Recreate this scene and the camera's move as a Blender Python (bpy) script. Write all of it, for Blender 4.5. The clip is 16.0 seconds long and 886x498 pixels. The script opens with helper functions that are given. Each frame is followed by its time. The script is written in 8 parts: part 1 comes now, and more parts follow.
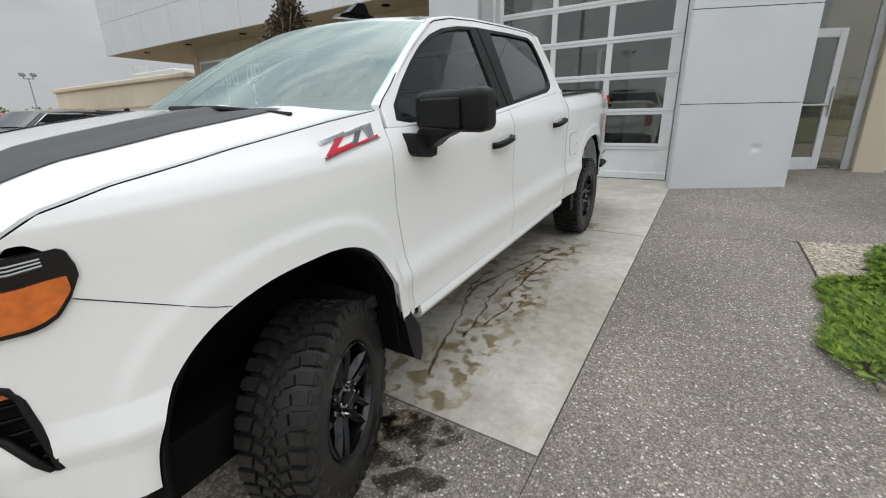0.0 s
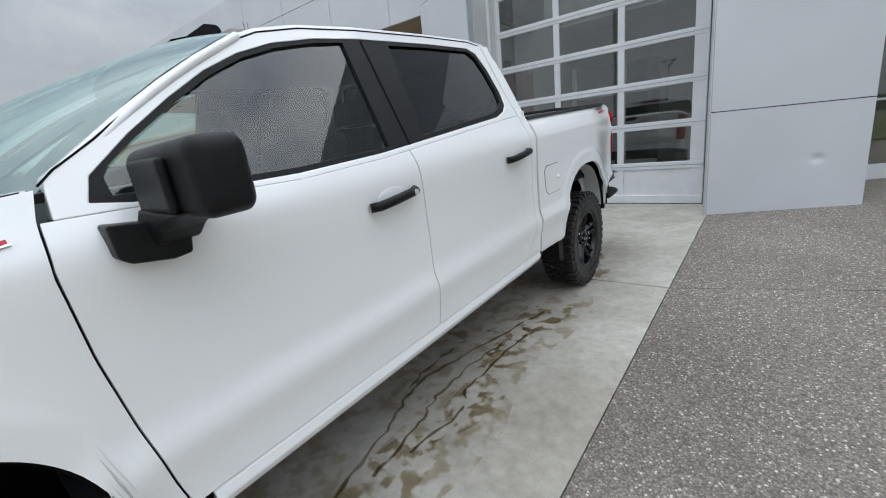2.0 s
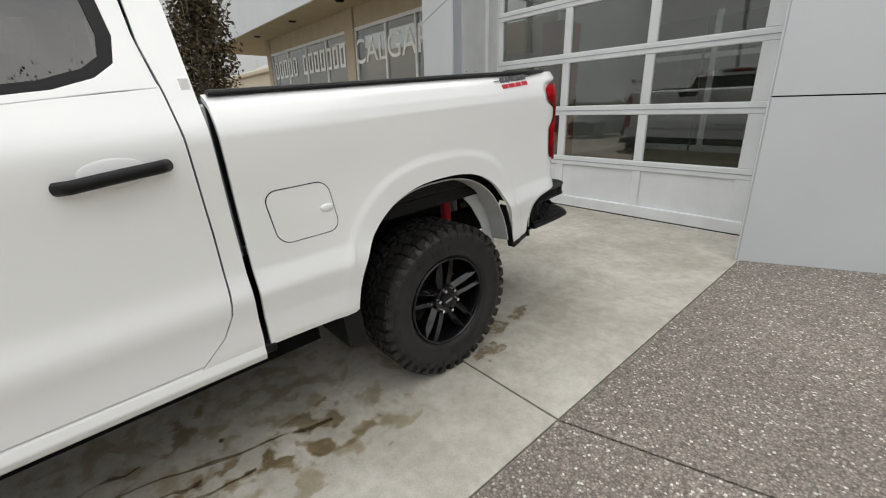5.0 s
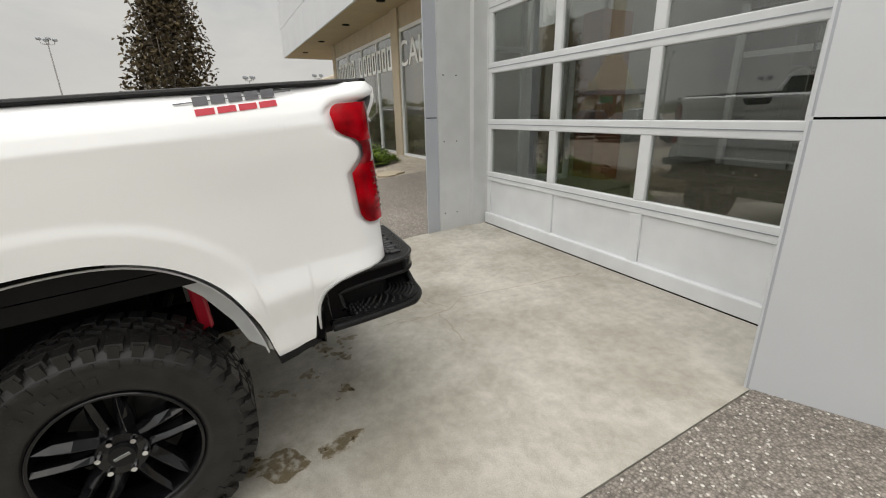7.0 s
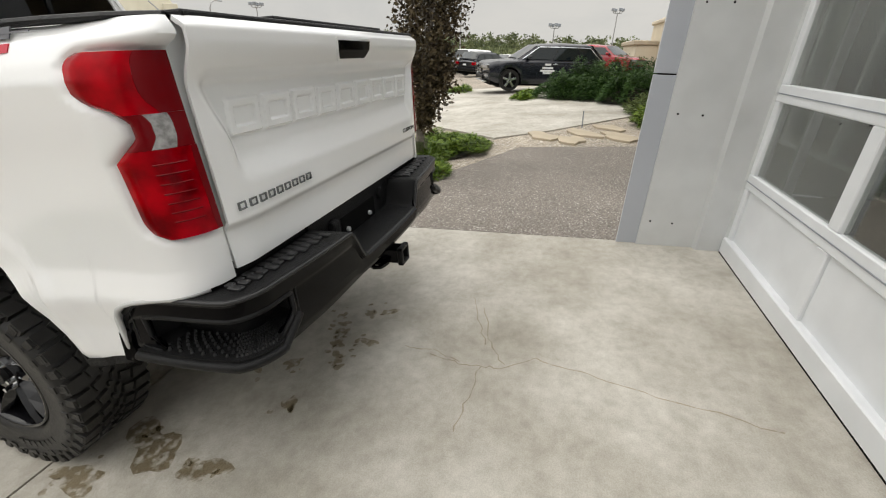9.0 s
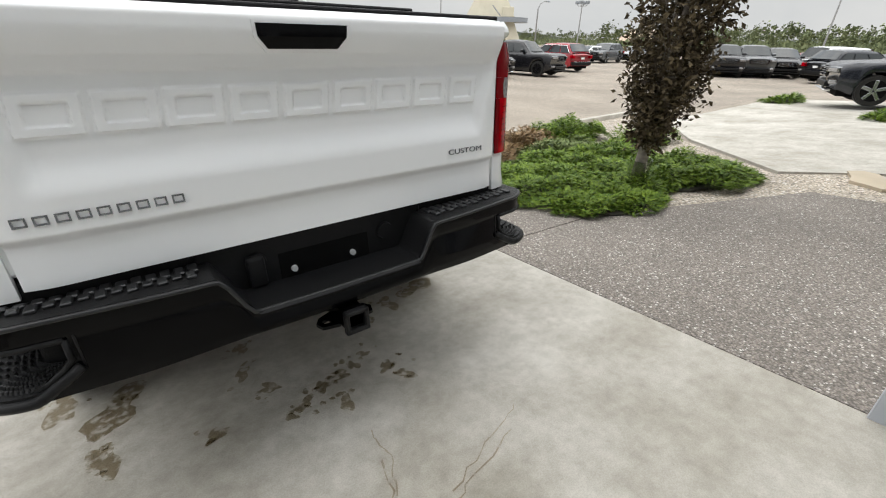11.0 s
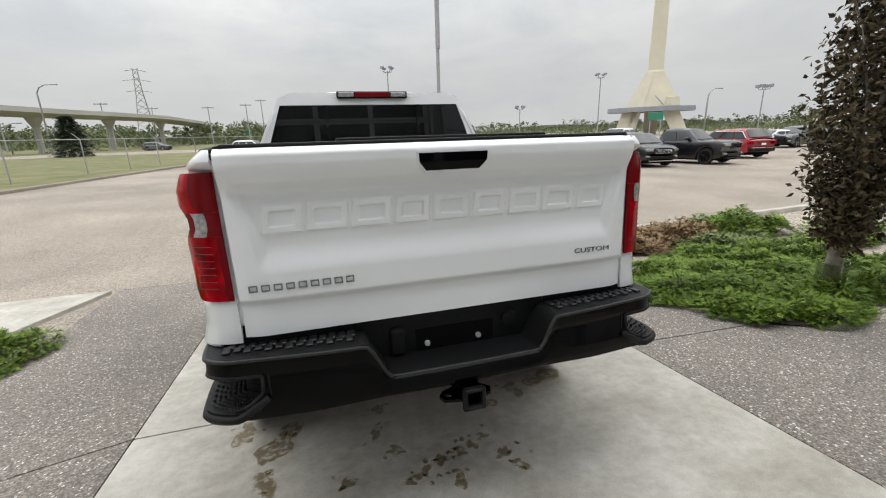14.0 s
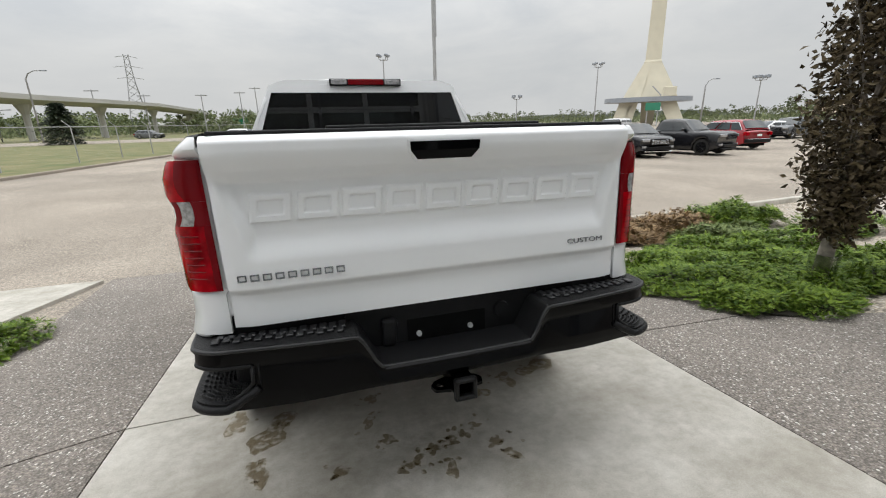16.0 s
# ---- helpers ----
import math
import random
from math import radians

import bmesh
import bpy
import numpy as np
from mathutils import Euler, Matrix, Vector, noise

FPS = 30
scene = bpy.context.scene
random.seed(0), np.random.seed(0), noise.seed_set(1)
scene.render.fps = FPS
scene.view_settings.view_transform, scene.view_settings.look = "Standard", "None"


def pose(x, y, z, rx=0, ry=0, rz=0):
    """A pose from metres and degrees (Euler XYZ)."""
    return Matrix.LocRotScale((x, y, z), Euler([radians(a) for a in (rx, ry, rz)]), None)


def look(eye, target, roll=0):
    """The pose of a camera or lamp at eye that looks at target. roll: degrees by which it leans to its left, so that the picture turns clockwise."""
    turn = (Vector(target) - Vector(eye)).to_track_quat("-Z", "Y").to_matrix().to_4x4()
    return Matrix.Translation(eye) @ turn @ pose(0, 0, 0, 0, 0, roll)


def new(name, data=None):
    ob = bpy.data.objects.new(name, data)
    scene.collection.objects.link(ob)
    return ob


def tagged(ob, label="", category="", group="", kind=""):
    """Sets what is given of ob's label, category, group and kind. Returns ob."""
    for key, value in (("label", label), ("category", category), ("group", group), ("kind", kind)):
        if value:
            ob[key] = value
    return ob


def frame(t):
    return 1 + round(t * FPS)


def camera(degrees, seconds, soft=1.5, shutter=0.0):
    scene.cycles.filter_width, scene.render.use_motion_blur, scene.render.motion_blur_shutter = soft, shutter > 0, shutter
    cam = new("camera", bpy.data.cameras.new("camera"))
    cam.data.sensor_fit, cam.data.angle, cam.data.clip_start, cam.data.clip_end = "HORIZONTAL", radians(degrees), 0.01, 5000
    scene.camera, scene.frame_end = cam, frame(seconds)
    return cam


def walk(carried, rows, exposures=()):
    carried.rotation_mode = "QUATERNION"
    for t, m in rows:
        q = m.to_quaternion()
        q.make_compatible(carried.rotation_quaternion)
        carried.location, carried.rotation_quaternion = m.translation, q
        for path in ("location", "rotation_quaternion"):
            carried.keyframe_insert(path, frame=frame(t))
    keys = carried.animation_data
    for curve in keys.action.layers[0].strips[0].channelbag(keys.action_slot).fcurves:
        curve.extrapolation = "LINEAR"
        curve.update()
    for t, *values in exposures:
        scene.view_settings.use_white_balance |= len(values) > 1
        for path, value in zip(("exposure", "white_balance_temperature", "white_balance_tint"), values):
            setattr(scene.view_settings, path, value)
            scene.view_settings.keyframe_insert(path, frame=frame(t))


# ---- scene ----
cam = camera(93.1, 16.0, soft=1.1)
PATH = [
    (0, (2.104, -0.997, 1.009), (1.081, 0.621, 0.427), -0.9),
    (0.5, (2.201, -0.728, 0.998), (0.922, 0.721, 0.484), -2.4),
    (1, (2.274, -0.465, 1.0), (0.819, 0.811, 0.496), -2.4),
    (1.5, (2.202, -0.104, 1.036), (0.825, 1.26, 0.542), -3.7),
    (2, (2.227, 0.188, 1.062), (1.012, 1.709, 0.602), -5.4),
    (2.5, (2.314, 0.578, 1.067), (1.14, 2.141, 0.646), -5.6),
    (3, (2.328, 0.938, 1.081), (1.14, 2.478, 0.617), -4.5),
    (3.5, (2.353, 1.32, 1.123), (1.097, 2.802, 0.647), -3.7),
    (4, (2.414, 1.666, 1.124), (0.819, 2.78, 0.658), -2.0),
    (4.5, (2.457, 2.002, 1.094), (0.819, 2.971, 0.478), -0.7),
    (5, (2.505, 2.44, 1.141), (1.049, 3.66, 0.516), -1.2),
    (5.2, (2.543, 2.603, 1.124), (1.132, 3.897, 0.542), -2.5),
    (7.3, (2.383, 4.425, 1.242), (0.613, 5.083, 0.582), 0.3),
    (7.5, (2.322, 4.584, 1.226), (0.516, 5.065, 0.515), 1.0),
    (8, (2.108, 4.96, 1.254), (0.275, 5.192, 0.488), 0.0),
    (8.5, (1.921, 5.374, 1.288), (0.079, 5.301, 0.513), -0.2),
    (8.7, (1.833, 5.462, 1.302), (0.021, 5.22, 0.49), 0.6),
    (10.8, (0.58, 6.043, 1.311), (-0.59, 4.697, 0.405), 2.1),
    (11, (0.497, 6.038, 1.296), (-0.577, 4.612, 0.395), 1.3),
    (11.5, (0.303, 6.095, 1.279), (-0.35, 4.481, 0.294), 1.1),
    (12, (0.298, 6.107, 1.294), (-0.19, 4.374, 0.422), -0.3),
    (12.5, (0.445, 6.158, 1.349), (-0.034, 4.347, 0.647), -1.7),
    (13, (0.487, 6.192, 1.39), (-0.013, 4.341, 0.82), -1.5),
    (13.5, (0.498, 6.209, 1.399), (-0.012, 4.349, 0.868), -1.9),
    (14, (0.501, 6.211, 1.387), (-0.034, 4.359, 0.852), -1.6),
    (14.5, (0.506, 6.212, 1.388), (-0.043, 4.364, 0.852), -1.4),
    (15, (0.495, 6.212, 1.384), (-0.056, 4.367, 0.843), -1.4),
    (15.5, (0.492, 6.205, 1.389), (-0.058, 4.364, 0.832), -1.4),
    (16, (0.482, 6.203, 1.382), (-0.066, 4.369, 0.802), -1.3),
]
walk(cam, [(t, look(eye, target, roll)) for t, eye, target, roll in PATH],
     [(0, 0.15, 6250, 8), (1.2, 0.08, 5750, 7), (2.2, 0.06, 5900, 8), (3.0, 0.12, 6150, 8), (4.3, 0.12, 6450, 8), (5.2, 0.14, 6550, 9), (7.3, 0.38, 6750, 9), (8.7, 0.46, 6750, 9), (10.8, 0.58, 6450, 9), (12.0, 0.72, 6300, 8), (12.8, 0.48, 6400, 9), (16, 0.44, 6350, 9)])

# ---- light ----
world = bpy.data.worlds.new("hazy_sky")
scene.world = world
world.use_nodes = True
wn, wl = world.node_tree.nodes, world.node_tree.links
wn.clear()


def wnode(kind, **values):
    n = wn.new(kind)
    for k, v in values.items():
        n.inputs[k].default_value = v
    return n


SUN_DIR = Vector((0.06, -0.05, 1.0)).normalized()
sky = wn.new("ShaderNodeTexSky")
sky.sky_type = "NISHITA"
sky.sun_disc = False
sky.sun_elevation = math.asin(SUN_DIR.z)
sky.sun_rotation = math.atan2(SUN_DIR.x, SUN_DIR.y)
sky.air_density, sky.dust_density, sky.ozone_density = 1.0, 6.0, 1.0
wcoord = wn.new("ShaderNodeTexCoord")
wmap = wn.new("ShaderNodeMapping")
wmap.inputs["Scale"].default_value = (1.0, 1.0, 2.6)
wnoise = wnode("ShaderNodeTexNoise", Scale=2.6, Detail=7.0, Roughness=0.6, Distortion=0.4)
wramp = wn.new("ShaderNodeValToRGB")
wramp.color_ramp.elements[0].position, wramp.color_ramp.elements[0].color = 0.36, (0.35, 0.38, 0.42, 1)
wramp.color_ramp.elements[1].position, wramp.color_ramp.elements[1].color = 0.64, (0.74, 0.72, 0.69, 1)
# thin overcast brightens smoothly towards the veiled sun
wdot = wn.new("ShaderNodeVectorMath")
wdot.operation = "DOT_PRODUCT"
wdot.inputs[1].default_value = SUN_DIR
wglow = wn.new("ShaderNodeMapRange")
wglow.interpolation_type = "SMOOTHSTEP"
wglow.inputs["From Min"].default_value, wglow.inputs["From Max"].default_value = 0.10, 1.0
wglow.inputs["To Min"].default_value, wglow.inputs["To Max"].default_value = 1.0, 3.1
whigh = wn.new("ShaderNodeSeparateXYZ")
wfade = wn.new("ShaderNodeMapRange")
wfade.inputs["From Min"].default_value, wfade.inputs["From Max"].default_value = 0.12, 0.65
wfade.inputs["To Min"].default_value, wfade.inputs["To Max"].default_value = 0.18, 1.0
whaze = wnode("ShaderNodeMixRGB", Color1=(0.475, 0.475, 0.468, 1))
wveil = wn.new("ShaderNodeVectorMath")
wveil.operation = "SCALE"
wscale = wn.new("ShaderNodeVectorMath")
wscale.operation = "SCALE"
wscale.inputs["Scale"].default_value = 0.05
wmix = wn.new("ShaderNodeMixRGB")
wmix.inputs["Fac"].default_value = 0.90
wback = wnode("ShaderNodeBackground", Strength=1.0)
wout = wn.new("ShaderNodeOutputWorld")
wl.new(wcoord.outputs["Generated"], wmap.inputs["Vector"])
wl.new(wcoord.outputs["Generated"], wdot.inputs[0])
wl.new(wmap.outputs["Vector"], wnoise.inputs["Vector"])
wl.new(wnoise.outputs["Fac"], wramp.inputs["Fac"])
wl.new(wdot.outputs["Value"], wglow.inputs["Value"])
wl.new(wcoord.outputs["Generated"], whigh.inputs["Vector"])
wl.new(whigh.outputs["Z"], wfade.inputs["Value"])
wl.new(wfade.outputs["Result"], whaze.inputs["Fac"])
wl.new(wramp.outputs["Color"], whaze.inputs["Color2"])
wl.new(whaze.outputs["Color"], wveil.inputs[0])
wl.new(wglow.outputs["Result"], wveil.inputs["Scale"])
wl.new(sky.outputs["Color"], wscale.inputs[0])
wl.new(wscale.outputs["Vector"], wmix.inputs["Color1"])
wl.new(wveil.outputs["Vector"], wmix.inputs["Color2"])
wl.new(wmix.outputs["Color"], wback.inputs["Color"])
wl.new(wback.outputs["Background"], wout.inputs["Surface"])

sun_data = bpy.data.lights.new("sun", "SUN")
sun_data.energy, sun_data.angle, sun_data.color = 0.7, radians(110), (1.0, 0.97, 0.93)
sun = new("sun", sun_data)
sun.matrix_world = look(SUN_DIR * 14, (0, 0, 0))

# ---- materials ----


def material(name, color, rough=0.5, metal=0.0, vary=0.0, scale=5.0, bump=0.0, bump_scale=200.0, coat=0.0, spec=0.5, color2=None, ramp=(0.35, 0.65)):
    """A surface with mottling of its colour and roughness and a fine bump, in object space."""
    m = bpy.data.materials.new(name)
    m.use_nodes = True
    n, l = m.node_tree.nodes, m.node_tree.links
    b = n["Principled BSDF"]
    b.inputs["Base Color"].default_value = (*color, 1)
    b.inputs["Roughness"].default_value = rough
    b.inputs["Metallic"].default_value = metal
    b.inputs["Coat Weight"].default_value = coat
    b.inputs["Coat Roughness"].default_value = 0.04
    b.inputs["Specular IOR Level"].default_value = spec
    tc = n.new("ShaderNodeTexCoord")
    if vary or color2:
        t = n.new("ShaderNodeTexNoise")
        t.inputs["Scale"].default_value, t.inputs["Detail"].default_value = scale, 8
        r = n.new("ShaderNodeValToRGB")
        dark = color2 or tuple(c * (1 - vary) for c in color)
        r.color_ramp.elements[0].position, r.color_ramp.elements[0].color = ramp[0], (*dark, 1)
        r.color_ramp.elements[1].position, r.color_ramp.elements[1].color = ramp[1], (*color, 1)
        l.new(tc.outputs["Object"], t.inputs["Vector"])
        l.new(t.outputs["Fac"], r.inputs["Fac"])
        l.new(r.outputs["Color"], b.inputs["Base Color"])
        mr = n.new("ShaderNodeMapRange")
        mr.inputs["To Min"].default_value, mr.inputs["To Max"].default_value = max(rough - 0.08, 0.02), rough + 0.08
        l.new(t.outputs["Fac"], mr.inputs["Value"])
        l.new(mr.outputs["Result"], b.inputs["Roughness"])
    if bump:
        t2 = n.new("ShaderNodeTexNoise")
        t2.inputs["Scale"].default_value, t2.inputs["Detail"].default_value = bump_scale, 4
        bp = n.new("ShaderNodeBump")
        bp.inputs["Strength"].default_value, bp.inputs["Distance"].default_value = bump, 0.004
        l.new(tc.outputs["Object"], t2.inputs["Vector"])
        l.new(t2.outputs["Fac"], bp.inputs["Height"])
        l.new(bp.outputs["Normal"], b.inputs["Normal"])
    return m


def glass_material(name, tint, gloss, rough=0.0, film=(1.0, 1.0, 1.0)):
    """Thin glazing: a mirror-like film, stronger at a glancing view, over a tinted see-through sheet."""
    m = bpy.data.materials.new(name)
    m.use_nodes = True
    n, l = m.node_tree.nodes, m.node_tree.links
    n.clear()
    out, mix = n.new("ShaderNodeOutputMaterial"), n.new("ShaderNodeMixShader")
    lw, pw, mr = n.new("ShaderNodeLayerWeight"), n.new("ShaderNodeMath"), n.new("ShaderNodeMapRange")
    lw.inputs["Blend"].default_value = 0.5
    pw.operation = "POWER"
    pw.inputs[1].default_value = 4.0
    mr.inputs["To Min"].default_value, mr.inputs["To Max"].default_value = gloss, 1.0
    tr, gl = n.new("ShaderNodeBsdfTransparent"), n.new("ShaderNodeBsdfGlossy")
    tr.inputs["Color"].default_value = (*tint, 1)
    gl.inputs["Roughness"].default_value = rough
    gl.inputs["Color"].default_value = (*film, 1)
    l.new(lw.outputs["Facing"], pw.inputs[0])
    l.new(pw.outputs["Value"], mr.inputs["Value"])
    l.new(mr.outputs["Result"], mix.inputs["Fac"])
    l.new(tr.outputs["BSDF"], mix.inputs[1])
    l.new(gl.outputs["BSDF"], mix.inputs[2])
    l.new(mix.outputs["Shader"], out.inputs["Surface"])
    return m


def stone_material(name, base, light, dark, cell, bump, vary_scale=0.7, rough=0.9, sparse=0.0):
    """Pebbles set in a matrix: cells of varied colour with recessed joints."""
    m = bpy.data.materials.new(name)
    m.use_nodes = True
    n, l = m.node_tree.nodes, m.node_tree.links
    b = n["Principled BSDF"]
    b.inputs["Roughness"].default_value = rough
    tc = n.new("ShaderNodeTexCoord")
    v = n.new("ShaderNodeTexVoronoi")
    v.inputs["Scale"].default_value = cell
    hue = n.new("ShaderNodeSeparateColor")
    r = n.new("ShaderNodeValToRGB")
    e = r.color_ramp.elements
    e[0].position, e[0].color = 0.0, (*dark, 1)
    e[1].position, e[1].color = 1.0, (*light, 1)
    mid = e.new(0.45)
    mid.color = (*base, 1)
    mid2 = e.new(0.82 + 0.10 * sparse)
    mid2.color = (base[0] * 1.25, base[1] * 1.22, base[2] * 1.18, 1)
    if sparse:
        v.inputs["Randomness"].default_value = 1.0
        mid.position = 0.60
    t = n.new("ShaderNodeTexNoise")
    t.inputs["Scale"].default_value, t.inputs["Detail"].default_value = vary_scale, 6
    tr = n.new("ShaderNodeMapRange")
    tr.inputs["From Min"].default_value, tr.inputs["From Max"].default_value = 0.3, 0.7
    tr.inputs["To Min"].default_value, tr.inputs["To Max"].default_value = 0.72, 1.12
    edge = n.new("ShaderNodeMapRange")
    edge.inputs["From Min"].default_value, edge.inputs["From Max"].default_value = 0.25, 0.75
    edge.inputs["To Min"].default_value, edge.inputs["To Max"].default_value = 1.0, 0.55
    mul = n.new("ShaderNodeMath")
    mul.operation = "MULTIPLY"
    mx = n.new("ShaderNodeVectorMath")
    mx.operation = "SCALE"
    bp = n.new("ShaderNodeBump")
    bp.inputs["Strength"].default_value, bp.inputs["Distance"].default_value = bump, 0.006
    bp.invert = True
    l.new(tc.outputs["Object"], v.inputs["Vector"])
    l.new(tc.outputs["Object"], t.inputs["Vector"])
    l.new(v.outputs["Color"], hue.inputs["Color"])
    l.new(hue.outputs["Red"], r.inputs["Fac"])
    l.new(t.outputs["Fac"], tr.inputs["Value"])
    l.new(v.outputs["Distance"], edge.inputs["Value"])
    l.new(tr.outputs["Result"], mul.inputs[0])
    l.new(edge.outputs["Result"], mul.inputs[1])
    l.new(r.outputs["Color"], mx.inputs[0])
    l.new(mul.outputs["Value"], mx.inputs["Scale"])
    l.new(mx.outputs["Vector"], b.inputs["Base Color"])
    l.new(v.outputs["Distance"], bp.inputs["Height"])
    l.new(bp.outputs["Normal"], b.inputs["Normal"])
    return m


M_PAINT = material("white_car_paint", (0.87, 0.875, 0.875), 0.30, coat=1.0, bump=0.004, bump_scale=120)
M_PRIMER = material("grey_primed_metal", (0.60, 0.61, 0.61), 0.55, vary=0.12, scale=9)
M_BLACK = material("black_grained_plastic", (0.010, 0.010, 0.0105), 0.42, spec=0.2, vary=0.25, scale=30, bump=0.35, bump_scale=700)
M_SATIN = material("satin_black_paint", (0.0015, 0.0015, 0.002), 0.05, vary=0.2, scale=12, spec=0.11)
M_GLOSS = material("gloss_black", (0.005, 0.005, 0.006), 0.07, coat=0.35, spec=0.25)
M_DARK = material("dark_underbody", (0.005, 0.005, 0.005), 0.8, vary=0.4, scale=14, spec=0.1)
M_RUBBER = material("tyre_rubber", (0.022, 0.021, 0.020), 0.42, vary=0.4, scale=18, bump=0.3, bump_scale=260, spec=0.35)
M_BRAKE = material("dull_brake_steel", (0.10, 0.098, 0.095), 0.45, metal=0.8, vary=0.3, scale=20)
M_CHROME = material("chrome", (0.75, 0.76, 0.78), 0.09, metal=1.0)
# chrome with dark reflections put into its base colour, first for the badges
M_BADGE = material("darkened_chrome", (0.22, 0.225, 0.23), 0.12, metal=1.0)
M_STEEL = material("galvanised_steel", (0.62, 0.63, 0.63), 0.42, metal=0.25, vary=0.07, scale=5)
M_RED_LENS = material("red_lens", (0.45, 0.0, 0.006), 0.04, vary=0.7, scale=12, spec=0.12)
M_RED_DARK = material("dark_red_lens", (0.16, 0.003, 0.006), 0.1, spec=0.15)
M_CLEAR_LENS = material("clear_lens", (0.42, 0.41, 0.41), 0.08, vary=0.5, scale=60, coat=1.0)
M_AMBER = material("amber_lens", (0.75, 0.17, 0.01), 0.12, vary=0.3, scale=30, coat=1.0)
M_RED = material("red_decal", (0.5, 0.01, 0.03), 0.35)
M_STRIPE = material("matt_black_stripe", (0.028, 0.028, 0.03), 0.5)
M_GREY_DECAL = material("grey_decal", (0.09, 0.09, 0.1), 0.4)
M_CLOTH = material("dark_cloth", (0.02, 0.02, 0.022), 0.85, vary=0.2, scale=40, bump=0.3, bump_scale=500)
M_GLASS = glass_material("clear_window_glass", (0.62, 0.74, 0.69), 0.085)
M_TINT = glass_material("tinted_window_glass", (0.055, 0.058, 0.062), 0.075)
M_BACK = glass_material("dark_back_glass", (0.09, 0.095, 0.10), 0.035)
M_SIDE = material("grey_side_panel", (0.44, 0.46, 0.50), 0.42, metal=0.2, vary=0.05, scale=1.5)
M_WIND = glass_material("windscreen_glass", (0.60, 0.75, 0.72), 0.15, film=(0.86, 1.0, 0.97))
M_SHOP = glass_material("shopfront_glass", (0.66, 0.68, 0.66), 0.12)
M_PANEL = material("silver_metal_panel", (0.66, 0.68, 0.71), 0.42, metal=0.2, vary=0.06, scale=1.2, bump=0.03, bump_scale=3)
M_WHITE_METAL = material("white_painted_metal", (0.73, 0.745, 0.76), 0.38, vary=0.08, scale=4)
M_GREY_METAL = material("grey_cladding", (0.30, 0.32, 0.35), 0.45, metal=0.2, vary=0.08, scale=2)
M_TAN = material("tan_stucco", (0.46, 0.39, 0.29), 0.9, vary=0.12, scale=3, bump=0.3, bump_scale=80)
M_SOFFIT = material("tan_soffit", (0.42, 0.34, 0.22), 0.8, vary=0.08, scale=2)
M_CREAM = material("cream_stucco", (0.62, 0.55, 0.43), 0.9, vary=0.1, scale=0.6, bump=0.2, bump_scale=30)
M_AGG = stone_material("exposed_aggregate", (0.30, 0.268, 0.235), (0.80, 0.76, 0.70), (0.19, 0.166, 0.142), 95, 0.55, 0.6, sparse=1.0)
M_GRAVEL = stone_material("pale_gravel", (0.48, 0.42, 0.34), (0.78, 0.74, 0.68), (0.2, 0.17, 0.13), 45, 1.0)
M_ASPHALT = stone_material("asphalt", (0.385, 0.335, 0.275), (0.54, 0.48, 0.40), (0.23, 0.198, 0.162), 60, 0.5, 0.35)
M_LETTER = material("white_lettering", (0.8, 0.8, 0.8), 0.5)
M_BARK = material("bark", (0.33, 0.29, 0.25), 0.9, vary=0.5, scale=14, bump=0.8, bump_scale=40)
M_POLE = material("galvanised_pole", (0.36, 0.36, 0.36), 0.5, metal=0.3, vary=0.15, scale=3)


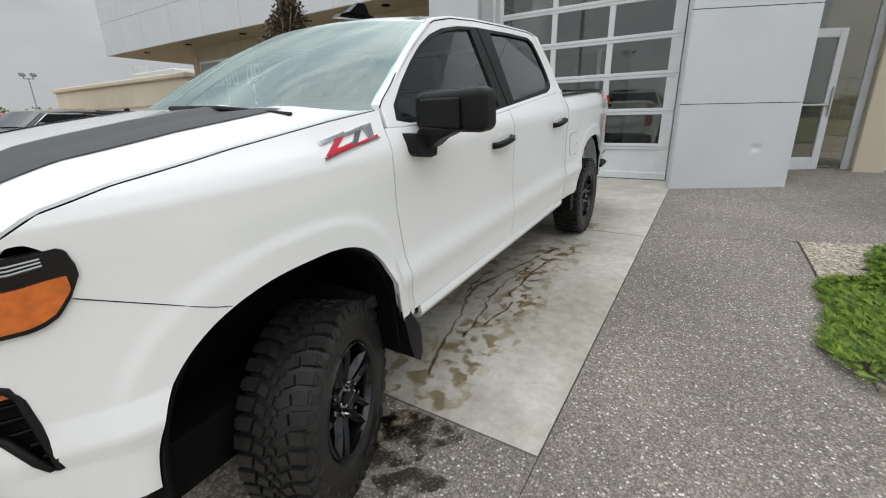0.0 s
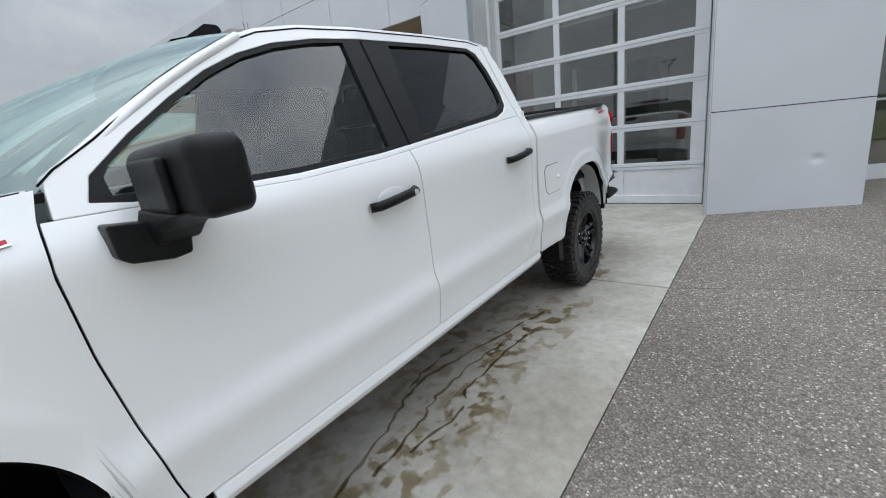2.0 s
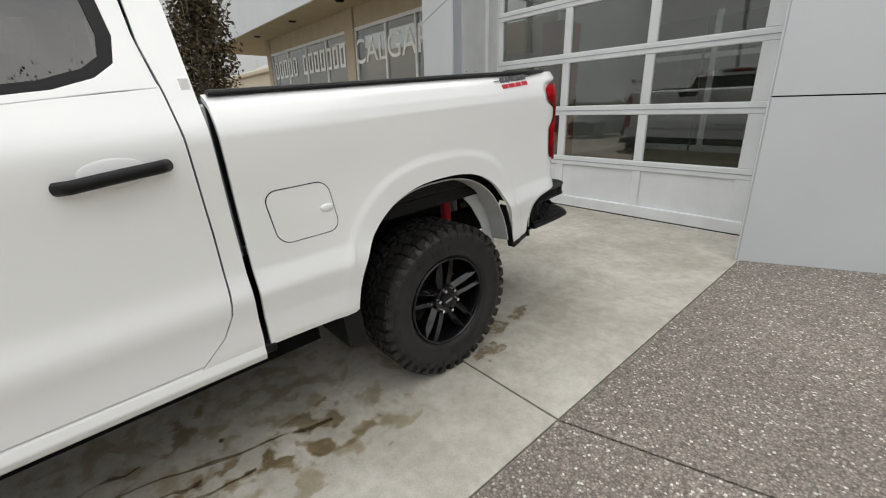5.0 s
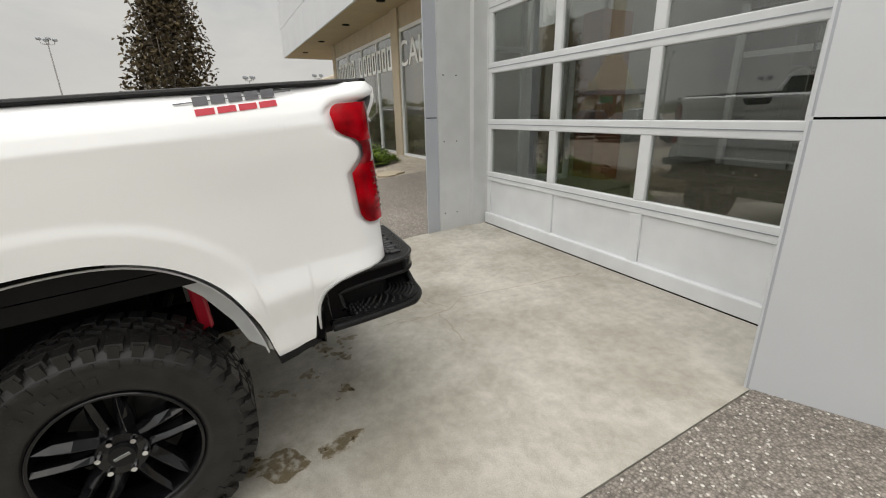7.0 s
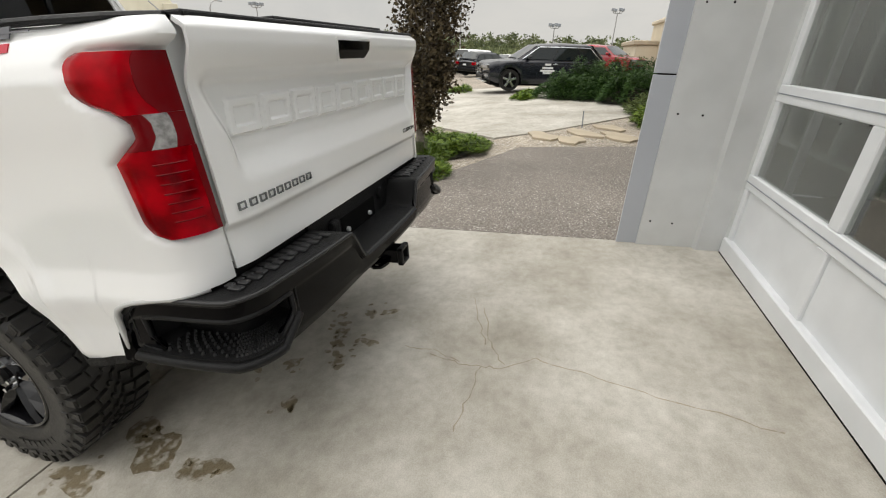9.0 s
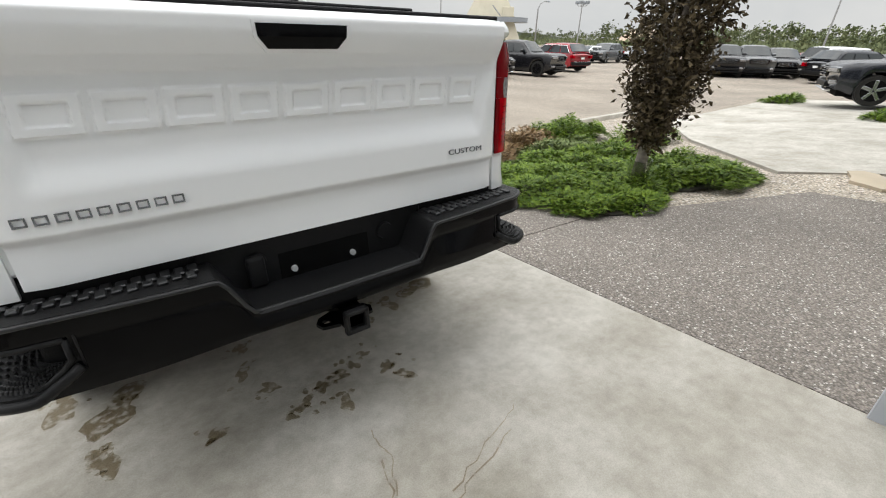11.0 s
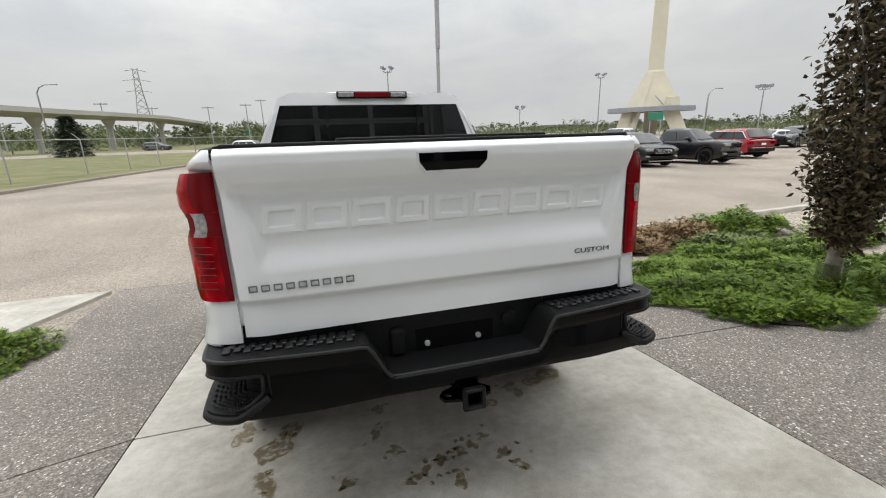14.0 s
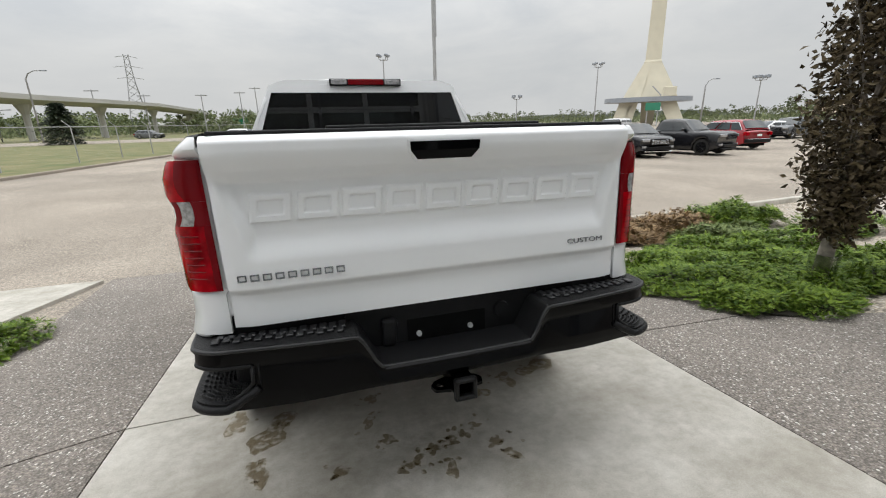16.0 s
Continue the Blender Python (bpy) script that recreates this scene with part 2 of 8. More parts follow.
def concrete_material():
    """Brushed slab: pale, with broad soft staining, fine speckle and dark pits."""
    m = bpy.data.materials.new("pale_concrete")
    m.use_nodes = True
    n, l = m.node_tree.nodes, m.node_tree.links
    b = n["Principled BSDF"]
    tc = n.new("ShaderNodeTexCoord")

    def tex(scale, detail, a, ca, bb, cb, stretch=None, rough=0.6):
        t = n.new("ShaderNodeTexNoise")
        t.inputs["Roughness"].default_value = rough
        t.inputs["Scale"].default_value, t.inputs["Detail"].default_value = scale, detail
        if stretch:
            mp = n.new("ShaderNodeMapping")
            mp.inputs["Scale"].default_value = stretch
            l.new(tc.outputs["Object"], mp.inputs["Vector"])
            l.new(mp.outputs["Vector"], t.inputs["Vector"])
        else:
            l.new(tc.outputs["Object"], t.inputs["Vector"])
        r = n.new("ShaderNodeValToRGB")
        r.color_ramp.elements[0].position, r.color_ramp.elements[0].color = a, (*ca, 1)
        r.color_ramp.elements[1].position, r.color_ramp.elements[1].color = bb, (*cb, 1)
        l.new(t.outputs["Fac"], r.inputs["Fac"])
        return r, t

    big, _ = tex(0.8, 5, 0.36, (0.37, 0.347, 0.304), 0.64, (0.56, 0.538, 0.498))
    mid, mt = tex(170, 6, 0.30, (0.84, 0.835, 0.82), 0.62, (1.04, 1.04, 1.03))
    brush, bt = tex(3.1, 14, 0.36, (0.85, 0.838, 0.81), 0.60, (1.05, 1.05, 1.045), (1.0, 1.15, 1), 0.70)
    mott, _ = tex(15, 12, 0.36, (0.86, 0.855, 0.835), 0.60, (1.04, 1.04, 1.035), None, 0.68)
    pit, _ = tex(70, 3, 0.22, (0.6, 0.58, 0.55), 0.30, (1, 1, 1))
    last = big.outputs["Color"]
    for other in (mid, brush, mott, pit):
        mx = n.new("ShaderNodeMixRGB")
        mx.blend_type = "MULTIPLY"
        mx.inputs["Fac"].default_value = 1
        l.new(last, mx.inputs["Color1"])
        l.new(other.outputs["Color"], mx.inputs["Color2"])
        last = mx.outputs["Color"]
    l.new(last, b.inputs["Base Color"])
    b.inputs["Roughness"].default_value = 0.8
    bp = n.new("ShaderNodeBump")
    bp.inputs["Strength"].default_value, bp.inputs["Distance"].default_value = 0.25, 0.003
    l.new(bt.outputs["Fac"], bp.inputs["Height"])
    l.new(bp.outputs["Normal"], b.inputs["Normal"])
    return m


M_CONC = concrete_material()


def leaf_material(name, dark, light, rough=0.55):
    """Foliage whose colour varies from leaf to leaf and tuft to tuft."""
    m = bpy.data.materials.new(name)
    m.use_nodes = True
    n, l = m.node_tree.nodes, m.node_tree.links
    b = n["Principled BSDF"]
    g = n.new("ShaderNodeNewGeometry")
    r = n.new("ShaderNodeValToRGB")
    r.color_ramp.elements[0].color, r.color_ramp.elements[1].color = (*dark, 1), (*light, 1)
    l.new(g.outputs["Random Per Island"], r.inputs["Fac"])
    l.new(r.outputs["Color"], b.inputs["Base Color"])
    b.inputs["Roughness"].default_value = rough
    b.inputs["Specular IOR Level"].default_value = 0.18
    return m


M_JUNIPER = leaf_material("juniper_needles", (0.040, 0.085, 0.010), (0.185, 0.265, 0.030))
M_TALL_JUNIPER = leaf_material("dark_juniper_needles", (0.018, 0.05, 0.012), (0.08, 0.15, 0.035))
M_BROWN_JUNIPER = leaf_material("browned_juniper", (0.17, 0.11, 0.06), (0.36, 0.25, 0.13))
M_DARK_LEAF = leaf_material("dark_purple_leaf", (0.030, 0.022, 0.014), (0.13, 0.10, 0.055), 0.6)
M_TREE_LEAF = leaf_material("green_leaf", (0.07, 0.105, 0.03), (0.19, 0.23, 0.08))
M_GRASS = material("mown_grass", (0.095, 0.115, 0.035), 0.95, scale=0.7, color2=(0.19, 0.165, 0.075), bump=0.6, bump_scale=60)

# ---- mesh helpers ----
TILT = 4.4
APRON = pose(0, 0.041, -0.496, TILT, 0, 0)


def link(name, verts, faces, mat, parent=None, label="", smooth=False, matrix=None):
    """One mesh object out of vertices and faces."""
    me = bpy.data.meshes.new(name)
    me.from_pydata([tuple(v) for v in verts], [], [tuple(f) for f in faces])
    me.update()
    if smooth:
        me.shade_smooth()
    if mat:
        me.materials.append(mat)
    ob = new(name, me)
    if parent:
        ob.parent = parent
    if matrix is not None:
        ob.matrix_world = matrix
    if label:
        ob["label"] = label
    return ob


def part(name, bm, mat, parent=None, label="", smooth=False, matrix=None):
    """A bmesh as one mesh object under a thing or a part."""
    me = bpy.data.meshes.new(name)
    bmesh.ops.recalc_face_normals(bm, faces=bm.faces)
    bm.to_mesh(me)
    bm.free()
    if smooth:
        me.shade_smooth()
    me.materials.append(mat)
    ob = new(name, me)
    if parent:
        ob.parent = parent
    if matrix is not None:
        ob.matrix_world = matrix
    if label:
        ob["label"] = label
    return ob


def add_box(bm, lo, hi, bevel=0.0, m=None, seg=1):
    r = bmesh.ops.create_cube(bm, size=1)
    size, mid = [h - l for l, h in zip(lo, hi)], [(h + l) / 2 for l, h in zip(lo, hi)]
    for v in r["verts"]:
        v.co = Vector([c * s + o for c, s, o in zip(v.co, size, mid)])
    vs = r["verts"]
    if bevel:
        es = list({e for v in vs for e in v.link_edges})
        res = bmesh.ops.bevel(bm, geom=es, offset=bevel, segments=seg, affect="EDGES", profile=0.5)
        vs = list({v for f in res["faces"] for v in f.verts} | {v for v in vs if v.is_valid})
    if m is not None:
        bmesh.ops.transform(bm, matrix=m, verts=vs)
    return vs


def box(lo, hi, bevel=0.0, m=None, seg=1):
    bm = bmesh.new()
    add_box(bm, lo, hi, bevel, m, seg)
    return bm


def add_cyl(bm, r1, r2, depth, m=None, seg=16, cap=True):
    r = bmesh.ops.create_cone(bm, cap_ends=cap, segments=seg, radius1=r1, radius2=r2, depth=depth)
    if m is not None:
        bmesh.ops.transform(bm, matrix=m, verts=r["verts"])
    return r["verts"]


def tube(points, radius, seg=8, taper=1.0):
    """A round bar along points, as vertices and faces."""
    verts, faces = [], []
    n = len(points)
    for i, p in enumerate(points):
        p = Vector(p)
        d = (Vector(points[min(i + 1, n - 1)]) - Vector(points[max(i - 1, 0)])).normalized()
        a = d.orthogonal().normalized() if abs(d.z) > 0.9 else d.cross(Vector((0, 0, 1))).normalized()
        b = d.cross(a)
        rad = radius * (1 + (taper - 1) * i / max(n - 1, 1))
        for k in range(seg):
            w = 2 * math.pi * k / seg
            verts.append(p + rad * (math.cos(w) * a + math.sin(w) * b))
    for i in range(n - 1):
        for k in range(seg):
            faces.append((i * seg + k, i * seg + (k + 1) % seg, (i + 1) * seg + (k + 1) % seg, (i + 1) * seg + k))
    faces.append(tuple(range(seg))[::-1])
    faces.append(tuple((n - 1) * seg + k for k in range(seg)))
    return verts, faces


def grid(fn, nu, nv):
    """Vertices and quads of fn(u, v) over the unit square."""
    verts = [fn(i / nu, j / nv) for i in range(nu + 1) for j in range(nv + 1)]
    w = nv + 1
    faces = [(i * w + j, (i + 1) * w + j, (i + 1) * w + j + 1, i * w + j + 1) for i in range(nu) for j in range(nv)]
    return verts, faces


def solid(ob, thick, offset=-1.0):
    s = ob.modifiers.new("thickness", "SOLIDIFY")
    s.thickness, s.offset = thick, offset
    e = ob.modifiers.new("sharp_rim", "EDGE_SPLIT")
    e.split_angle = radians(50)
    return ob


def thing(name, label, category, group="", matrix=None, kind=""):
    ob = new(name)
    ob.empty_display_size = 0.2
    if matrix is not None:
        ob.matrix_world = matrix
    return tagged(ob, label, category, group, kind)


def lerp(a, b, t):
    return a + (b - a) * t


def table(x, pts):
    """Straight-line look-up in pairs."""
    if x <= pts[0][0]:
        return pts[0][1]
    for (a, fa), (b, fb) in zip(pts, pts[1:]):
        if x <= b:
            return fa + (fb - fa) * (x - a) / (b - a)
    return pts[-1][1]


def smooth01(a, b, x):
    t = min(max((x - a) / (b - a), 0), 1)
    return t * t * (3 - 2 * t)


def plate(outline, holes, to3, thick, flip=False):
    """A flat sheet with holes, outlined by 2D points that to3 lays into space, with a thickness along the normal side."""
    loops = [[Vector((*p, 0)) for p in loop] for loop in (outline, *holes)]
    from mathutils.geometry import tessellate_polygon
    tris = tessellate_polygon(loops)
    flat = [p for loop in loops for p in loop]
    n = len(flat)
    verts = [Vector(to3(p.x, p.y, 0)) for p in flat] + [Vector(to3(p.x, p.y, thick)) for p in flat]
    faces = [tuple(t) for t in tris] + [tuple(i + n for i in t[::-1]) for t in tris]
    at = 0
    for loop in loops:
        k = len(loop)
        faces += [(at + i, at + (i + 1) % k, at + (i + 1) % k + n, at + i + n) for i in range(k)]
        at += k
    return verts, faces


def fix_normals(ob):
    bm = bmesh.new()
    bm.from_mesh(ob.data)
    bmesh.ops.recalc_face_normals(bm, faces=bm.faces)
    bm.to_mesh(ob.data)
    bm.free()
    return ob

# ---- ground ----


def ground_z(y):
    """The lot's height: level, then rising along the apron to the building."""
    slope = math.tan(radians(TILT))
    a = -0.496 + (y - 0.041) * slope - 0.03
    low, high = -0.62, -0.496 + 9.0 * slope - 0.03
    if y > 9:
        return high
    t = smooth01(-4.5, -1.0, y)
    return lerp(low, a, t) if y > -4.5 else low


ys = [-3000, -400, -120, -60, -30, -15, -9, -6, -4.5, -4, -3.5, -3, -2.5, -2, -1.5, -1, 0, 2, 4, 6, 9, 12, 30, 100, 3000]
xs = [-3000, -300, -100, -40, -20, -10, -5, 0, 5, 10, 20, 40, 100, 300, 3000]
gv = [(x, y, ground_z(y)) for y in ys for x in xs]
gw = len(xs)
gf = [(j * gw + i, j * gw + i + 1, (j + 1) * gw + i + 1, (j + 1) * gw + i) for j in range(len(ys) - 1) for i in range(gw - 1)]
tagged(link("ground", gv, gf, M_ASPHALT, smooth=True), "worn brownish asphalt car park", "ground", kind="structure")


def slab(name, pts, top, depth, mat, label, category="pavement"):
    """A paved sheet on the apron, outlined by points in the apron's plane."""
    v, f = plate(pts, [], lambda x, y, h: (x, y, top - depth + h), depth)
    return tagged(fix_normals(link(name, v, f, mat, matrix=APRON)), label, category, kind="structure")


EDGE = 1.625
slab("concrete_slab", [(-EDGE, 3.812), (EDGE, 3.812), (EDGE, 6.95), (-EDGE, 6.95)], 0.0, 0.05, M_CONC, "pale stained concrete driveway slab before the garage door")
slab("concrete_slab", [(-EDGE, 0.50), (EDGE, 0.50), (EDGE, 3.80), (-EDGE, 3.80)], 0.0, 0.05, M_CONC, "pale concrete driveway slab with water stains under the truck")
slab("pavement_east", [(EDGE + 0.008, 3.812), (2.93, 4.19), (7.5, 5.5), (7.5, 9.3), (EDGE + 0.008, 9.3)], 0.0, 0.05, M_AGG, "brown exposed-aggregate pavement beside the entrance")
slab("pavement_east", [(EDGE + 0.008, 0.0), (3.15, 0.0), (3.0, 1.77), (2.93, 4.178), (EDGE + 0.008, 3.80)], 0.0, 0.05, M_AGG, "brown exposed-aggregate pavement along the driveway")
slab("pavement_front", [(-2.6, -0.05), (3.15, -0.05), (3.15, -0.01), (EDGE + 0.004, -0.004), (EDGE + 0.004, 0.49), (-EDGE - 0.004, 0.49), (-EDGE - 0.004, -0.004), (-2.6, -0.004)], 0.0, 0.05, M_AGG, "brown exposed-aggregate strip at the foot of the driveway")
slab("pavement_west", [(-EDGE - 0.008, 0.0), (-2.5, 0.0), (-2.6, 2.9), (-2.79, 3.86), (-EDGE - 0.008, 3.80)][::-1], 0.0, 0.05, M_AGG, "brown exposed-aggregate pavement beside the planted bed")
slab("pavement_west", [(-EDGE - 0.008, 3.812), (-2.79, 3.875), (-3.76, 4.23), (-5.3, 4.9), (-5.6, 9.3), (-EDGE - 0.008, 9.3)][::-1], 0.0, 0.05, M_AGG, "brown exposed-aggregate pavement along the shopfront")
slab("footpath", [(-6.1, 4.35), (-6.9, 5.3), (-8.3, 6.5), (-10, 8), (-19, 8), (-19, 0.2), (-10.3, 0.7), (-7.9, 2.4)][::-1], 0.01, 0.05, M_CONC, "pale concrete footpath between planted beds")
slab("footpath_front", [(3.24, 0.0), (3.55, 1.5), (9, 1.6), (9, 0.0)], 0.01, 0.05, M_CONC, "pale concrete pad beside the driveway")
slab("gravel_bed_west", [(-2.6, 0.6), (-2.6, 2.9), (-2.79, 3.86), (-3.76, 4.22), (-5.3, 4.89), (-5.6, 9.3), (-12, 9.3), (-8.2, 6.45), (-6.0, 4.35), (-7.8, 2.35), (-9, 0.6)][::-1], -0.012, 0.04, M_GRAVEL, "pale river gravel of the planted bed")
slab("gravel_bed_east", [(2.95, 4.17), (3.02, 1.77), (3.6, 1.55), (7.5, 1.6), (7.5, 5.45)], 0.008, 0.04, M_GRAVEL, "pale river gravel edging of the planted bed")

# ---- garage front ----
DOOR_Y = 6.83
COLS = [-1.52, -0.52, 0.42, 1.36]
garage = thing("garage_door", "white sectional garage door with tall glazed rows", "garage door", kind="structure")
ROWS = [0.56, 1.115, 1.67, 2.225, 2.78, 3.335]
STILE = 0.055
xl, xr = -1.52, 1.50
door_x = [(-1.46, -0.545), (-0.455, 0.395), (0.485, 1.335)]
for zc in (0.085, *ROWS):
    h = 0.05 if zc > 0.1 else 0.06
    fy = 0.02 if zc > 0.1 else 0.045
    part("rail", box((xl, DOOR_Y - fy, zc - (h if zc > 0.1 else 0.055)), (xr, DOOR_Y + 0.03, zc + h), 0.006), M_WHITE_METAL, garage)
    if zc > 0.1:
        part("seal", box((xl, DOOR_Y - 0.024, zc - 0.004), (xr, DOOR_Y - 0.0185, zc + 0.002)), M_GREY_METAL, garage)
for zc, zd in zip((0.077, *ROWS), (*ROWS,)):
    z0, z1 = zc + 0.05, zd - 0.05
    for a, b in ((xl, door_x[0][0]), (door_x[0][1], door_x[1][0]), (door_x[1][1], door_x[2][0]), (door_x[2][1], xr)):
        part("stile", box((a, DOOR_Y - 0.018, z0), (b, DOOR_Y + 0.028, z1), 0.005), M_WHITE_METAL, garage)
    for a, b in door_x:
        if z0 < 0.3:
            part("panel", box((a, DOOR_Y + 0.0, z0), (b, DOOR_Y + 0.02, z1), 0.003), M_WHITE_METAL, garage)
        else:
            p = part("pane", box((a, DOOR_Y + 0.005, z0), (b, DOOR_Y + 0.010, z1)), M_SHOP, garage)
            p.visible_shadow = False
part("threshold", box((xl, DOOR_Y - 0.042, -0.12), (xr, DOOR_Y + 0.06, 0.034)), M_DARK, garage)


def flank(s):
    """The silver panels at one side of the garage door, with the column behind them."""
    foot = thing("panel_pier", "silver metal-panel pier beside the garage door, with a shallow dent" if s > 0 else "silver metal-panel pier beside the garage door", "pier", kind="structure")
    x0, y0, x1, y1 = s * 1.60, 6.20 if s > 0 else 6.10, s * 3.06, 6.80
    for za, zb in ((-0.35, 1.185), (1.195, 2.40), (2.41, 3.62), (3.63, 4.75)):
        def face(u, v):
            x, y = lerp(x0, x1, u), lerp(y0, y1, u)
            z = lerp(za, zb, v)
            d = 0.0
            if s > 0:
                d = 0.016 * math.exp(-((x - 2.62) / 0.06) ** 2 - ((z - 0.575) / 0.045) ** 2)
            return (x - s * 0.4 * d, y + d, z)
        v, f = grid(face, 90 if s > 0 and za < 0 else 8, 70 if s > 0 and za < 0 else 6)
        solid(fix_normals(link("panel", v, f if s < 0 else [q[::-1] for q in f], M_PANEL, foot, smooth=(s > 0 and za < 0))), 0.004)
        part("end_panel", box((x0 - 0.002 if s > 0 else x0 - 0.02, y0, za), (x0 + 0.02 if s > 0 else x0 + 0.002, y0 + 0.16, zb), 0.004), M_SIDE, foot)
        part("far_end", box((min(x1, x1 - s * 0.02), y1, za), (max(x1, x1 - s * 0.02), y1 + 0.25, zb)), M_GREY_METAL, foot)
    core = bmesh.new()
    vs = [(x0 + s * 0.012, y0 + 0.02), (x1 - s * 0.025, y1 + 0.012), (x1 - s * 0.025, y1 + 0.3), (x0 + s * 0.012, y0 + 0.3)]
    v, f = plate(vs, [], lambda x, y, h: (x, y, -0.4 + h), 5.1)
    fix_normals(link("core", v, f, M_DARK, foot))
    # ribbed column between the panels and the door
    prof = [(1.575, y0 + 0.14), (1.575, 6.62), (1.535, 6.64), (1.535, 6.80), (1.515, 6.81), (1.515, 6.90), (1.9, 6.90), (1.9, y0 + 0.14)]
    v, f = plate([(s * x, y) for x, y in prof], [], lambda x, y, h: (x, y, -0.3 + h), 5.5)
    fix_normals(link("column", v, f, M_STEEL, foot, "ribbed galvanised column sheet"))
    for zc in (0.18, 0.95, 1.6, 2.4):
        for yy in (y0 + 0.20, y0 + 0.35):
            part("screw", box((s * 1.575 - 0.006, yy - 0.006, zc - 0.006), (s * 1.575 + 0.006, yy + 0.006, zc + 0.006), 0.002), M_DARK, foot)
    return foot


flank(1)
flank(-1)

# ---- the pickup truck ----
truck = thing("pickup_truck", "white crew-cab pickup truck with black wheels and black bumper", "truck", matrix=APRON @ pose(0.03, 0, 0))

SIDE = [(0.50, 0.915), (0.56, 0.945), (0.60, 0.960), (0.70, 0.967), (0.795, 0.989), (0.812, 0.989), (0.89, 0.970), (1.0, 0.970), (1.15, 0.974), (1.28, 0.983), (1.36, 0.985), (1.40, 0.972), (1.45, 0.945), (1.98, 0.69325)]
ARCHES = ((-0.055, 0.585, 0.45, 0.665, 2.8), (3.75, 0.525, 0.525, 0.65, 2.5))


def arch_z(y, grow=0.0):
    """The wheel opening's edge over y, or a low number outside it."""
    best = -1
    for c, af, ar, h, e in ARCHES:
        d = abs(y - c) / ((af if y < c else ar) + grow)
        if d < 1:
            best = max(best, 0.41 + (h + grow) * (1 - d ** e) ** (1 / e))
    return best


def flare(y, z):
    """How far the skin swells out round the wheel openings."""
    out = 0.0
    for c, af, ar, h, e in ARCHES:
        d = ((abs(y - c) / (af if y < c else ar)) ** e + (max(z - 0.41, 0) / h) ** e) ** (1 / e)
        out = max(out, 0.007 * smooth01(1.45, 1.12, d) + 0.008 * smooth01(1.19, 1.12, d))
    return out


def skin_x(y, z):
    x = table(z, SIDE) + flare(y, z)
    if y < -0.25:
        x -= 0.16 * ((-0.25 - y) / 0.6) ** 2
    if 2.85 < y:
        x += 0.006 * smooth01(2.85, 3.1, y) - 0.055 * smooth01(3.95, 4.62, y)
    return x


def panel(name, yl, yr, zb, zt, s, nu=30, nv=24, lab=""):
    """A body panel between two seams, from its lower edge to its upper one, at side s."""
    def fn(u, v):
        z = 1.0
        y = 0.0
        for _ in range(8):
            y = lerp(yl(z), yr(z), u)
            z = lerp(zb(y), zt(y), v)
        return (s * skin_x(y, z), y, z)
    v, f = grid(fn, nu, nv)
    ob = link(name, v, f if s > 0 else [q[::-1] for q in f], M_PAINT, truck, lab, smooth=True)
    return solid(ob, 0.022)


def fd(z):
    return table(z, [(0.5, 0.52), (0.6, 0.505), (0.70, 0.485), (0.92, 0.452), (1.12, 0.43), (1.34, 0.42), (1.45, 0.433), (1.53, 0.458)])


def d12(z):
    return table(z, [(0.6, 1.672), (0.70, 1.683), (0.85, 1.672), (1.05, 1.680), (1.25, 1.672), (1.44, 1.660)])


def d2r(z):
    return table(z, [(0.58, 2.60), (0.62, 2.645), (0.68, 2.71), (0.76, 2.75), (0.85, 2.762), (1.05, 2.765), (1.37, 2.76), (1.5, 2.75), (1.64, 2.729), (1.97, 2.729)])


def hood_z(y):
    return table(y, [(-0.80, 1.28), (-0.73, 1.345), (-0.66, 1.385), (-0.52, 1.42), (-0.23, 1.46), (0.16, 1.50), (0.48, 1.525)])


def belt(y):
    return table(y, [(0.45, 1.452), (1.1, 1.425), (1.5, 1.435), (1.8, 1.455), (2.5, 1.50), (2.9, 1.52)])


def chin(y):
    """The seam between fender and front bumper cover."""
    return table(y, [(-0.8, 1.19), (-0.66, 1.195), (-0.40, 1.062), (-0.355, 1.045), (-0.345, 0.9)])


G = 0.003
for s in (1, -1):
    panel("front_fender", lambda z: table(z, [(0.9, -0.45), (1.04, -0.47), (1.19, -0.66), (1.30, -0.66), (1.335, -0.70), (1.38, -0.78)]), lambda z: fd(z) - G, lambda y: max(arch_z(y), 0.58 if y > 0 else chin(y)), hood_z, s, 90, 30)
    panel("front_door", lambda z: fd(z) + G, lambda z: d12(z) - G, lambda y: 0.605, belt, s)
    panel("rear_door", lambda z: d12(z) + G, lambda z: d2r(z) - G, lambda y: 0.605 if y < 2.6 else 0.605, belt, s)
    panel("cab_corner", lambda z: d2r(z) + G, lambda z: table(z, [(0.5, 2.832), (1.75, 2.832), (1.85, 2.818), (1.92, 2.79), (1.968, 2.752)]), lambda y: 0.585, lambda y: 1.968, s, 10, 70)
    # sill under the doors
    v, f = grid(lambda u, w: (s * table(w, [(0, 0.90), (0.15, 0.945), (0.5, 0.962), (0.85, 0.955), (1, 0.935)]), lerp(0.56, 2.83, u), table(w, [(0, 0.515), (0.15, 0.522), (0.5, 0.555), (0.85, 0.592), (1, 0.602)])), 20, 14)
    solid(link("sill", v, f if s > 0 else [q[::-1] for q in f], M_PAINT, truck, smooth=True), 0.02)

# load bed sides, wrapping round to the tailgate
BED0, TURN = 2.856, 4.60


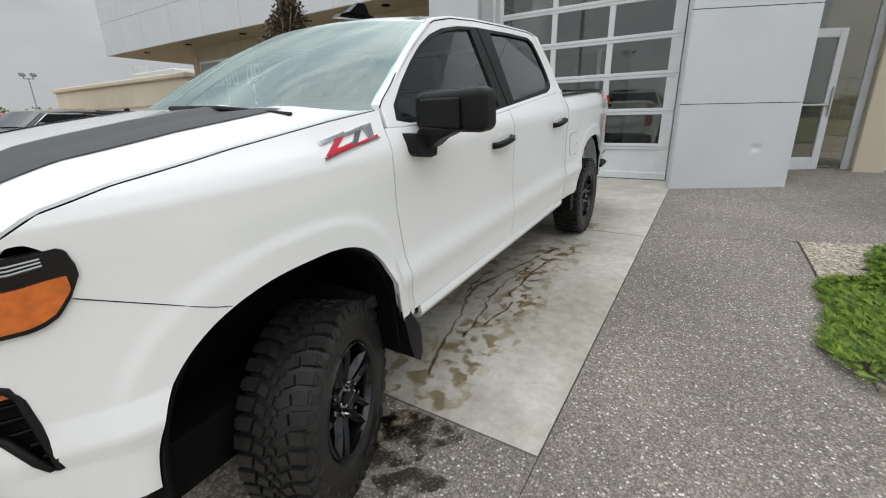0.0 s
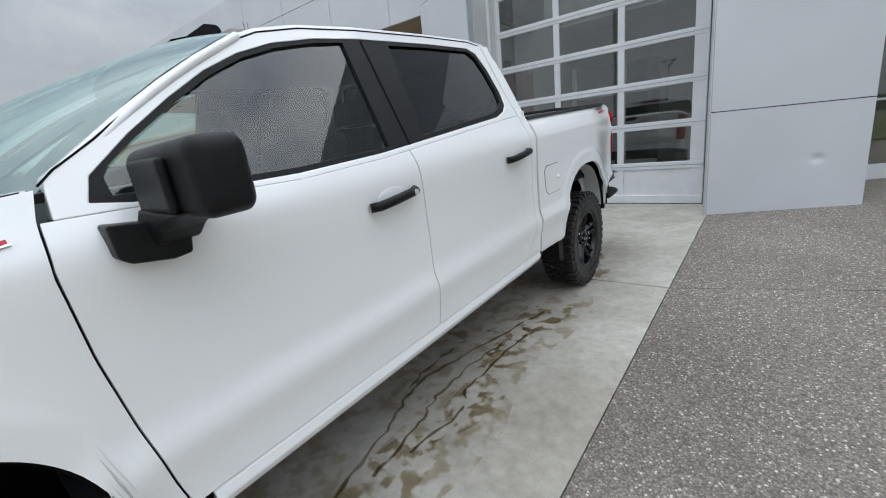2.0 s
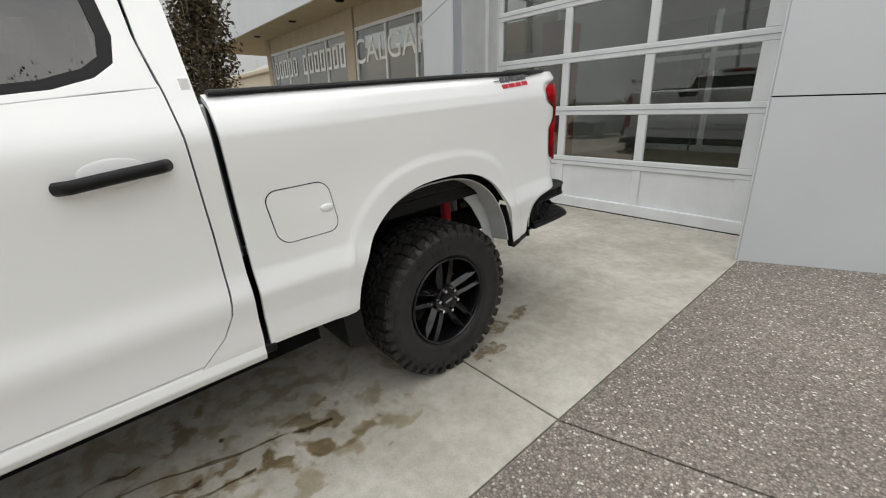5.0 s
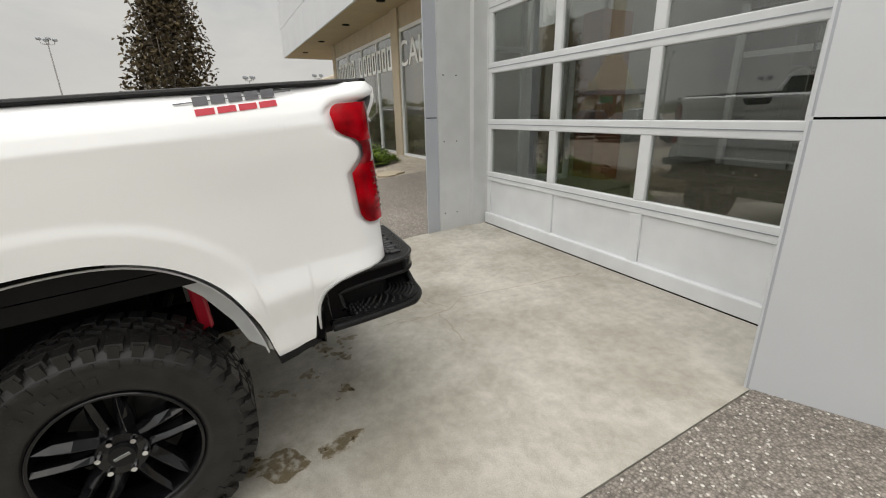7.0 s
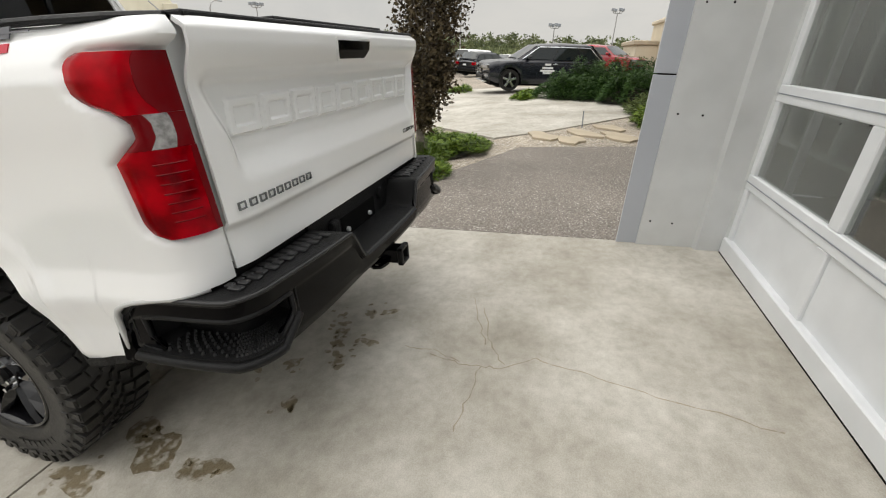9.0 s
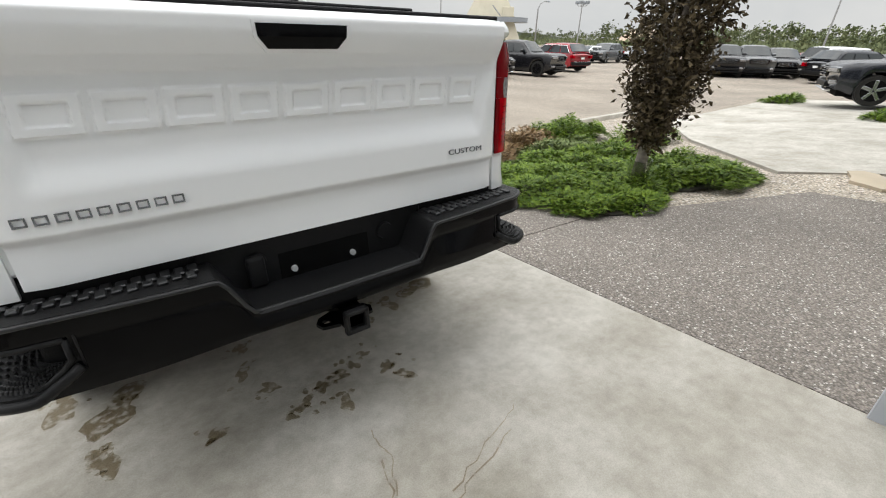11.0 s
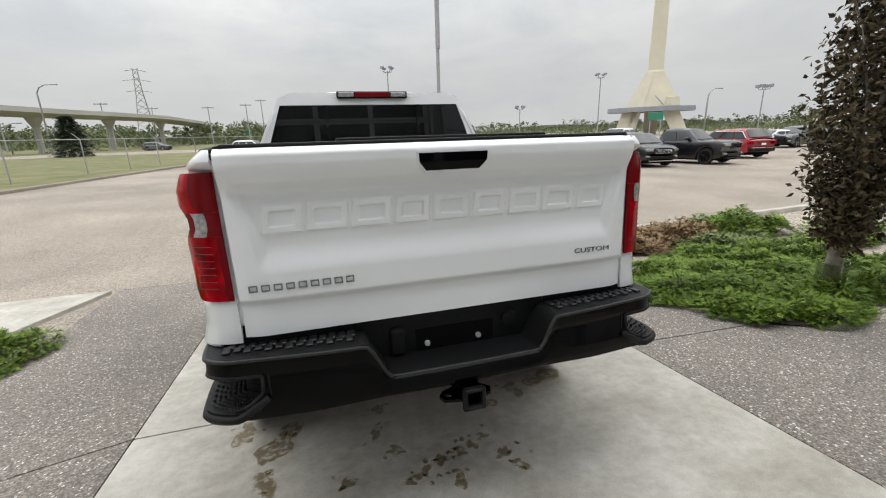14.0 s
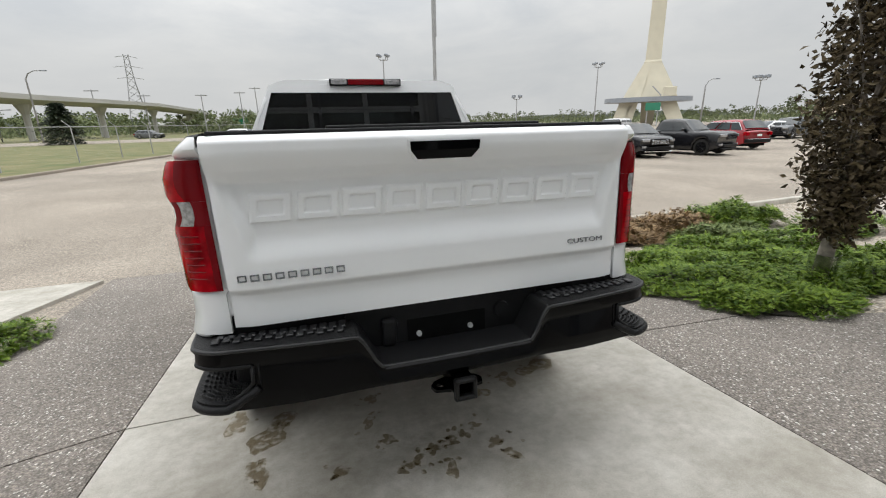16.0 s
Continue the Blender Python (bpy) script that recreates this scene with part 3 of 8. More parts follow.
def bed_path(d, z):
    """A point of the bed's skin at d metres along it from the cab."""
    y = BED0 + d
    corner = 0.30
    if y <= TURN:
        return skin_x(y, z), y
    t = min((y - TURN) / corner, 1)
    x0 = skin_x(TURN, z)
    lean = 0.05 * smooth01(0.85, 1.5, z) * t
    return x0 - (x0 - 0.782 - 0.014 * smooth01(0.85, 1.48, z)) * t ** 1.8, TURN + 0.165 * (1 - (1 - t) ** 1.9) - lean * 0.2


BED_LEN = TURN + 0.30 - BED0


def light_edge(z):
    """Where the tail lamp begins along the bed's skin, at a height."""
    return table(z, [(0.985, BED_LEN - 0.185), (1.0, BED_LEN - 0.218), (1.03, BED_LEN - 0.235), (1.18, BED_LEN - 0.245), (1.205, BED_LEN - 0.21), (1.235, BED_LEN - 0.165), (1.27, BED_LEN - 0.165), (1.295, BED_LEN - 0.20), (1.315, BED_LEN - 0.26), (1.335, BED_LEN - 0.285), (1.39, BED_LEN - 0.295), (1.408, BED_LEN - 0.285), (1.418, BED_LEN - 0.262)])


def bed_bottom(y):
    a = arch_z(y)
    low = table(y, [(2.8, 0.575), (4.25, 0.565), (4.432, 0.59), (4.436, 0.66), (4.442, 0.71), (4.455, 0.748), (4.475, 0.775), (4.50, 0.792), (4.54, 0.806), (4.60, 0.817), (4.8, 0.826)])
    return max(a, low)


for s in (1, -1):
    def bed_fn(u, v):
        d = table(u, [(0, 0), (0.66, 4.41 - BED0), (0.84, 4.52 - BED0), (1, BED_LEN)])
        y = BED0 + d
        z0, z1 = bed_bottom(min(y, 4.8)), 1.487
        z = lerp(z0, z1, v)
        x, yy = bed_path(d, z)
        # pressed recess round the lamp
        edge = light_edge(min(max(z, 0.985), 1.418))
        if 0.97 < z < 1.435 and d > edge - 0.03:
            k = smooth01(edge - 0.03, edge + 0.004, d) * smooth01(0.968, 0.985, z) * smooth01(1.436, 1.418, z)
            x, yy = x - 0.012 * k, yy - 0.012 * k
        if z > 1.44:
            k, t = ((z - 1.44) / 0.047) ** 2, min(max((y - TURN) / 0.30, 0), 1)
            x -= 0.05 * k * (1 - t)
            yy -= 0.02 * k * t
        if y > TURN:
            yy += 0.05 * smooth01(1.415, 1.452, z) * min((y - TURN) / 0.24, 1)
        return (s * x, yy, z)
    v, f = grid(bed_fn, 150, 70)
    solid(link("bed_side", v, f if s > 0 else [q[::-1] for q in f], M_PAINT, truck, smooth=True), 0.02)

    def lamp_fn(u, v, z0=0.985, z1=1.418):
        z = lerp(z0, z1, v)
        a = light_edge(z)
        d = lerp(a, BED_LEN + 0.0, u)
        x, yy = bed_path(min(d, BED_LEN), z)
        bulge = 0.013 * min(1, 9 * u) * (1 if u < 1 else 0.6)
        return (s * (x + bulge * (1 - u * 0.6)), yy + bulge * (0.4 + u * 0.6), z)
    lamp = new("tail_lamp")
    lamp.parent = truck
    lamp["label"] = "red tail lamp with a clear reversing lens"
    for nm, za, zb, ua, ub, mat in (("lower_lens", 0.985, 1.208, 0.0, 0.90, M_RED_LENS), ("lower_edge", 0.985, 1.208, 0.903, 1.0, M_RED_DARK), ("upper_lens", 1.288, 1.418, 0.0, 0.60, M_RED_LENS), ("upper_inner", 1.288, 1.418, 0.603, 1.0, M_RED_DARK)):
        v, f = grid(lambda u, w: lamp_fn(lerp(ua, ub, u), w, za, zb), 20, 16)
        solid(link(nm, v, f if s > 0 else [q[::-1] for q in f], mat, lamp, smooth=True), 0.012)

    def mid(u0, u1):
        return grid(lambda u, w: lamp_fn(lerp(u0, u1, u), w, 1.2085, 1.2875), 8, 8)
    v, f = mid(0.0, 0.357)
    solid(link("middle_lens", v, f if s > 0 else [q[::-1] for q in f], M_RED_DARK, lamp, smooth=True), 0.012)
    v, f = mid(0.36, 0.70)
    solid(link("reversing_lens", v, f if s > 0 else [q[::-1] for q in f], M_CLEAR_LENS, lamp, "clear ribbed reversing lens", smooth=True), 0.012)
    v, f = mid(0.703, 1.0)
    solid(link("middle_lens", v, f if s > 0 else [q[::-1] for q in f], M_RED_DARK, lamp, smooth=True), 0.012)
    # dark ribs inside the lower lens
    for k in range(7):
        zc = 1.03 + 0.024 * k
        pts = []
        for i in range(9):
            x, yy, _ = lamp_fn(lerp(0.40, 0.80, i / 8), (zc - 0.985) / 0.433)
            pts.append((x + s * 0.001, yy + 0.0012, zc))
        v, f = tube(pts, 0.0018, 5)
        link("rib", v, f, M_RED_DARK, lamp)
    # rail cap along the bed's top
    v, f = tube([(s * 0.912, 2.87, 1.492), (s * 0.910, 4.0, 1.492), (s * 0.872, 4.52, 1.492), (s * 0.845, 4.66, 1.492), (s * 0.785, 4.76, 1.492)], 0.02, 8)
    v = [(x - s * 0.012, y, 1.490 + (z - 1.492) * 0.5) for x, y, z in v]
    link("rail_cap", v, f, M_BLACK, truck, "black plastic bed rail cap")
    # jamb between the corner and the tailgate
    part("bed_jamb", box((min(s * 0.752, s * 0.795), 4.66, 0.88), (max(s * 0.752, s * 0.795), 4.752, 1.470), 0.01), M_PAINT, truck)
    # inner bed wall, floor edge
    part("bed_wall", box((min(s * 0.70, s * 0.84), 2.87, 0.95), (max(s * 0.70, s * 0.84), 4.70, 1.478)), M_BLACK, truck)

part("bed_floor", box((-0.82, 2.87, 0.88), (0.82, 4.70, 0.94)), M_BLACK, truck)
part("bed_front_wall", box((-0.82, 2.86, 0.90), (0.82, 2.90, 1.46), 0.01), M_PAINT, truck)

# tailgate
TG_L, TG_Z0, TG_Z1 = 0.770, 0.845, 1.488


def tg_y(x, z):
    """The tailgate's relief: an overhanging top, a recessed band for the lettering, and a lower ledge."""
    y = 4.795
    y += 0.040 * smooth01(1.33, 1.44, z) - 0.030 * smooth01(1.455, 1.492, z) ** 2
    w = 0.735 - 0.05 * smooth01(1.34, 1.16, z)
    side = smooth01(w + 0.02, w - 0.03, abs(x))
    y -= 0.028 * side * smooth01(1.38, 1.335, z) * smooth01(1.065, 1.165, z)
    y += 0.004 * side * smooth01(1.14, 1.06, z) * smooth01(0.92, 0.98, z)
    y -= 0.018 * smooth01(0.985, 0.955, z) - 0.004 * smooth01(0.95, 0.85, z)
    y -= 0.022 * smooth01(0.66, 0.80, abs(x)) ** 2
    return y


BAR_W = (0.058, 0.060, 0.062, 0.056, 0.060, 0.058, 0.060, 0.062, 0.056)


def emboss(x, z):
    """Nine pressed emblems across the band, each a plain slightly slanted rectangular ring."""
    best = 0.0
    for k in range(9):
        c = 0.597 - k * 0.1505
        dx, dz = abs(x - c + (z - 1.252) * 0.12), abs(z - 1.252)
        w, h = BAR_W[k] + 0.006, 0.047
        if dx > w + 0.006 or dz > h + 0.006:
            continue
        outer = smooth01(w + 0.004, w - 0.002, dx) * smooth01(h + 0.004, h - 0.002, dz)
        inner = smooth01(w - 0.026, w - 0.020, dx) + smooth01(h - 0.024, h - 0.018, dz)
        best = max(best, outer * min(inner, 1))
    return 0.008 * best


v, f = grid(lambda u, w: ((1 + 0.018 * smooth01(0.85, 1.48, lerp(TG_Z0, TG_Z1, w))) * lerp(-TG_L, TG_L, u), tg_y(lerp(-TG_L, TG_L, u), lerp(TG_Z0, TG_Z1, w)) + emboss(lerp(-TG_L, TG_L, u), lerp(TG_Z0, TG_Z1, w)), lerp(TG_Z0, TG_Z1, w)), 380, 190)
tailgate = link("tailgate", v, [q[::-1] for q in f], M_PAINT, truck, "white pressed-steel tailgate with raised bar emblems", smooth=True)
solid(tailgate, 0.012)
part("tailgate_core", box((-0.772, 4.715, 0.86), (0.772, 4.752, 1.482), 0.008), M_PAINT, truck)
part("tailgate_cap", box((-0.765, 4.70, 1.484), (0.765, 4.80, 1.502), 0.006, seg=2), M_BLACK, truck, "black plastic tailgate top cap")
part("cap_ridge", box((-0.40, 4.715, 1.500), (0.40, 4.78, 1.513), 0.005, seg=2), M_BLACK, truck)
hv, hf = plate([(-0.128, 1.449), (0.128, 1.449), (0.126, 1.418), (0.10, 1.388), (-0.10, 1.388), (-0.126, 1.418)], [], lambda x, z, h: (x, tg_y(x, z) - 0.004 + h, z), 0.012)
fix_normals(link("tailgate_handle", hv, hf, M_SATIN, truck, "gloss black tailgate handle"))
hv, hf = plate([(-0.137, 1.457), (0.137, 1.457), (0.135, 1.415), (0.105, 1.379), (-0.105, 1.379), (-0.135, 1.415)], [[(-0.128, 1.449), (0.128, 1.449), (0.126, 1.418), (0.10, 1.388), (-0.10, 1.388), (-0.126, 1.418)]], lambda x, z, h: (x, tg_y(x, z) - 0.004 + h, z), 0.008)
fix_normals(link("handle_surround", hv, hf, M_PAINT, truck))


def badge_bars(name, n, x0, x1, zc, h, gap, label):
    """A chromed word badge drawn as separate plain blocks."""
    root = new(name)
    root.parent = truck
    root["label"] = label
    w = (x1 - x0) / n
    for k in range(n):
        a, b = x0 + k * w + gap / 2, x0 + (k + 1) * w - gap / 2
        y = tg_y((a + b) / 2, zc) - 0.001
        out = [(a, zc - h), (b, zc - h), (b, zc + h), (a, zc + h)]
        t = h * 0.36
        hole = [(a + t, zc - h + t), (b - t, zc - h + t), (b - t, zc + h - t), (a + t, zc + h - t)]
        bv, bf = plate(out, [hole], lambda x, z, d: (x, y + d, z), 0.006)
        fix_normals(link("badge_block", bv, bf, M_BADGE, root))


badge_bars("model_badge", 9, 0.378, 0.742, 1.022, 0.0115, 0.012, "chrome word badge drawn as plain blocks")
fcurve = bpy.data.curves.new("trim_badge", "FONT")
fcurve.body, fcurve.size, fcurve.extrude, fcurve.align_x = "CUSTOM", 0.028, 0.0015, "CENTER"
trim = new("trim_badge", fcurve)
trim.parent = truck
trim.matrix_parent_inverse = Matrix()
trim.matrix_basis = Matrix.Translation((-0.605, tg_y(-0.605, 1.03) + 0.002, 1.017)) @ Matrix(((-1, 0, 0, 0), (0, 0, 1, 0), (0, 1, 0, 0), (0, 0, 0, 1))) @ Matrix.Diagonal((1.5, 1, 1, 1))
trim["label"] = "chrome CUSTOM lettering"
fcurve.materials.append(M_BADGE)

M_RIB = material("ribbed_black_plastic", (0.020, 0.020, 0.021), 0.38, spec=0.45, vary=0.3, scale=30)
M_EDGE = material("lighter_black_plastic", (0.02, 0.02, 0.021), 0.38, spec=0.4, vary=0.3, scale=30)
# rear bumper
bumper = new("rear_bumper")
bumper.parent = truck
bumper["label"] = "black rear bumper with ribbed steps"


def bump_path(a):
    """The bumper's plan: x and y of its outer face at a, from -1 to 1, round both corners."""
    t = a * 1.16
    s, m = (1 if t >= 0 else -1), abs(t)
    flat = 0.80
    if m <= flat:
        return s * m * 0.965, 4.925 - 0.045 * (m / flat) ** 2
    k = (m - flat) / (1.16 - flat)
    w = k * math.pi / 2
    return s * 0.965 * (flat + 0.150 * math.sin(min(w * 1.25, math.pi / 2))), 4.88 - 0.13 * (1 - math.cos(min(w * 1.25, math.pi / 2))) - 0.322 * max(0, k - 0.55) / 0.45


def top_z(x, y=4.9):
    """The bumper's upper edge: high at the sides, dropped at the middle, and under the body's cut-out at the flank."""
    z = 0.684 + 0.124 * smooth01(0.285, 0.375, abs(x)) + 0.006 * smooth01(0.4, 0.9, abs(x))
    return min(z, bed_bottom(y) - 0.006) if y < 4.66 else z


def low_z(x):
    return 0.592 - 0.012 * smooth01(0.3, 0.6, abs(x)) + 0.002 * smooth01(0.7, 1.0, abs(x))


def bump_fn(u, v):
    x, y = bump_path(lerp(-1, 1, u))
    zt, zb = top_z(x, y), low_z(x)
    rows = [(0.0, 0.035, zb), (0.08, 0.012, zb + 0.006), (0.16, 0.003, lerp(zb, zt, 0.16)), (0.30, 0.0, lerp(zb, zt, 0.30)), (0.70, 0.004, lerp(zb, zt, 0.72)), (0.76, -0.001, lerp(zb, zt, 0.78)), (0.86, -0.005, zt - 0.024), (0.94, -0.006, zt - 0.009), (1.0, 0.008, zt)]
    for (a, da, za), (b, db, zb2) in zip(rows, rows[1:]):
        if v <= b:
            t = (v - a) / (b - a)
            inset, z = lerp(da, db, t), lerp(za, zb2, t)
            break
    k = max(0, abs(x) - 0.75) / 0.22
    return (x - math.copysign(inset * min(k, 1), x), y - inset * (1 - 0.5 * min(k, 1)), z)


# the face is one shell; the corner step openings are cut out of it
NU, NV = 320, 50
v, f = grid(bump_fn, NU, NV)
STEP_A, STEP_B = 0.64, 0.955


def in_step(i, j):
    """Whether a face of the shell lies in a corner opening, whose lower outer and inner corners are chamfered."""
    a, w = abs(lerp(-1, 1, (i + 0.5) / NU)), (j + 0.5) / NV
    return STEP_A + 0.075 * smooth01(0.46, 0.16, w) < a < STEP_B - 0.02 * smooth01(0.40, 0.16, w) and 0.16 < w < 0.70


keep = [q for n, q in enumerate(f) if not in_step(n // NV, n % NV)]
solid(link("bumper_face", v, [q[::-1] for q in keep], M_SATIN, bumper, "gloss black bumper face", smooth=True), 0.02)


def step_top(u, w):
    x, y = bump_path(lerp(-1, 1, u))
    zt = top_z(x, y)
    yi = 4.755 if abs(x) < 0.74 else lerp(4.755, min(y, 4.75), smooth01(0.74, 0.87, abs(x)))
    xi = math.copysign(min(abs(x), 0.86), x)
    return (lerp(x, xi, w), lerp(y - 0.006 * (1 if abs(x) < 0.85 else 0), yi - 0.01, w), zt - 0.001 * w)


v, f = grid(step_top, 240, 4)
solid(link("bumper_top", v, [q[::-1] for q in f], M_BLACK, bumper, "grained black step pad"), 0.02)
for s in (1, -1):
    # interlocking ribs of the step pad
    for k in range(13):
        xx = s * (0.412 + k * 0.034)
        back = 4.872 - 0.045 * (abs(xx) / 0.8) ** 2
        zt = top_z(xx)
        rib = box((xx - 0.0125, 4.762 + 0.006 * (k % 2), zt - 0.002), (xx + 0.0125, back - 0.040, zt + 0.009), 0.003)
        add_box(rib, (xx - 0.0125 + s * 0.010, back - 0.044, zt - 0.002), (xx + 0.0125 + s * 0.010, back + 0.000 - 0.012 * (k % 2), zt + 0.009), 0.003)
        part("tread_rib", rib, M_RIB, bumper)
    # corner step: a pocket behind the opening with a studded floor that juts out as a lip
    ring = [bump_path(s * lerp(STEP_A - 0.02, STEP_B + 0.02, k / 30)) for k in range(31)]
    cx, cy = s * 0.62, 4.60

    def pocket(u, w, out=0.0, deep=0.36):
        i = min(int(u * 30), 29)
        x, y = lerp(ring[i][0], ring[i + 1][0], u * 30 - i), lerp(ring[i][1], ring[i + 1][1], u * 30 - i)
        k = lerp(-out, deep, w)
        return x + (cx - x) * k, y + (cy - y) * k
    zf = 0.614
    wall_v, wall_f = grid(lambda u, w: (*pocket(u, 1.0), lerp(zf - 0.01, 0.765, w)), 30, 3)
    solid(fix_normals(link("pocket_wall", wall_v, wall_f, M_BLACK, bumper, smooth=True)), 0.006)
    roof_v, roof_f = grid(lambda u, w: (*pocket(u, lerp(0.04, 1.0, w)), 0.760), 30, 3)
    solid(fix_normals(link("pocket_roof", roof_v, roof_f, M_DARK, bumper)), 0.006)
    floor_v, floor_f = grid(lambda u, w: (*pocket(lerp(0.23, 1.0, u), w, 0.05, 0.46), zf), 30, 4)
    solid(fix_normals(link("corner_step", floor_v, floor_f, M_BLACK, bumper, "black corner step with raised studs")), 0.035, 0.0)
    lip_path = [(*pocket(0.02, 0.0, 0.0), 0.668), (*pocket(0.10, 0.0, 0.015), 0.645), (*pocket(0.20, 0.0, 0.035), 0.620)] + [(*pocket(k / 30, 0.0, 0.055), zf - 0.004) for k in range(8, 31)]
    lip_v, lip_f = tube(lip_path, 0.015, 8)
    link("step_lip", lip_v, lip_f, M_BLACK, bumper, smooth=True)
    # inner end of the pocket, and the sloping facet at its foot
    p, q = pocket(0.0, 0.0), pocket(0.0, 1.0)
    p2, q2 = pocket(0.30, 0.0, 0.03), pocket(0.30, 1.0)
    ev = [(*p, 0.760), (*q, 0.760), (*q, 0.66), (*p, 0.66), (*p2, zf + 0.016), (*q2, zf + 0.016)]
    solid(fix_normals(link("pocket_end", ev, [(0, 1, 2, 3), (3, 2, 5, 4)], M_BLACK, bumper)), 0.006)
    p, q = pocket(1.0, 0.0), pocket(1.0, 1.0)
    p2, q2 = pocket(0.90, 0.0, 0.03), pocket(0.90, 1.0)
    ev = [(*p, 0.760), (*q, 0.760), (*q, 0.64), (*p, 0.64), (*p2, zf + 0.016), (*q2, zf + 0.016)]
    solid(fix_normals(link("pocket_end", ev, [(0, 1, 2, 3), (3, 2, 5, 4)], M_EDGE, bumper)), 0.006)
    loop = []
    n_r = 26
    for k in range(n_r + 1):
        a = lerp(STEP_A, STEP_B, k / n_r)
        loop.append(bump_fn((s * a + 1) / 2, 0.70))
    loop += [bump_fn((s * (STEP_B - 0.004) + 1) / 2, 0.45), bump_fn((s * (STEP_B - 0.018) + 1) / 2, 0.19)]
    rv_, rf_ = tube(loop, 0.008, 7)
    link("opening_rim", rv_, rf_, M_BLACK, bumper, smooth=True)
    inner_edge = [bump_fn((s * (STEP_A + dd) + 1) / 2, ww) for dd, ww in ((0.0, 0.70), (0.0, 0.46), (0.016, 0.38), (0.059, 0.24), (0.075, 0.16))]
    rv_, rf_ = tube(inner_edge, 0.008, 7)
    link("opening_rim", rv_, rf_, M_BLACK, bumper, smooth=True)
    # flange along the body's cut-out over the bumper; grey stands for shade on white
    edge = [(s * (skin_x(y, bed_bottom(y)) - 0.006), y, bed_bottom(y) - 0.004) for y in (4.434, 4.438, 4.444, 4.452, 4.462, 4.475, 4.49, 4.51, 4.54, 4.57, 4.595)]
    for d in (0.03, 0.07, 0.11, 0.15, 0.2):
        x, y = bed_path(TURN + d - BED0, 0.82)
        edge.append((s * (x - 0.008), y - 0.004, bed_bottom(TURN + d) - 0.003))
    wv, wf = tube(edge, 0.009, 6)
    link("bed_flange", wv, wf, M_PRIMER, truck, "white flange along the bed's lower edge, greyed for shade", smooth=True)
    studs = bmesh.new()
    for i in range(19):
        for j in range(7):
            x, y = pocket(0.24 + 0.70 * (i + (0.5 if j % 2 else 0)) / 19.5, lerp(0.05, 0.90, j / 6))
            add_cyl(studs, 0.0075, 0.0035, 0.011, Matrix.Translation((s * abs(x), y, zf + 0.021)), 6)
    part("step_studs", studs, M_RIB, bumper)
    run = [4.205 + 0.0225 * k for k in range(11)]
    tv = [(s * (skin_x(y, 0.60) - dx), y, bed_bottom(y) + dz) for y in run for dx, dz in ((0.004, 0.004), (0.003, -0.024), (0.05, -0.024), (0.05, 0.004))]
    tf = [(4 * k + j, 4 * k + (j + 1) % 4, 4 * k + 4 + (j + 1) % 4, 4 * k + 4 + j) for k in range(10) for j in range(4)] + [(0, 1, 2, 3), (40, 41, 42, 43)]
    fix_normals(link("lower_trim", tv, tf, M_BLACK, truck, "black lower edge trim"))

lip = []
for k in range(121):
    x, y = bump_path(lerp(-0.985, 0.985, k / 120))
    lip.append((x, y + 0.001, top_z(x, y) - 0.006))
v, f = tube(lip, 0.0075, 7)
link("bumper_lip", v, f, M_EDGE, bumper, "lighter black edge along the bumper top", smooth=True)

part("bumper_filler", box((-0.83, 4.70, 0.79), (0.83, 4.748, 0.868), 0.004), M_BLACK, bumper)
# the dropped middle: back wall, plate recess, sockets
part("bumper_back", box((-0.40, 4.735, 0.62), (0.40, 4.757, 0.84), 0.004), M_BLACK, bumper)
part("middle_shelf", box((-0.30, 4.75, 0.658), (0.30, 4.91, 0.680), 0.006), M_BLACK, bumper)
part("plate_recess", box((-0.165, 4.753, 0.672), (0.165, 4.759, 0.775), 0.002), M_DARK, bumper, "black empty number-plate mount")
for s in (1, -1):
    b = bmesh.new()
    add_cyl(b, 0.011, 0.010, 0.012, Matrix.Translation((0.012 + s * 0.108, 4.765, 0.712)) @ pose(0, 0, 0, -90, 0, 0), 12)
    part("plate_bolt", b, M_STEEL, bumper, "shiny plate bolt")
    b = bmesh.new()
    add_cyl(b, 0.034, 0.030, 0.016, Matrix.Translation((s * 0.235, 4.763, 0.765)) @ pose(0, 0, 0, -90, 0, 0), 20)
    part("socket", b, M_BLACK, bumper, "round black socket cover")
part("socket_cover", box((0.212, 4.755, 0.685), (0.268, 4.785, 0.795), 0.012, seg=2), M_BLACK, bumper)

# tow hitch
hitch = new("tow_hitch")
hitch.parent = truck
hitch["label"] = "black receiver tow hitch"
part("hitch_tube", box((-0.6, 4.60, 0.50), (0.6, 4.66, 0.55), 0.01), M_DARK, hitch)
b = bmesh.new()
for a, c in (((-0.036, 4.68, 0.524), (-0.028, 4.965, 0.588)), ((0.028, 4.68, 0.524), (0.036, 4.965, 0.588)), ((-0.036, 4.68, 0.518), (0.036, 4.965, 0.526)), ((-0.036, 4.68, 0.580), (0.036, 4.965, 0.588))):
    add_box(b, a, c, 0.002)
part("receiver", b, M_SATIN, hitch)
b = bmesh.new()
for a, c in (((-0.043, 4.945, 0.510), (-0.027, 4.972, 0.596)), ((0.027, 4.945, 0.510), (0.043, 4.972, 0.596)), ((-0.043, 4.945, 0.510), (0.043, 4.972, 0.528)), ((-0.043, 4.945, 0.579), (0.043, 4.972, 0.596))):
    add_box(b, a, c, 0.004)
part("receiver_collar", b, M_BLACK, hitch)
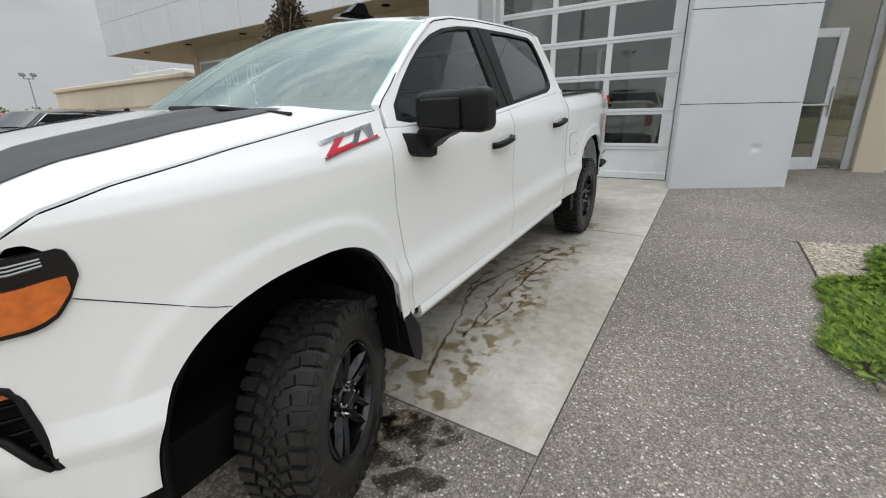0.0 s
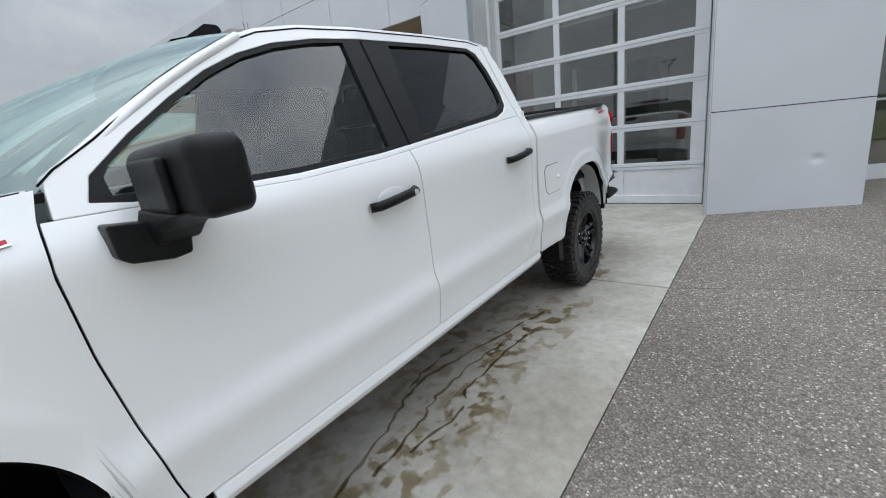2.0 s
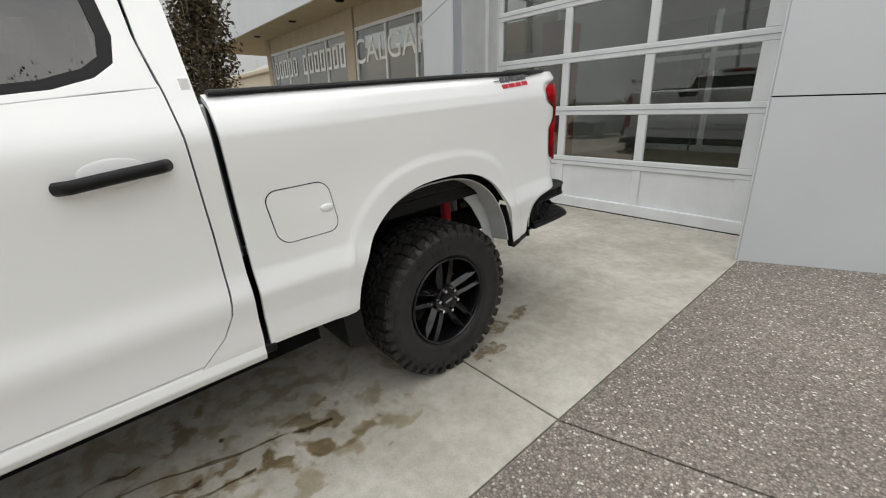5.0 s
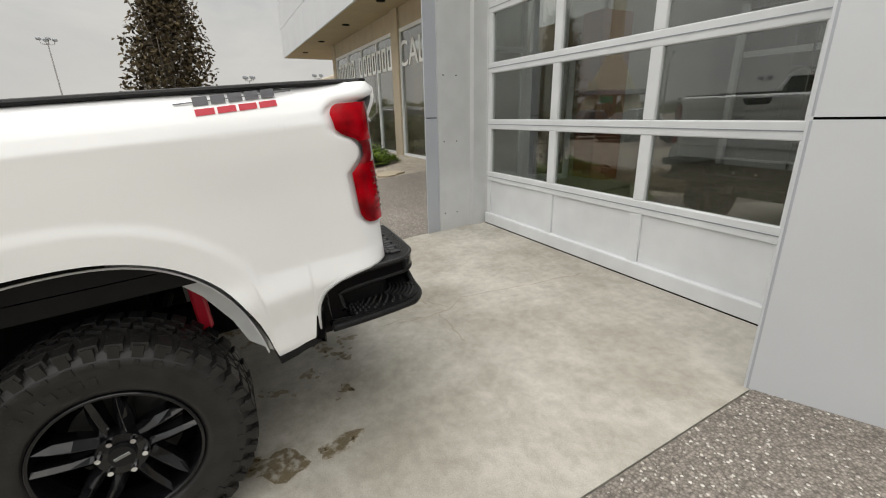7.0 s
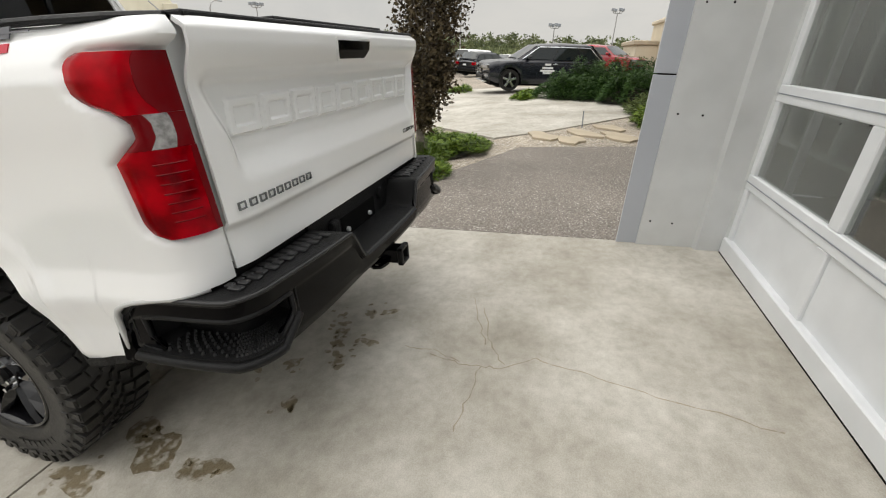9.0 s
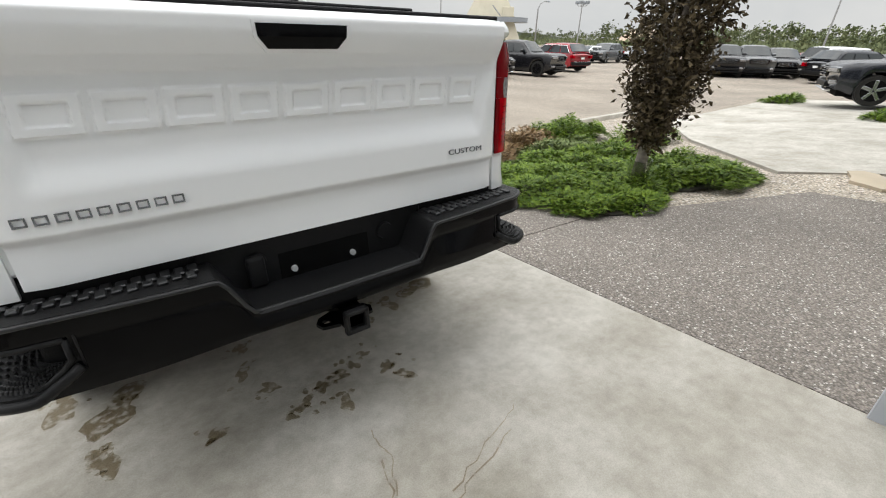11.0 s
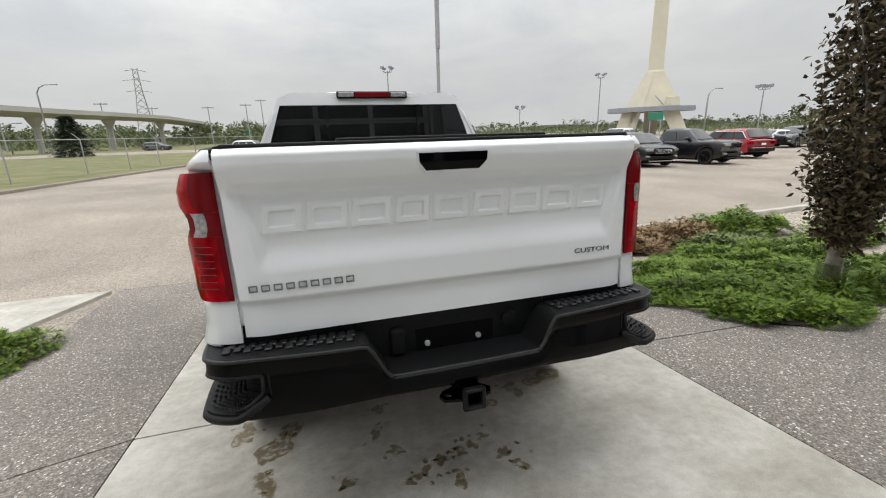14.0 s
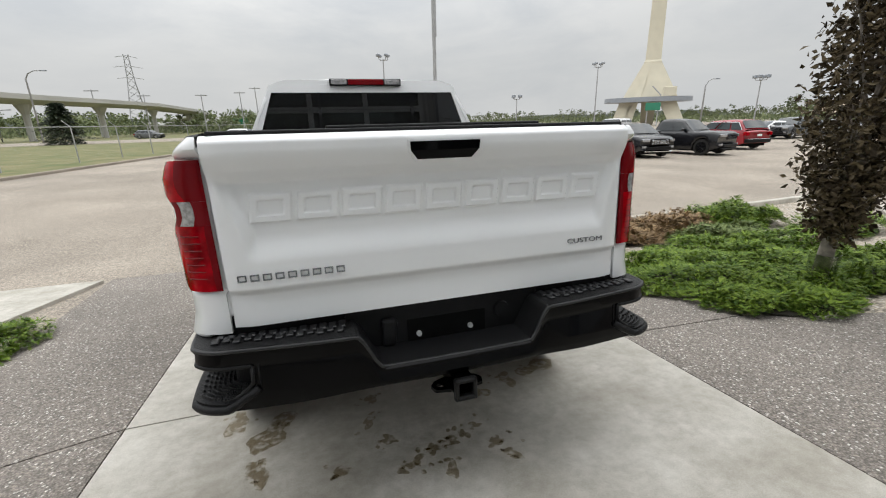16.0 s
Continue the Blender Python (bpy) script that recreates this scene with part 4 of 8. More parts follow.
for s in (1, -1):
    cv, cf = plate([(s * 0.036, 4.80), (s * 0.036, 4.90), (s * 0.095, 4.885), (s * 0.105, 4.85), (s * 0.085, 4.82)][:: s], [[(s * 0.058, 4.84), (s * 0.058, 4.872), (s * 0.082, 4.865), (s * 0.085, 4.848)][:: s]], lambda x, y, h: (x, y, 0.512 + h), 0.012)
    fix_normals(link("chain_loop", cv, cf, M_SATIN, hitch))
part("hitch_bracket", box((-0.06, 4.66, 0.59), (0.06, 4.80, 0.66), 0.01), M_DARK, hitch)

# cab above the belt: planar sides leaning in


def gx(z):
    return 0.945 - (z - 1.45) * 0.475


OUT = [(0.475, 1.545), (0.58, 1.615), (0.69, 1.69), (0.82, 1.770), (0.96, 1.848), (1.09, 1.910), (1.21, 1.950), (1.40, 1.978), (1.7, 1.992), (2.2, 1.995), (2.6, 1.988), (2.722, 1.970), (2.722, 1.90), (2.724, 1.66), (2.742, 1.525), (2.748, 1.512), (2.62, 1.508), (2.5, 1.50), (1.8, 1.455), (1.5, 1.435), (1.1, 1.425), (0.46, 1.452)]
DLO = [(0.535, 1.475), (0.56, 1.535), (0.68, 1.625), (0.82, 1.715), (0.96, 1.795), (1.10, 1.855), (1.25, 1.897), (1.45, 1.925), (1.7, 1.938), (2.2, 1.940), (2.56, 1.932), (2.63, 1.90), (2.665, 1.80), (2.675, 1.66), (2.655, 1.585), (2.60, 1.548), (2.5, 1.523), (1.8, 1.475), (1.5, 1.455), (1.1, 1.445), (0.62, 1.458)]
W1 = [(0.585, 1.482), (0.585, 1.528), (0.605, 1.553), (0.69, 1.613), (0.83, 1.700), (0.97, 1.780), (1.11, 1.840), (1.26, 1.881), (1.45, 1.909), (1.600, 1.918), (1.560, 1.474), (1.1, 1.463)]
W2 = [(1.880, 1.920), (2.2, 1.922), (2.555, 1.913), (2.605, 1.875), (2.630, 1.79), (2.640, 1.67), (2.625, 1.605), (2.58, 1.574), (2.48, 1.548), (1.805, 1.495)]
for s in (1, -1):
    def to3(y, z, h, s=s, lift=0.0):
        return (s * (gx(z) + h), y, z)
    v, f = plate(OUT, [DLO], lambda y, z, h: to3(y, z, h - 0.05), 0.05)
    ob = fix_normals(link("cab_side", v, f, M_PAINT, truck))
    bv = ob.modifiers.new("round", "BEVEL")
    bv.width, bv.segments, bv.limit_method = 0.012, 3, "ANGLE"
    v, f = plate(DLO, [W1, W2], lambda y, z, h: to3(y, z, h - 0.03), 0.027)
    fix_normals(link("window_frame", v, f, M_BLACK, truck, "black window surround and centre pillar"))
    v, f = plate(W1, [], lambda y, z, h: to3(y, z, h - 0.016), 0.004)
    fix_normals(link("front_window", v, f[:len(W1) - 2], M_GLASS, truck, "clear front door glass")).visible_shadow = False
    v, f = plate(W2, [], lambda y, z, h: to3(y, z, h - 0.016), 0.004)
    fix_normals(link("rear_window", v, f[:len(W2) - 2], M_TINT, truck, "dark tinted rear door glass")).visible_shadow = False
    # seam between the doors over the pillar
    v, f = plate([(1.677, 1.44), (1.686, 1.44), (1.716, 1.955), (1.707, 1.955)], [], lambda y, z, h: to3(y, z, h - 0.004), 0.003)
    fix_normals(link("door_gap", v, f, M_DARK, truck))

# roof
def roof_fn(u, v):
    a = lerp(-1, 1, u)
    y = lerp(1.10, 2.79, v)
    edge = table(y, [(1.05, 1.90), (1.2, 1.948), (1.4, 1.977), (1.7, 1.991), (2.2, 1.994), (2.6, 1.987), (2.74, 1.967), (2.79, 1.92)])
    half = gx(edge) - 0.012
    crown = 0.050 * (1 - abs(a) ** 2.4)
    y2 = y - 0.05 * (1 - abs(a) ** 2) * smooth01(1.6, 1.1, y) * 2.0 + 0.02 * (1 - a * a) * smooth01(2.5, 2.8, y)
    return (a * half, y2, edge + crown - 0.006)


v, f = grid(roof_fn, 30, 40)
solid(link("roof", v, f, M_PAINT, truck, smooth=True), 0.02)

# windscreen and scuttle


def screen_fn(u, v):
    a = lerp(-1, 1, u)
    yb, zb = 0.46 - 0.42 * (1 - abs(a) ** 2.2), 1.515 + 0.02 * (1 - a * a)
    xt = 0.72
    yt, zt = 1.11 - 0.10 * (1 - a * a), 1.925 + 0.045 * (1 - abs(a) ** 2.4)
    bow = 0.02 * math.sin(math.pi * v)
    return (lerp(a * 0.885, a * xt, v), lerp(yb, yt, v) - bow, lerp(zb, zt, v) + bow)


v, f = grid(screen_fn, 24, 16)
link("windscreen", v, f, M_WIND, truck, "clear raked windscreen reflecting the clouds", smooth=True).visible_shadow = False
for u0, u1, v0, v1 in ((0.0, 0.035, 0.0, 1.0), (0.965, 1.0, 0.0, 1.0), (0.035, 0.965, 0.955, 1.0), (0.035, 0.965, 0.0, 0.10)):
    v, f = grid(lambda a, b: (lambda p: (p[0], p[1] + 0.004, p[2] - 0.006))(screen_fn(lerp(u0, u1, a), lerp(v0, v1, b))), 24 if u1 - u0 > 0.5 else 2, 12 if v1 - v0 > 0.5 else 2)
    link("screen_border", v, f, M_BLACK, truck, "black border band of the windscreen", smooth=True)
for u in (0.0, 1.0):
    pts = [screen_fn(u, k / 10) for k in range(11)]
    sgn = 1 if u else -1
    v, f = tube([(x + sgn * 0.006, y + 0.018, z - 0.010) for x, y, z in pts], 0.014, 8)
    link("front_pillar", v, f, M_PAINT, truck, smooth=True)
v, f = grid(lambda u, w: (lerp(-0.9, 0.9, u), lerp(0.02, 0.10, w) + 0.40 * abs(lerp(-1, 1, u)) ** 2.2 - 0.06 * (1 - w), 1.505 + 0.012 * w + 0.02 * (1 - lerp(-1, 1, u) ** 2)), 20, 4)
solid(link("scuttle", v, f, M_BLACK, truck, "black plastic scuttle panel"), 0.02)
for wx in (0.45, -0.25):
    v, f = tube([(wx + 0.30, 0.15, 1.53), (wx, 0.07, 1.565), (wx - 0.30, 0.035, 1.575)], 0.010, 6)
    link("wiper", v, f, M_BLACK, truck, "black wiper arm")

# bonnet


def hood_fn(u, v):
    a = lerp(-1, 1, u)
    y = lerp(-0.84, 0.44 - 0.38 * (1 - abs(a) ** 2.2), v)
    edge = hood_z(y) + 0.004
    half = skin_x(y, min(edge, 1.40)) - 0.035 - 0.03 * smooth01(1.38, 1.5, edge)
    bulge = 0.055 * smooth01(1.0, 0.62, abs(a)) * smooth01(-0.95, -0.5, y) + 0.022 * smooth01(0.52, 0.42, abs(a)) * smooth01(-0.8, -0.4, y)
    front = -0.10 * smooth01(-0.70, -0.86, y)
    return (a * half, y - 0.06 * (1 - a * a) * smooth01(-0.4, -0.84, y), edge + bulge + front)


v, f = grid(hood_fn, 60, 40)
solid(link("bonnet", v, f, M_PAINT, truck, smooth=True), 0.02)
for s in (1, -1):
    v, f = grid(lambda u, w: (lambda p: (p[0], p[1], p[2] + 0.004))(hood_fn((s * lerp(0.40, 0.74, u) + 1) / 2, lerp(0.04, 0.93, w))), 14, 30)
    link("bonnet_decal", v, f if s > 0 else [q[::-1] for q in f], M_STRIPE, truck, "dark grey bonnet stripe", smooth=True)

for s in (1, -1):
    v, f = tube([(s * (skin_x(y, hood_z(y)) - 0.005), y, hood_z(y) + 0.001) for y in [-0.74 + 0.03 * k for k in range(40)]], 0.0020, 6)
    link("bonnet_gap", v, f, M_DARK, truck, "dark shut line beside the bonnet")
    line = [(0.462, 1.53), (0.50, 1.560), (0.60, 1.618), (0.69, 1.677), (0.82, 1.756), (0.96, 1.832), (1.09, 1.893), (1.21, 1.934), (1.40, 1.963), (1.7, 1.977), (2.2, 1.980), (2.6, 1.973), (2.70, 1.955)]
    v, f = tube([(s * (gx(z) + 0.0005), y, z) for y, z in line], 0.003, 5)
    link("door_gap", v, f, M_DARK, truck)

# nose: bumper cover, headlamps, grille
def nose_path(m, z):
    """Plan of the nose at m from 0 at the middle to 1 at the wheel opening."""
    if m < 0.62:
        k = m / 0.62
        return 0.70 * k, -0.95 + 0.05 * k * k
    k = (m - 0.62) / 0.38
    w = k * math.pi / 2
    y = -0.90 + 0.56 * k ** 1.5
    x = 0.70 + (skin_x(max(y, -0.8), max(z, 0.75)) - 0.70) * math.sin(min(w * 1.5, math.pi / 2)) ** 0.85
    return x, y


def nose_m(y):
    """Inverse of the plan's corner: the m at which it reaches y."""
    return 0.62 + 0.38 * (max(y + 0.90, 0) / 0.56) ** (2 / 3)


def arch_front(z):
    """The front wheel opening's leading edge at a height."""
    c, af, ar, h, e = ARCHES[0]
    t = min(max((z - 0.41) / h, 0), 1)
    return min(c - af * (1 - t ** e) ** (1 / e), -0.345)


def nose_fn(u, v, z0=0.60, z1=1.165):
    a = lerp(-1, 1, u)
    m = abs(a)
    z = lerp(z0, z1, v)
    if m > 0.62:
        t = ((m - 0.62) / 0.38) ** 1.5
        top = min(lerp(z1, 1.195, smooth01(0.62, 0.74, m)), chin(lerp(-0.90, -0.36, t))) - 0.0045
        z = lerp(z0, top, v)
        m = nose_m(lerp(-0.90, arch_front(z), t))
    x, y = nose_path(m, z)
    y += 0.05 * smooth01(0.8, 0.60, z) * (1 - abs(a)) + 0.02 * smooth01(0.9, 1.165, z) * (1 - abs(a))
    if m > 0.80:
        x = lerp(x, skin_x(y, z), smooth01(0.80, 0.90, m))
    return (math.copysign(x, a), y, z)


v, f = grid(nose_fn, 260, 90)


def fog_low(m):
    return table(m, [(0.60, 0.93), (0.703, 0.873), (0.728, 0.798), (0.752, 0.758)])


def fog_high(m):
    return table(m, [(0.60, 1.01), (0.72, 1.012), (0.738, 0.998), (0.748, 0.965), (0.756, 0.758)])


def in_fog(k, p):
    m = nose_m(p[1]) if abs(lerp(-1, 1, k / 260)) > 0.62 else 0.0
    return 0.62 < m < 0.754 and fog_low(m) < p[2] < fog_high(m)


keep = [q for q in f if not in_fog(q[0] // 91, [sum(v[i][k] for i in q) / 4 for k in range(3)])]
solid(link("front_bumper", v, keep, M_PAINT, truck, "white front bumper cover", smooth=True), 0.02)


def lamp_low(m):
    return table(m, [(0.60, 1.125), (0.76, 1.127), (0.792, 1.131), (0.808, 1.140), (0.823, 1.156), (0.84, 1.196), (0.8535, 1.244)])


def lamp_high(m):
    return table(m, [(0.60, 1.30), (0.79, 1.306), (0.842, 1.312), (0.849, 1.304), (0.8535, 1.268)])


for s in (1, -1):
    def head_fn(u, w, m0=0.60, m1=0.8535, low=lamp_low, high=lamp_high, lift=0.007):
        m = lerp(m0, m1, 1 - (1 - u) ** 1.6)
        z = lerp(low(m), high(m), w)
        x, y = nose_path(m, z)
        return (s * (x + lift), y - lift * 0.6, z)
    v, f = grid(head_fn, 40, 14)
    hl = link("headlamp", v, f if s > 0 else [q[::-1] for q in f], M_GLOSS, truck, "black headlamp with amber marker", smooth=True)
    solid(hl, 0.02)
    v, f = grid(lambda u, w: head_fn(u, w, 0.62, 0.843, lambda m: lamp_low(m) + 0.012, lambda m: 1.236 + 0.012 * smooth01(0.78, 0.84, m), 0.011), 26, 8)
    solid(link("amber_lens", v, f if s > 0 else [q[::-1] for q in f], M_AMBER, hl, "amber marker lens", smooth=True), 0.006)
    for k in range(3):
        v, f = tube([head_fn(u, 0.80 + 0.05 * k, lift=0.008) for u in (0.30, 0.45, 0.6, 0.75)], 0.003, 5)
        link("lamp_fin", v, f, M_BADGE, hl)
    vent = new("corner_vent")
    vent.parent = truck
    vent["label"] = "black corner air vent with slats and an amber marker"

    def vent_fn(m, z, deep):
        x, y = nose_path(m, z)
        return (s * (x - deep * 0.75), y + deep, z)
    v, f = grid(lambda u, w: vent_fn(lerp(0.60, 0.765, u), lerp(0.74, 1.03, w), 0.035), 12, 8)
    solid(link("backing", v, f if s > 0 else [q[::-1] for q in f], M_BLACK, vent), 0.01)
    rim = [(0.605, fog_high(0.605)), (0.66, fog_high(0.66)), (0.72, 1.012), (0.738, 0.998), (0.748, 0.965), (0.7515, 0.86), (0.7535, 0.762), (0.743, 0.766), (0.728, 0.798), (0.703, 0.873), (0.66, fog_low(0.66)), (0.605, fog_low(0.605))]
    v, f = tube([vent_fn(m, z, 0.003) for m, z in rim], 0.011, 7)
    link("vent_rim", v, f, M_BLACK, vent, smooth=True)
    for k in range(5):
        z = 0.80 + 0.038 * k
        lo = next(m for m in (0.61, 0.64, 0.67, 0.70, 0.71, 0.72, 0.73, 0.74, 0.745) if fog_low(m) < z)
        v, f = tube([vent_fn(lerp(lo, 0.749, i / 5), z, 0.014) for i in range(6)], 0.007, 6)
        link("vent_slat", v, f, M_SATIN, vent, smooth=True)
    v, f = grid(lambda u, w: vent_fn(lerp(0.62, 0.737, u), lerp(0.976, 1.000, w), 0.008), 10, 3)
    solid(link("side_marker", v, f if s > 0 else [q[::-1] for q in f], M_AMBER, vent, "amber side marker", smooth=True), 0.01)
for s in (1, -1):
    v, f = tube([(s * (skin_x(y, chin(y)) + 0.0002), y, chin(y) - 0.002) for y in [-0.655 + 0.03 * k for k in range(11)]], 0.0014, 5)
    link("bumper_gap", v, f, M_DARK, truck, "shut line between fender and front bumper")
part("grille", box((-0.66, -0.955, 0.98), (0.66, -0.86, 1.32), 0.02), M_BLACK, truck, "black grille")
part("front_skid", box((-0.80, -0.90, 0.48), (0.80, -0.60, 0.61), 0.03), M_BLACK, truck)

# rear of the cab: window and high stop lamp
v, f = plate([(-0.895, 1.53), (0.895, 1.53), (0.705, 1.955), (0.60, 1.99), (-0.60, 1.99), (-0.705, 1.955)], [[(-0.80, 1.60), (0.80, 1.60), (0.695, 1.90), (-0.695, 1.90)]], lambda x, z, h: (x, 2.80 + h - (z - 1.53) * 0.06, z), 0.03)
fix_normals(link("cab_back", v, f, M_PAINT, truck))
v, f = plate([(-0.81, 1.59), (0.81, 1.59), (0.70, 1.91), (-0.70, 1.91)], [], lambda x, z, h: (x, 2.812 + h - (z - 1.53) * 0.06, z), 0.004)
fix_normals(link("back_window", v, f, M_BACK, truck, "dark tinted rear cab window")).visible_shadow = False
for xx in (0.36, -0.36):
    part("slider_bar", box((xx - 0.012, 2.795, 1.60), (xx + 0.012, 2.812, 1.90)), M_GLOSS, truck)
part("cab_back_lower", box((-0.92, 2.80, 0.60), (0.92, 2.825, 1.535)), M_PAINT, truck)
stop = part("stop_lamp", box((-0.275, 2.775, 1.945), (0.275, 2.835, 1.998), 0.008, seg=2), M_GLOSS, truck, "high stop lamp bar")
part("stop_lens", box((-0.135, 2.83, 1.952), (0.135, 2.840, 1.991), 0.003), M_RED_DARK, stop)
for s in (1, -1):
    part("cargo_lens", box((min(s * 0.145, s * 0.262), 2.83, 1.954), (max(s * 0.145, s * 0.262), 2.839, 1.989), 0.003), M_CLEAR_LENS, stop, "clear cargo lens")
# fin aerial
v, f = plate([(1.18, 2.030), (1.52, 2.040), (1.50, 2.062), (1.46, 2.068), (1.45, 2.118), (1.435, 2.130), (1.38, 2.130), (1.345, 2.108), (1.28, 2.068), (1.21, 2.052)], [], lambda y, z, h: ((h - 0.03) * max(0.25, 1 - 6 * max(0, z - 2.06)) + 0.03, y, z), 0.06)
fix_normals(link("fin_aerial", v, f, M_SATIN, truck, "black fin aerial on the roof"))

# cabin
part("dashboard", box((-0.80, 0.32, 1.10), (0.80, 0.72, 1.44), 0.06, seg=3), M_CLOTH, truck)
part("cabin_floor", box((-0.85, 0.3, 0.66), (0.85, 2.78, 0.72)), M_CLOTH, truck)
part("headliner", box((-0.66, 1.15, 1.935), (0.66, 2.74, 1.955)), material("headliner", (0.35, 0.34, 0.33), 0.9), truck)
for y in (1.35, 2.38):
    for x in (0.40, -0.40):
        seat = new("seat")
        seat.parent = truck
        part("cushion", box((x - 0.26, y - 0.42, 0.84), (x + 0.26, y + 0.06, 1.02), 0.05, seg=3), M_CLOTH, seat)
        part("backrest", box((x - 0.26, -0.08, 0), (x + 0.26, 0.09, 0.62), 0.05, Matrix.Translation((0, y + 0.02, 0.98)) @ pose(0, 0, 0, -14, 0, 0), 3), M_CLOTH, seat)
        part("headrest", box((x - 0.14, -0.05, 0.64), (x + 0.14, 0.06, 0.82), 0.045, Matrix.Translation((0, y + 0.03, 0.98)) @ pose(0, 0, 0, -10, 0, 0), 3), M_CLOTH, seat)
ring = []
for k in range(25):
    w = 2 * math.pi * k / 24
    ring.append((0.40 + 0.19 * math.cos(w), 0.80 + 0.07 * math.sin(w), 1.33 + 0.175 * math.sin(w)))
v, f = tube(ring, 0.016, 6)
link("steering_wheel", v, f, M_BLACK, truck, smooth=True)
for s in (1, -1):
    part("door_card", box((min(s * 0.90, s * 0.86), 0.5, 0.7), (max(s * 0.90, s * 0.86), 2.74, 1.43)), M_CLOTH, truck)

# mirrors
for s in (1, -1):
    mirror = new("door_mirror")
    mirror.parent = truck
    mirror["label"] = "large black door mirror"
    b = box((-0.178, -0.085, -0.088), (0.160, 0.085, 0.088), 0.04, seg=5)
    for vtx in b.verts:
        k = vtx.co.x / 0.16
        vtx.co.z *= 1 - 0.10 * max(-k, 0)
        vtx.co.y *= 1 - 0.30 * max(k, 0)
    if s < 0:
        for vtx in b.verts:
            vtx.co.x *= -1
    part("shell", b, M_BLACK, mirror, smooth=True).matrix_basis = Matrix.Translation((s * 1.135, 0.70, 1.500))
    part("shell_band", box((min(s * 1.00, s * 1.19), 0.608, 1.432), (max(s * 1.00, s * 1.19), 0.63, 1.555), 0.012, seg=3), M_BLACK, mirror)
    gv, gf = plate([(0.985, 1.437), (1.245, 1.432), (1.255, 1.50), (1.245, 1.565), (0.985, 1.556)], [], lambda x, z, h: (s * x, 0.70 + 0.085 * (1 - 0.30 * max((x - 1.135) / 0.16, 0)) - 0.006 + h, z), 0.008)
    fix_normals(link("mirror_glass", gv, gf, M_CHROME, mirror))
    fv, ff = plate([(0.525, 1.425), (0.528, 1.345), (0.55, 1.325), (0.64, 1.308), (0.685, 1.312), (0.695, 1.36), (0.70, 1.40)], [], lambda yy, zz, hh: (s * (0.955 + hh), yy, zz), 0.075)
    ob = fix_normals(link("foot", fv, ff, M_BLACK, mirror))
    bv = ob.modifiers.new("round", "BEVEL")
    bv.width, bv.segments = 0.018, 3
    av, af = plate([(s * 0.97, 1.41), (s * 1.03, 1.345), (s * 1.08, 1.385), (s * 1.15, 1.415), (s * 1.22, 1.43), (s * 1.00, 1.445)][:: s], [], lambda x, z, h: (x, 0.60 + h + 0.10 * (x * s - 1.0), z), 0.115)
    ob = fix_normals(link("arm", av, af, M_BLACK, mirror))
    bv = ob.modifiers.new("round", "BEVEL")
    bv.width, bv.segments = 0.015, 3

# rain drops on the black pillar, along the rear glass and on the mirror
M_DROP = material("rain_drop", (0.03, 0.031, 0.033), 0.03, spec=0.9)
rd = random.Random(21)


def rain(name, spots, parent):
    """Flattened beads of water at points with their outward axis."""
    bm = bmesh.new()
    for p, axis, r in spots:
        turn = Vector((0, 0, 1)).rotation_difference(Vector(axis)).to_matrix().to_4x4()
        res = bmesh.ops.create_icosphere(bm, subdivisions=1, radius=r)
        bmesh.ops.transform(bm, matrix=Matrix.Translation(p) @ turn @ Matrix.Diagonal((1, 1, 0.45, 1)), verts=res["verts"])
    return tagged(part(name, bm, M_DROP, parent, "clinging rain drop", smooth=True), kind="stuff")


lean = Vector((1, 0, 0.475)).normalized()
spots = []
for k in range(150):
    z = 1.48 + 0.44 * rd.random() ** 1.2
    y = rd.uniform(1.60, 1.80) + (z - 1.48) * 0.10
    if abs(y - lerp(1.68, 1.714, (z - 1.44) / 0.51)) > 0.008:
        spots.append(((gx(z) - 0.002, y, z), lean, rd.uniform(0.0012, 0.0034)))
for k in range(130):
    y = rd.uniform(1.95, 2.60)
    z = 1.505 + 0.066 * (y - 1.83) + 0.05 * rd.random() ** 2
    spots.append(((gx(z) - 0.011, y, z), lean, rd.uniform(0.0012, 0.0034)))
rain("rain_drops", spots, truck)

# door handles, fuel flap, badges
for s in (1, -1):
    for y0, y1, zc in ((1.345, 1.605, 1.275), (2.435, 2.695, 1.29)):
        hd = new("door_handle")
        hd.parent = truck
        hd["label"] = "black door handle"
        xo = skin_x((y0 + y1) / 2, zc)
        pts = [(s * (xo + 0.004), y0, zc - 0.012), (s * (xo + 0.030), y0 + 0.03, zc - 0.010), (s * (xo + 0.042), y0 + 0.10, zc - 0.002), (s * (xo + 0.042), y1 - 0.09, zc + 0.004), (s * (xo + 0.032), y1 - 0.02, zc + 0.008), (s * (xo + 0.006), y1, zc + 0.008)]
        v, f = tube(pts, 0.019, 10)
        link("grip", v, f, M_BLACK, hd, smooth=True)
        cup = bmesh.new()
        bmesh.ops.create_uvsphere(cup, u_segments=20, v_segments=10, radius=1)
        bmesh.ops.transform(cup, matrix=Matrix.Translation((s * (xo + 0.0), (y0 + y1) / 2, zc + 0.008)) @ Matrix.Diagonal((0.0045, 0.085, 0.042, 1)), verts=cup.verts)
        part("cup", cup, M_PAINT, hd, smooth=True)
        if y0 < 2 and s > 0:
            b = bmesh.new()
            add_cyl(b, 0.013, 0.012, 0.006, Matrix.Translation((s * (xo + 0.0545), y1 - 0.040, zc + 0.006)) @ pose(0, 0, 0, 0, 90, 0), 16)
            part("key_lock", b, M_STEEL, hd)


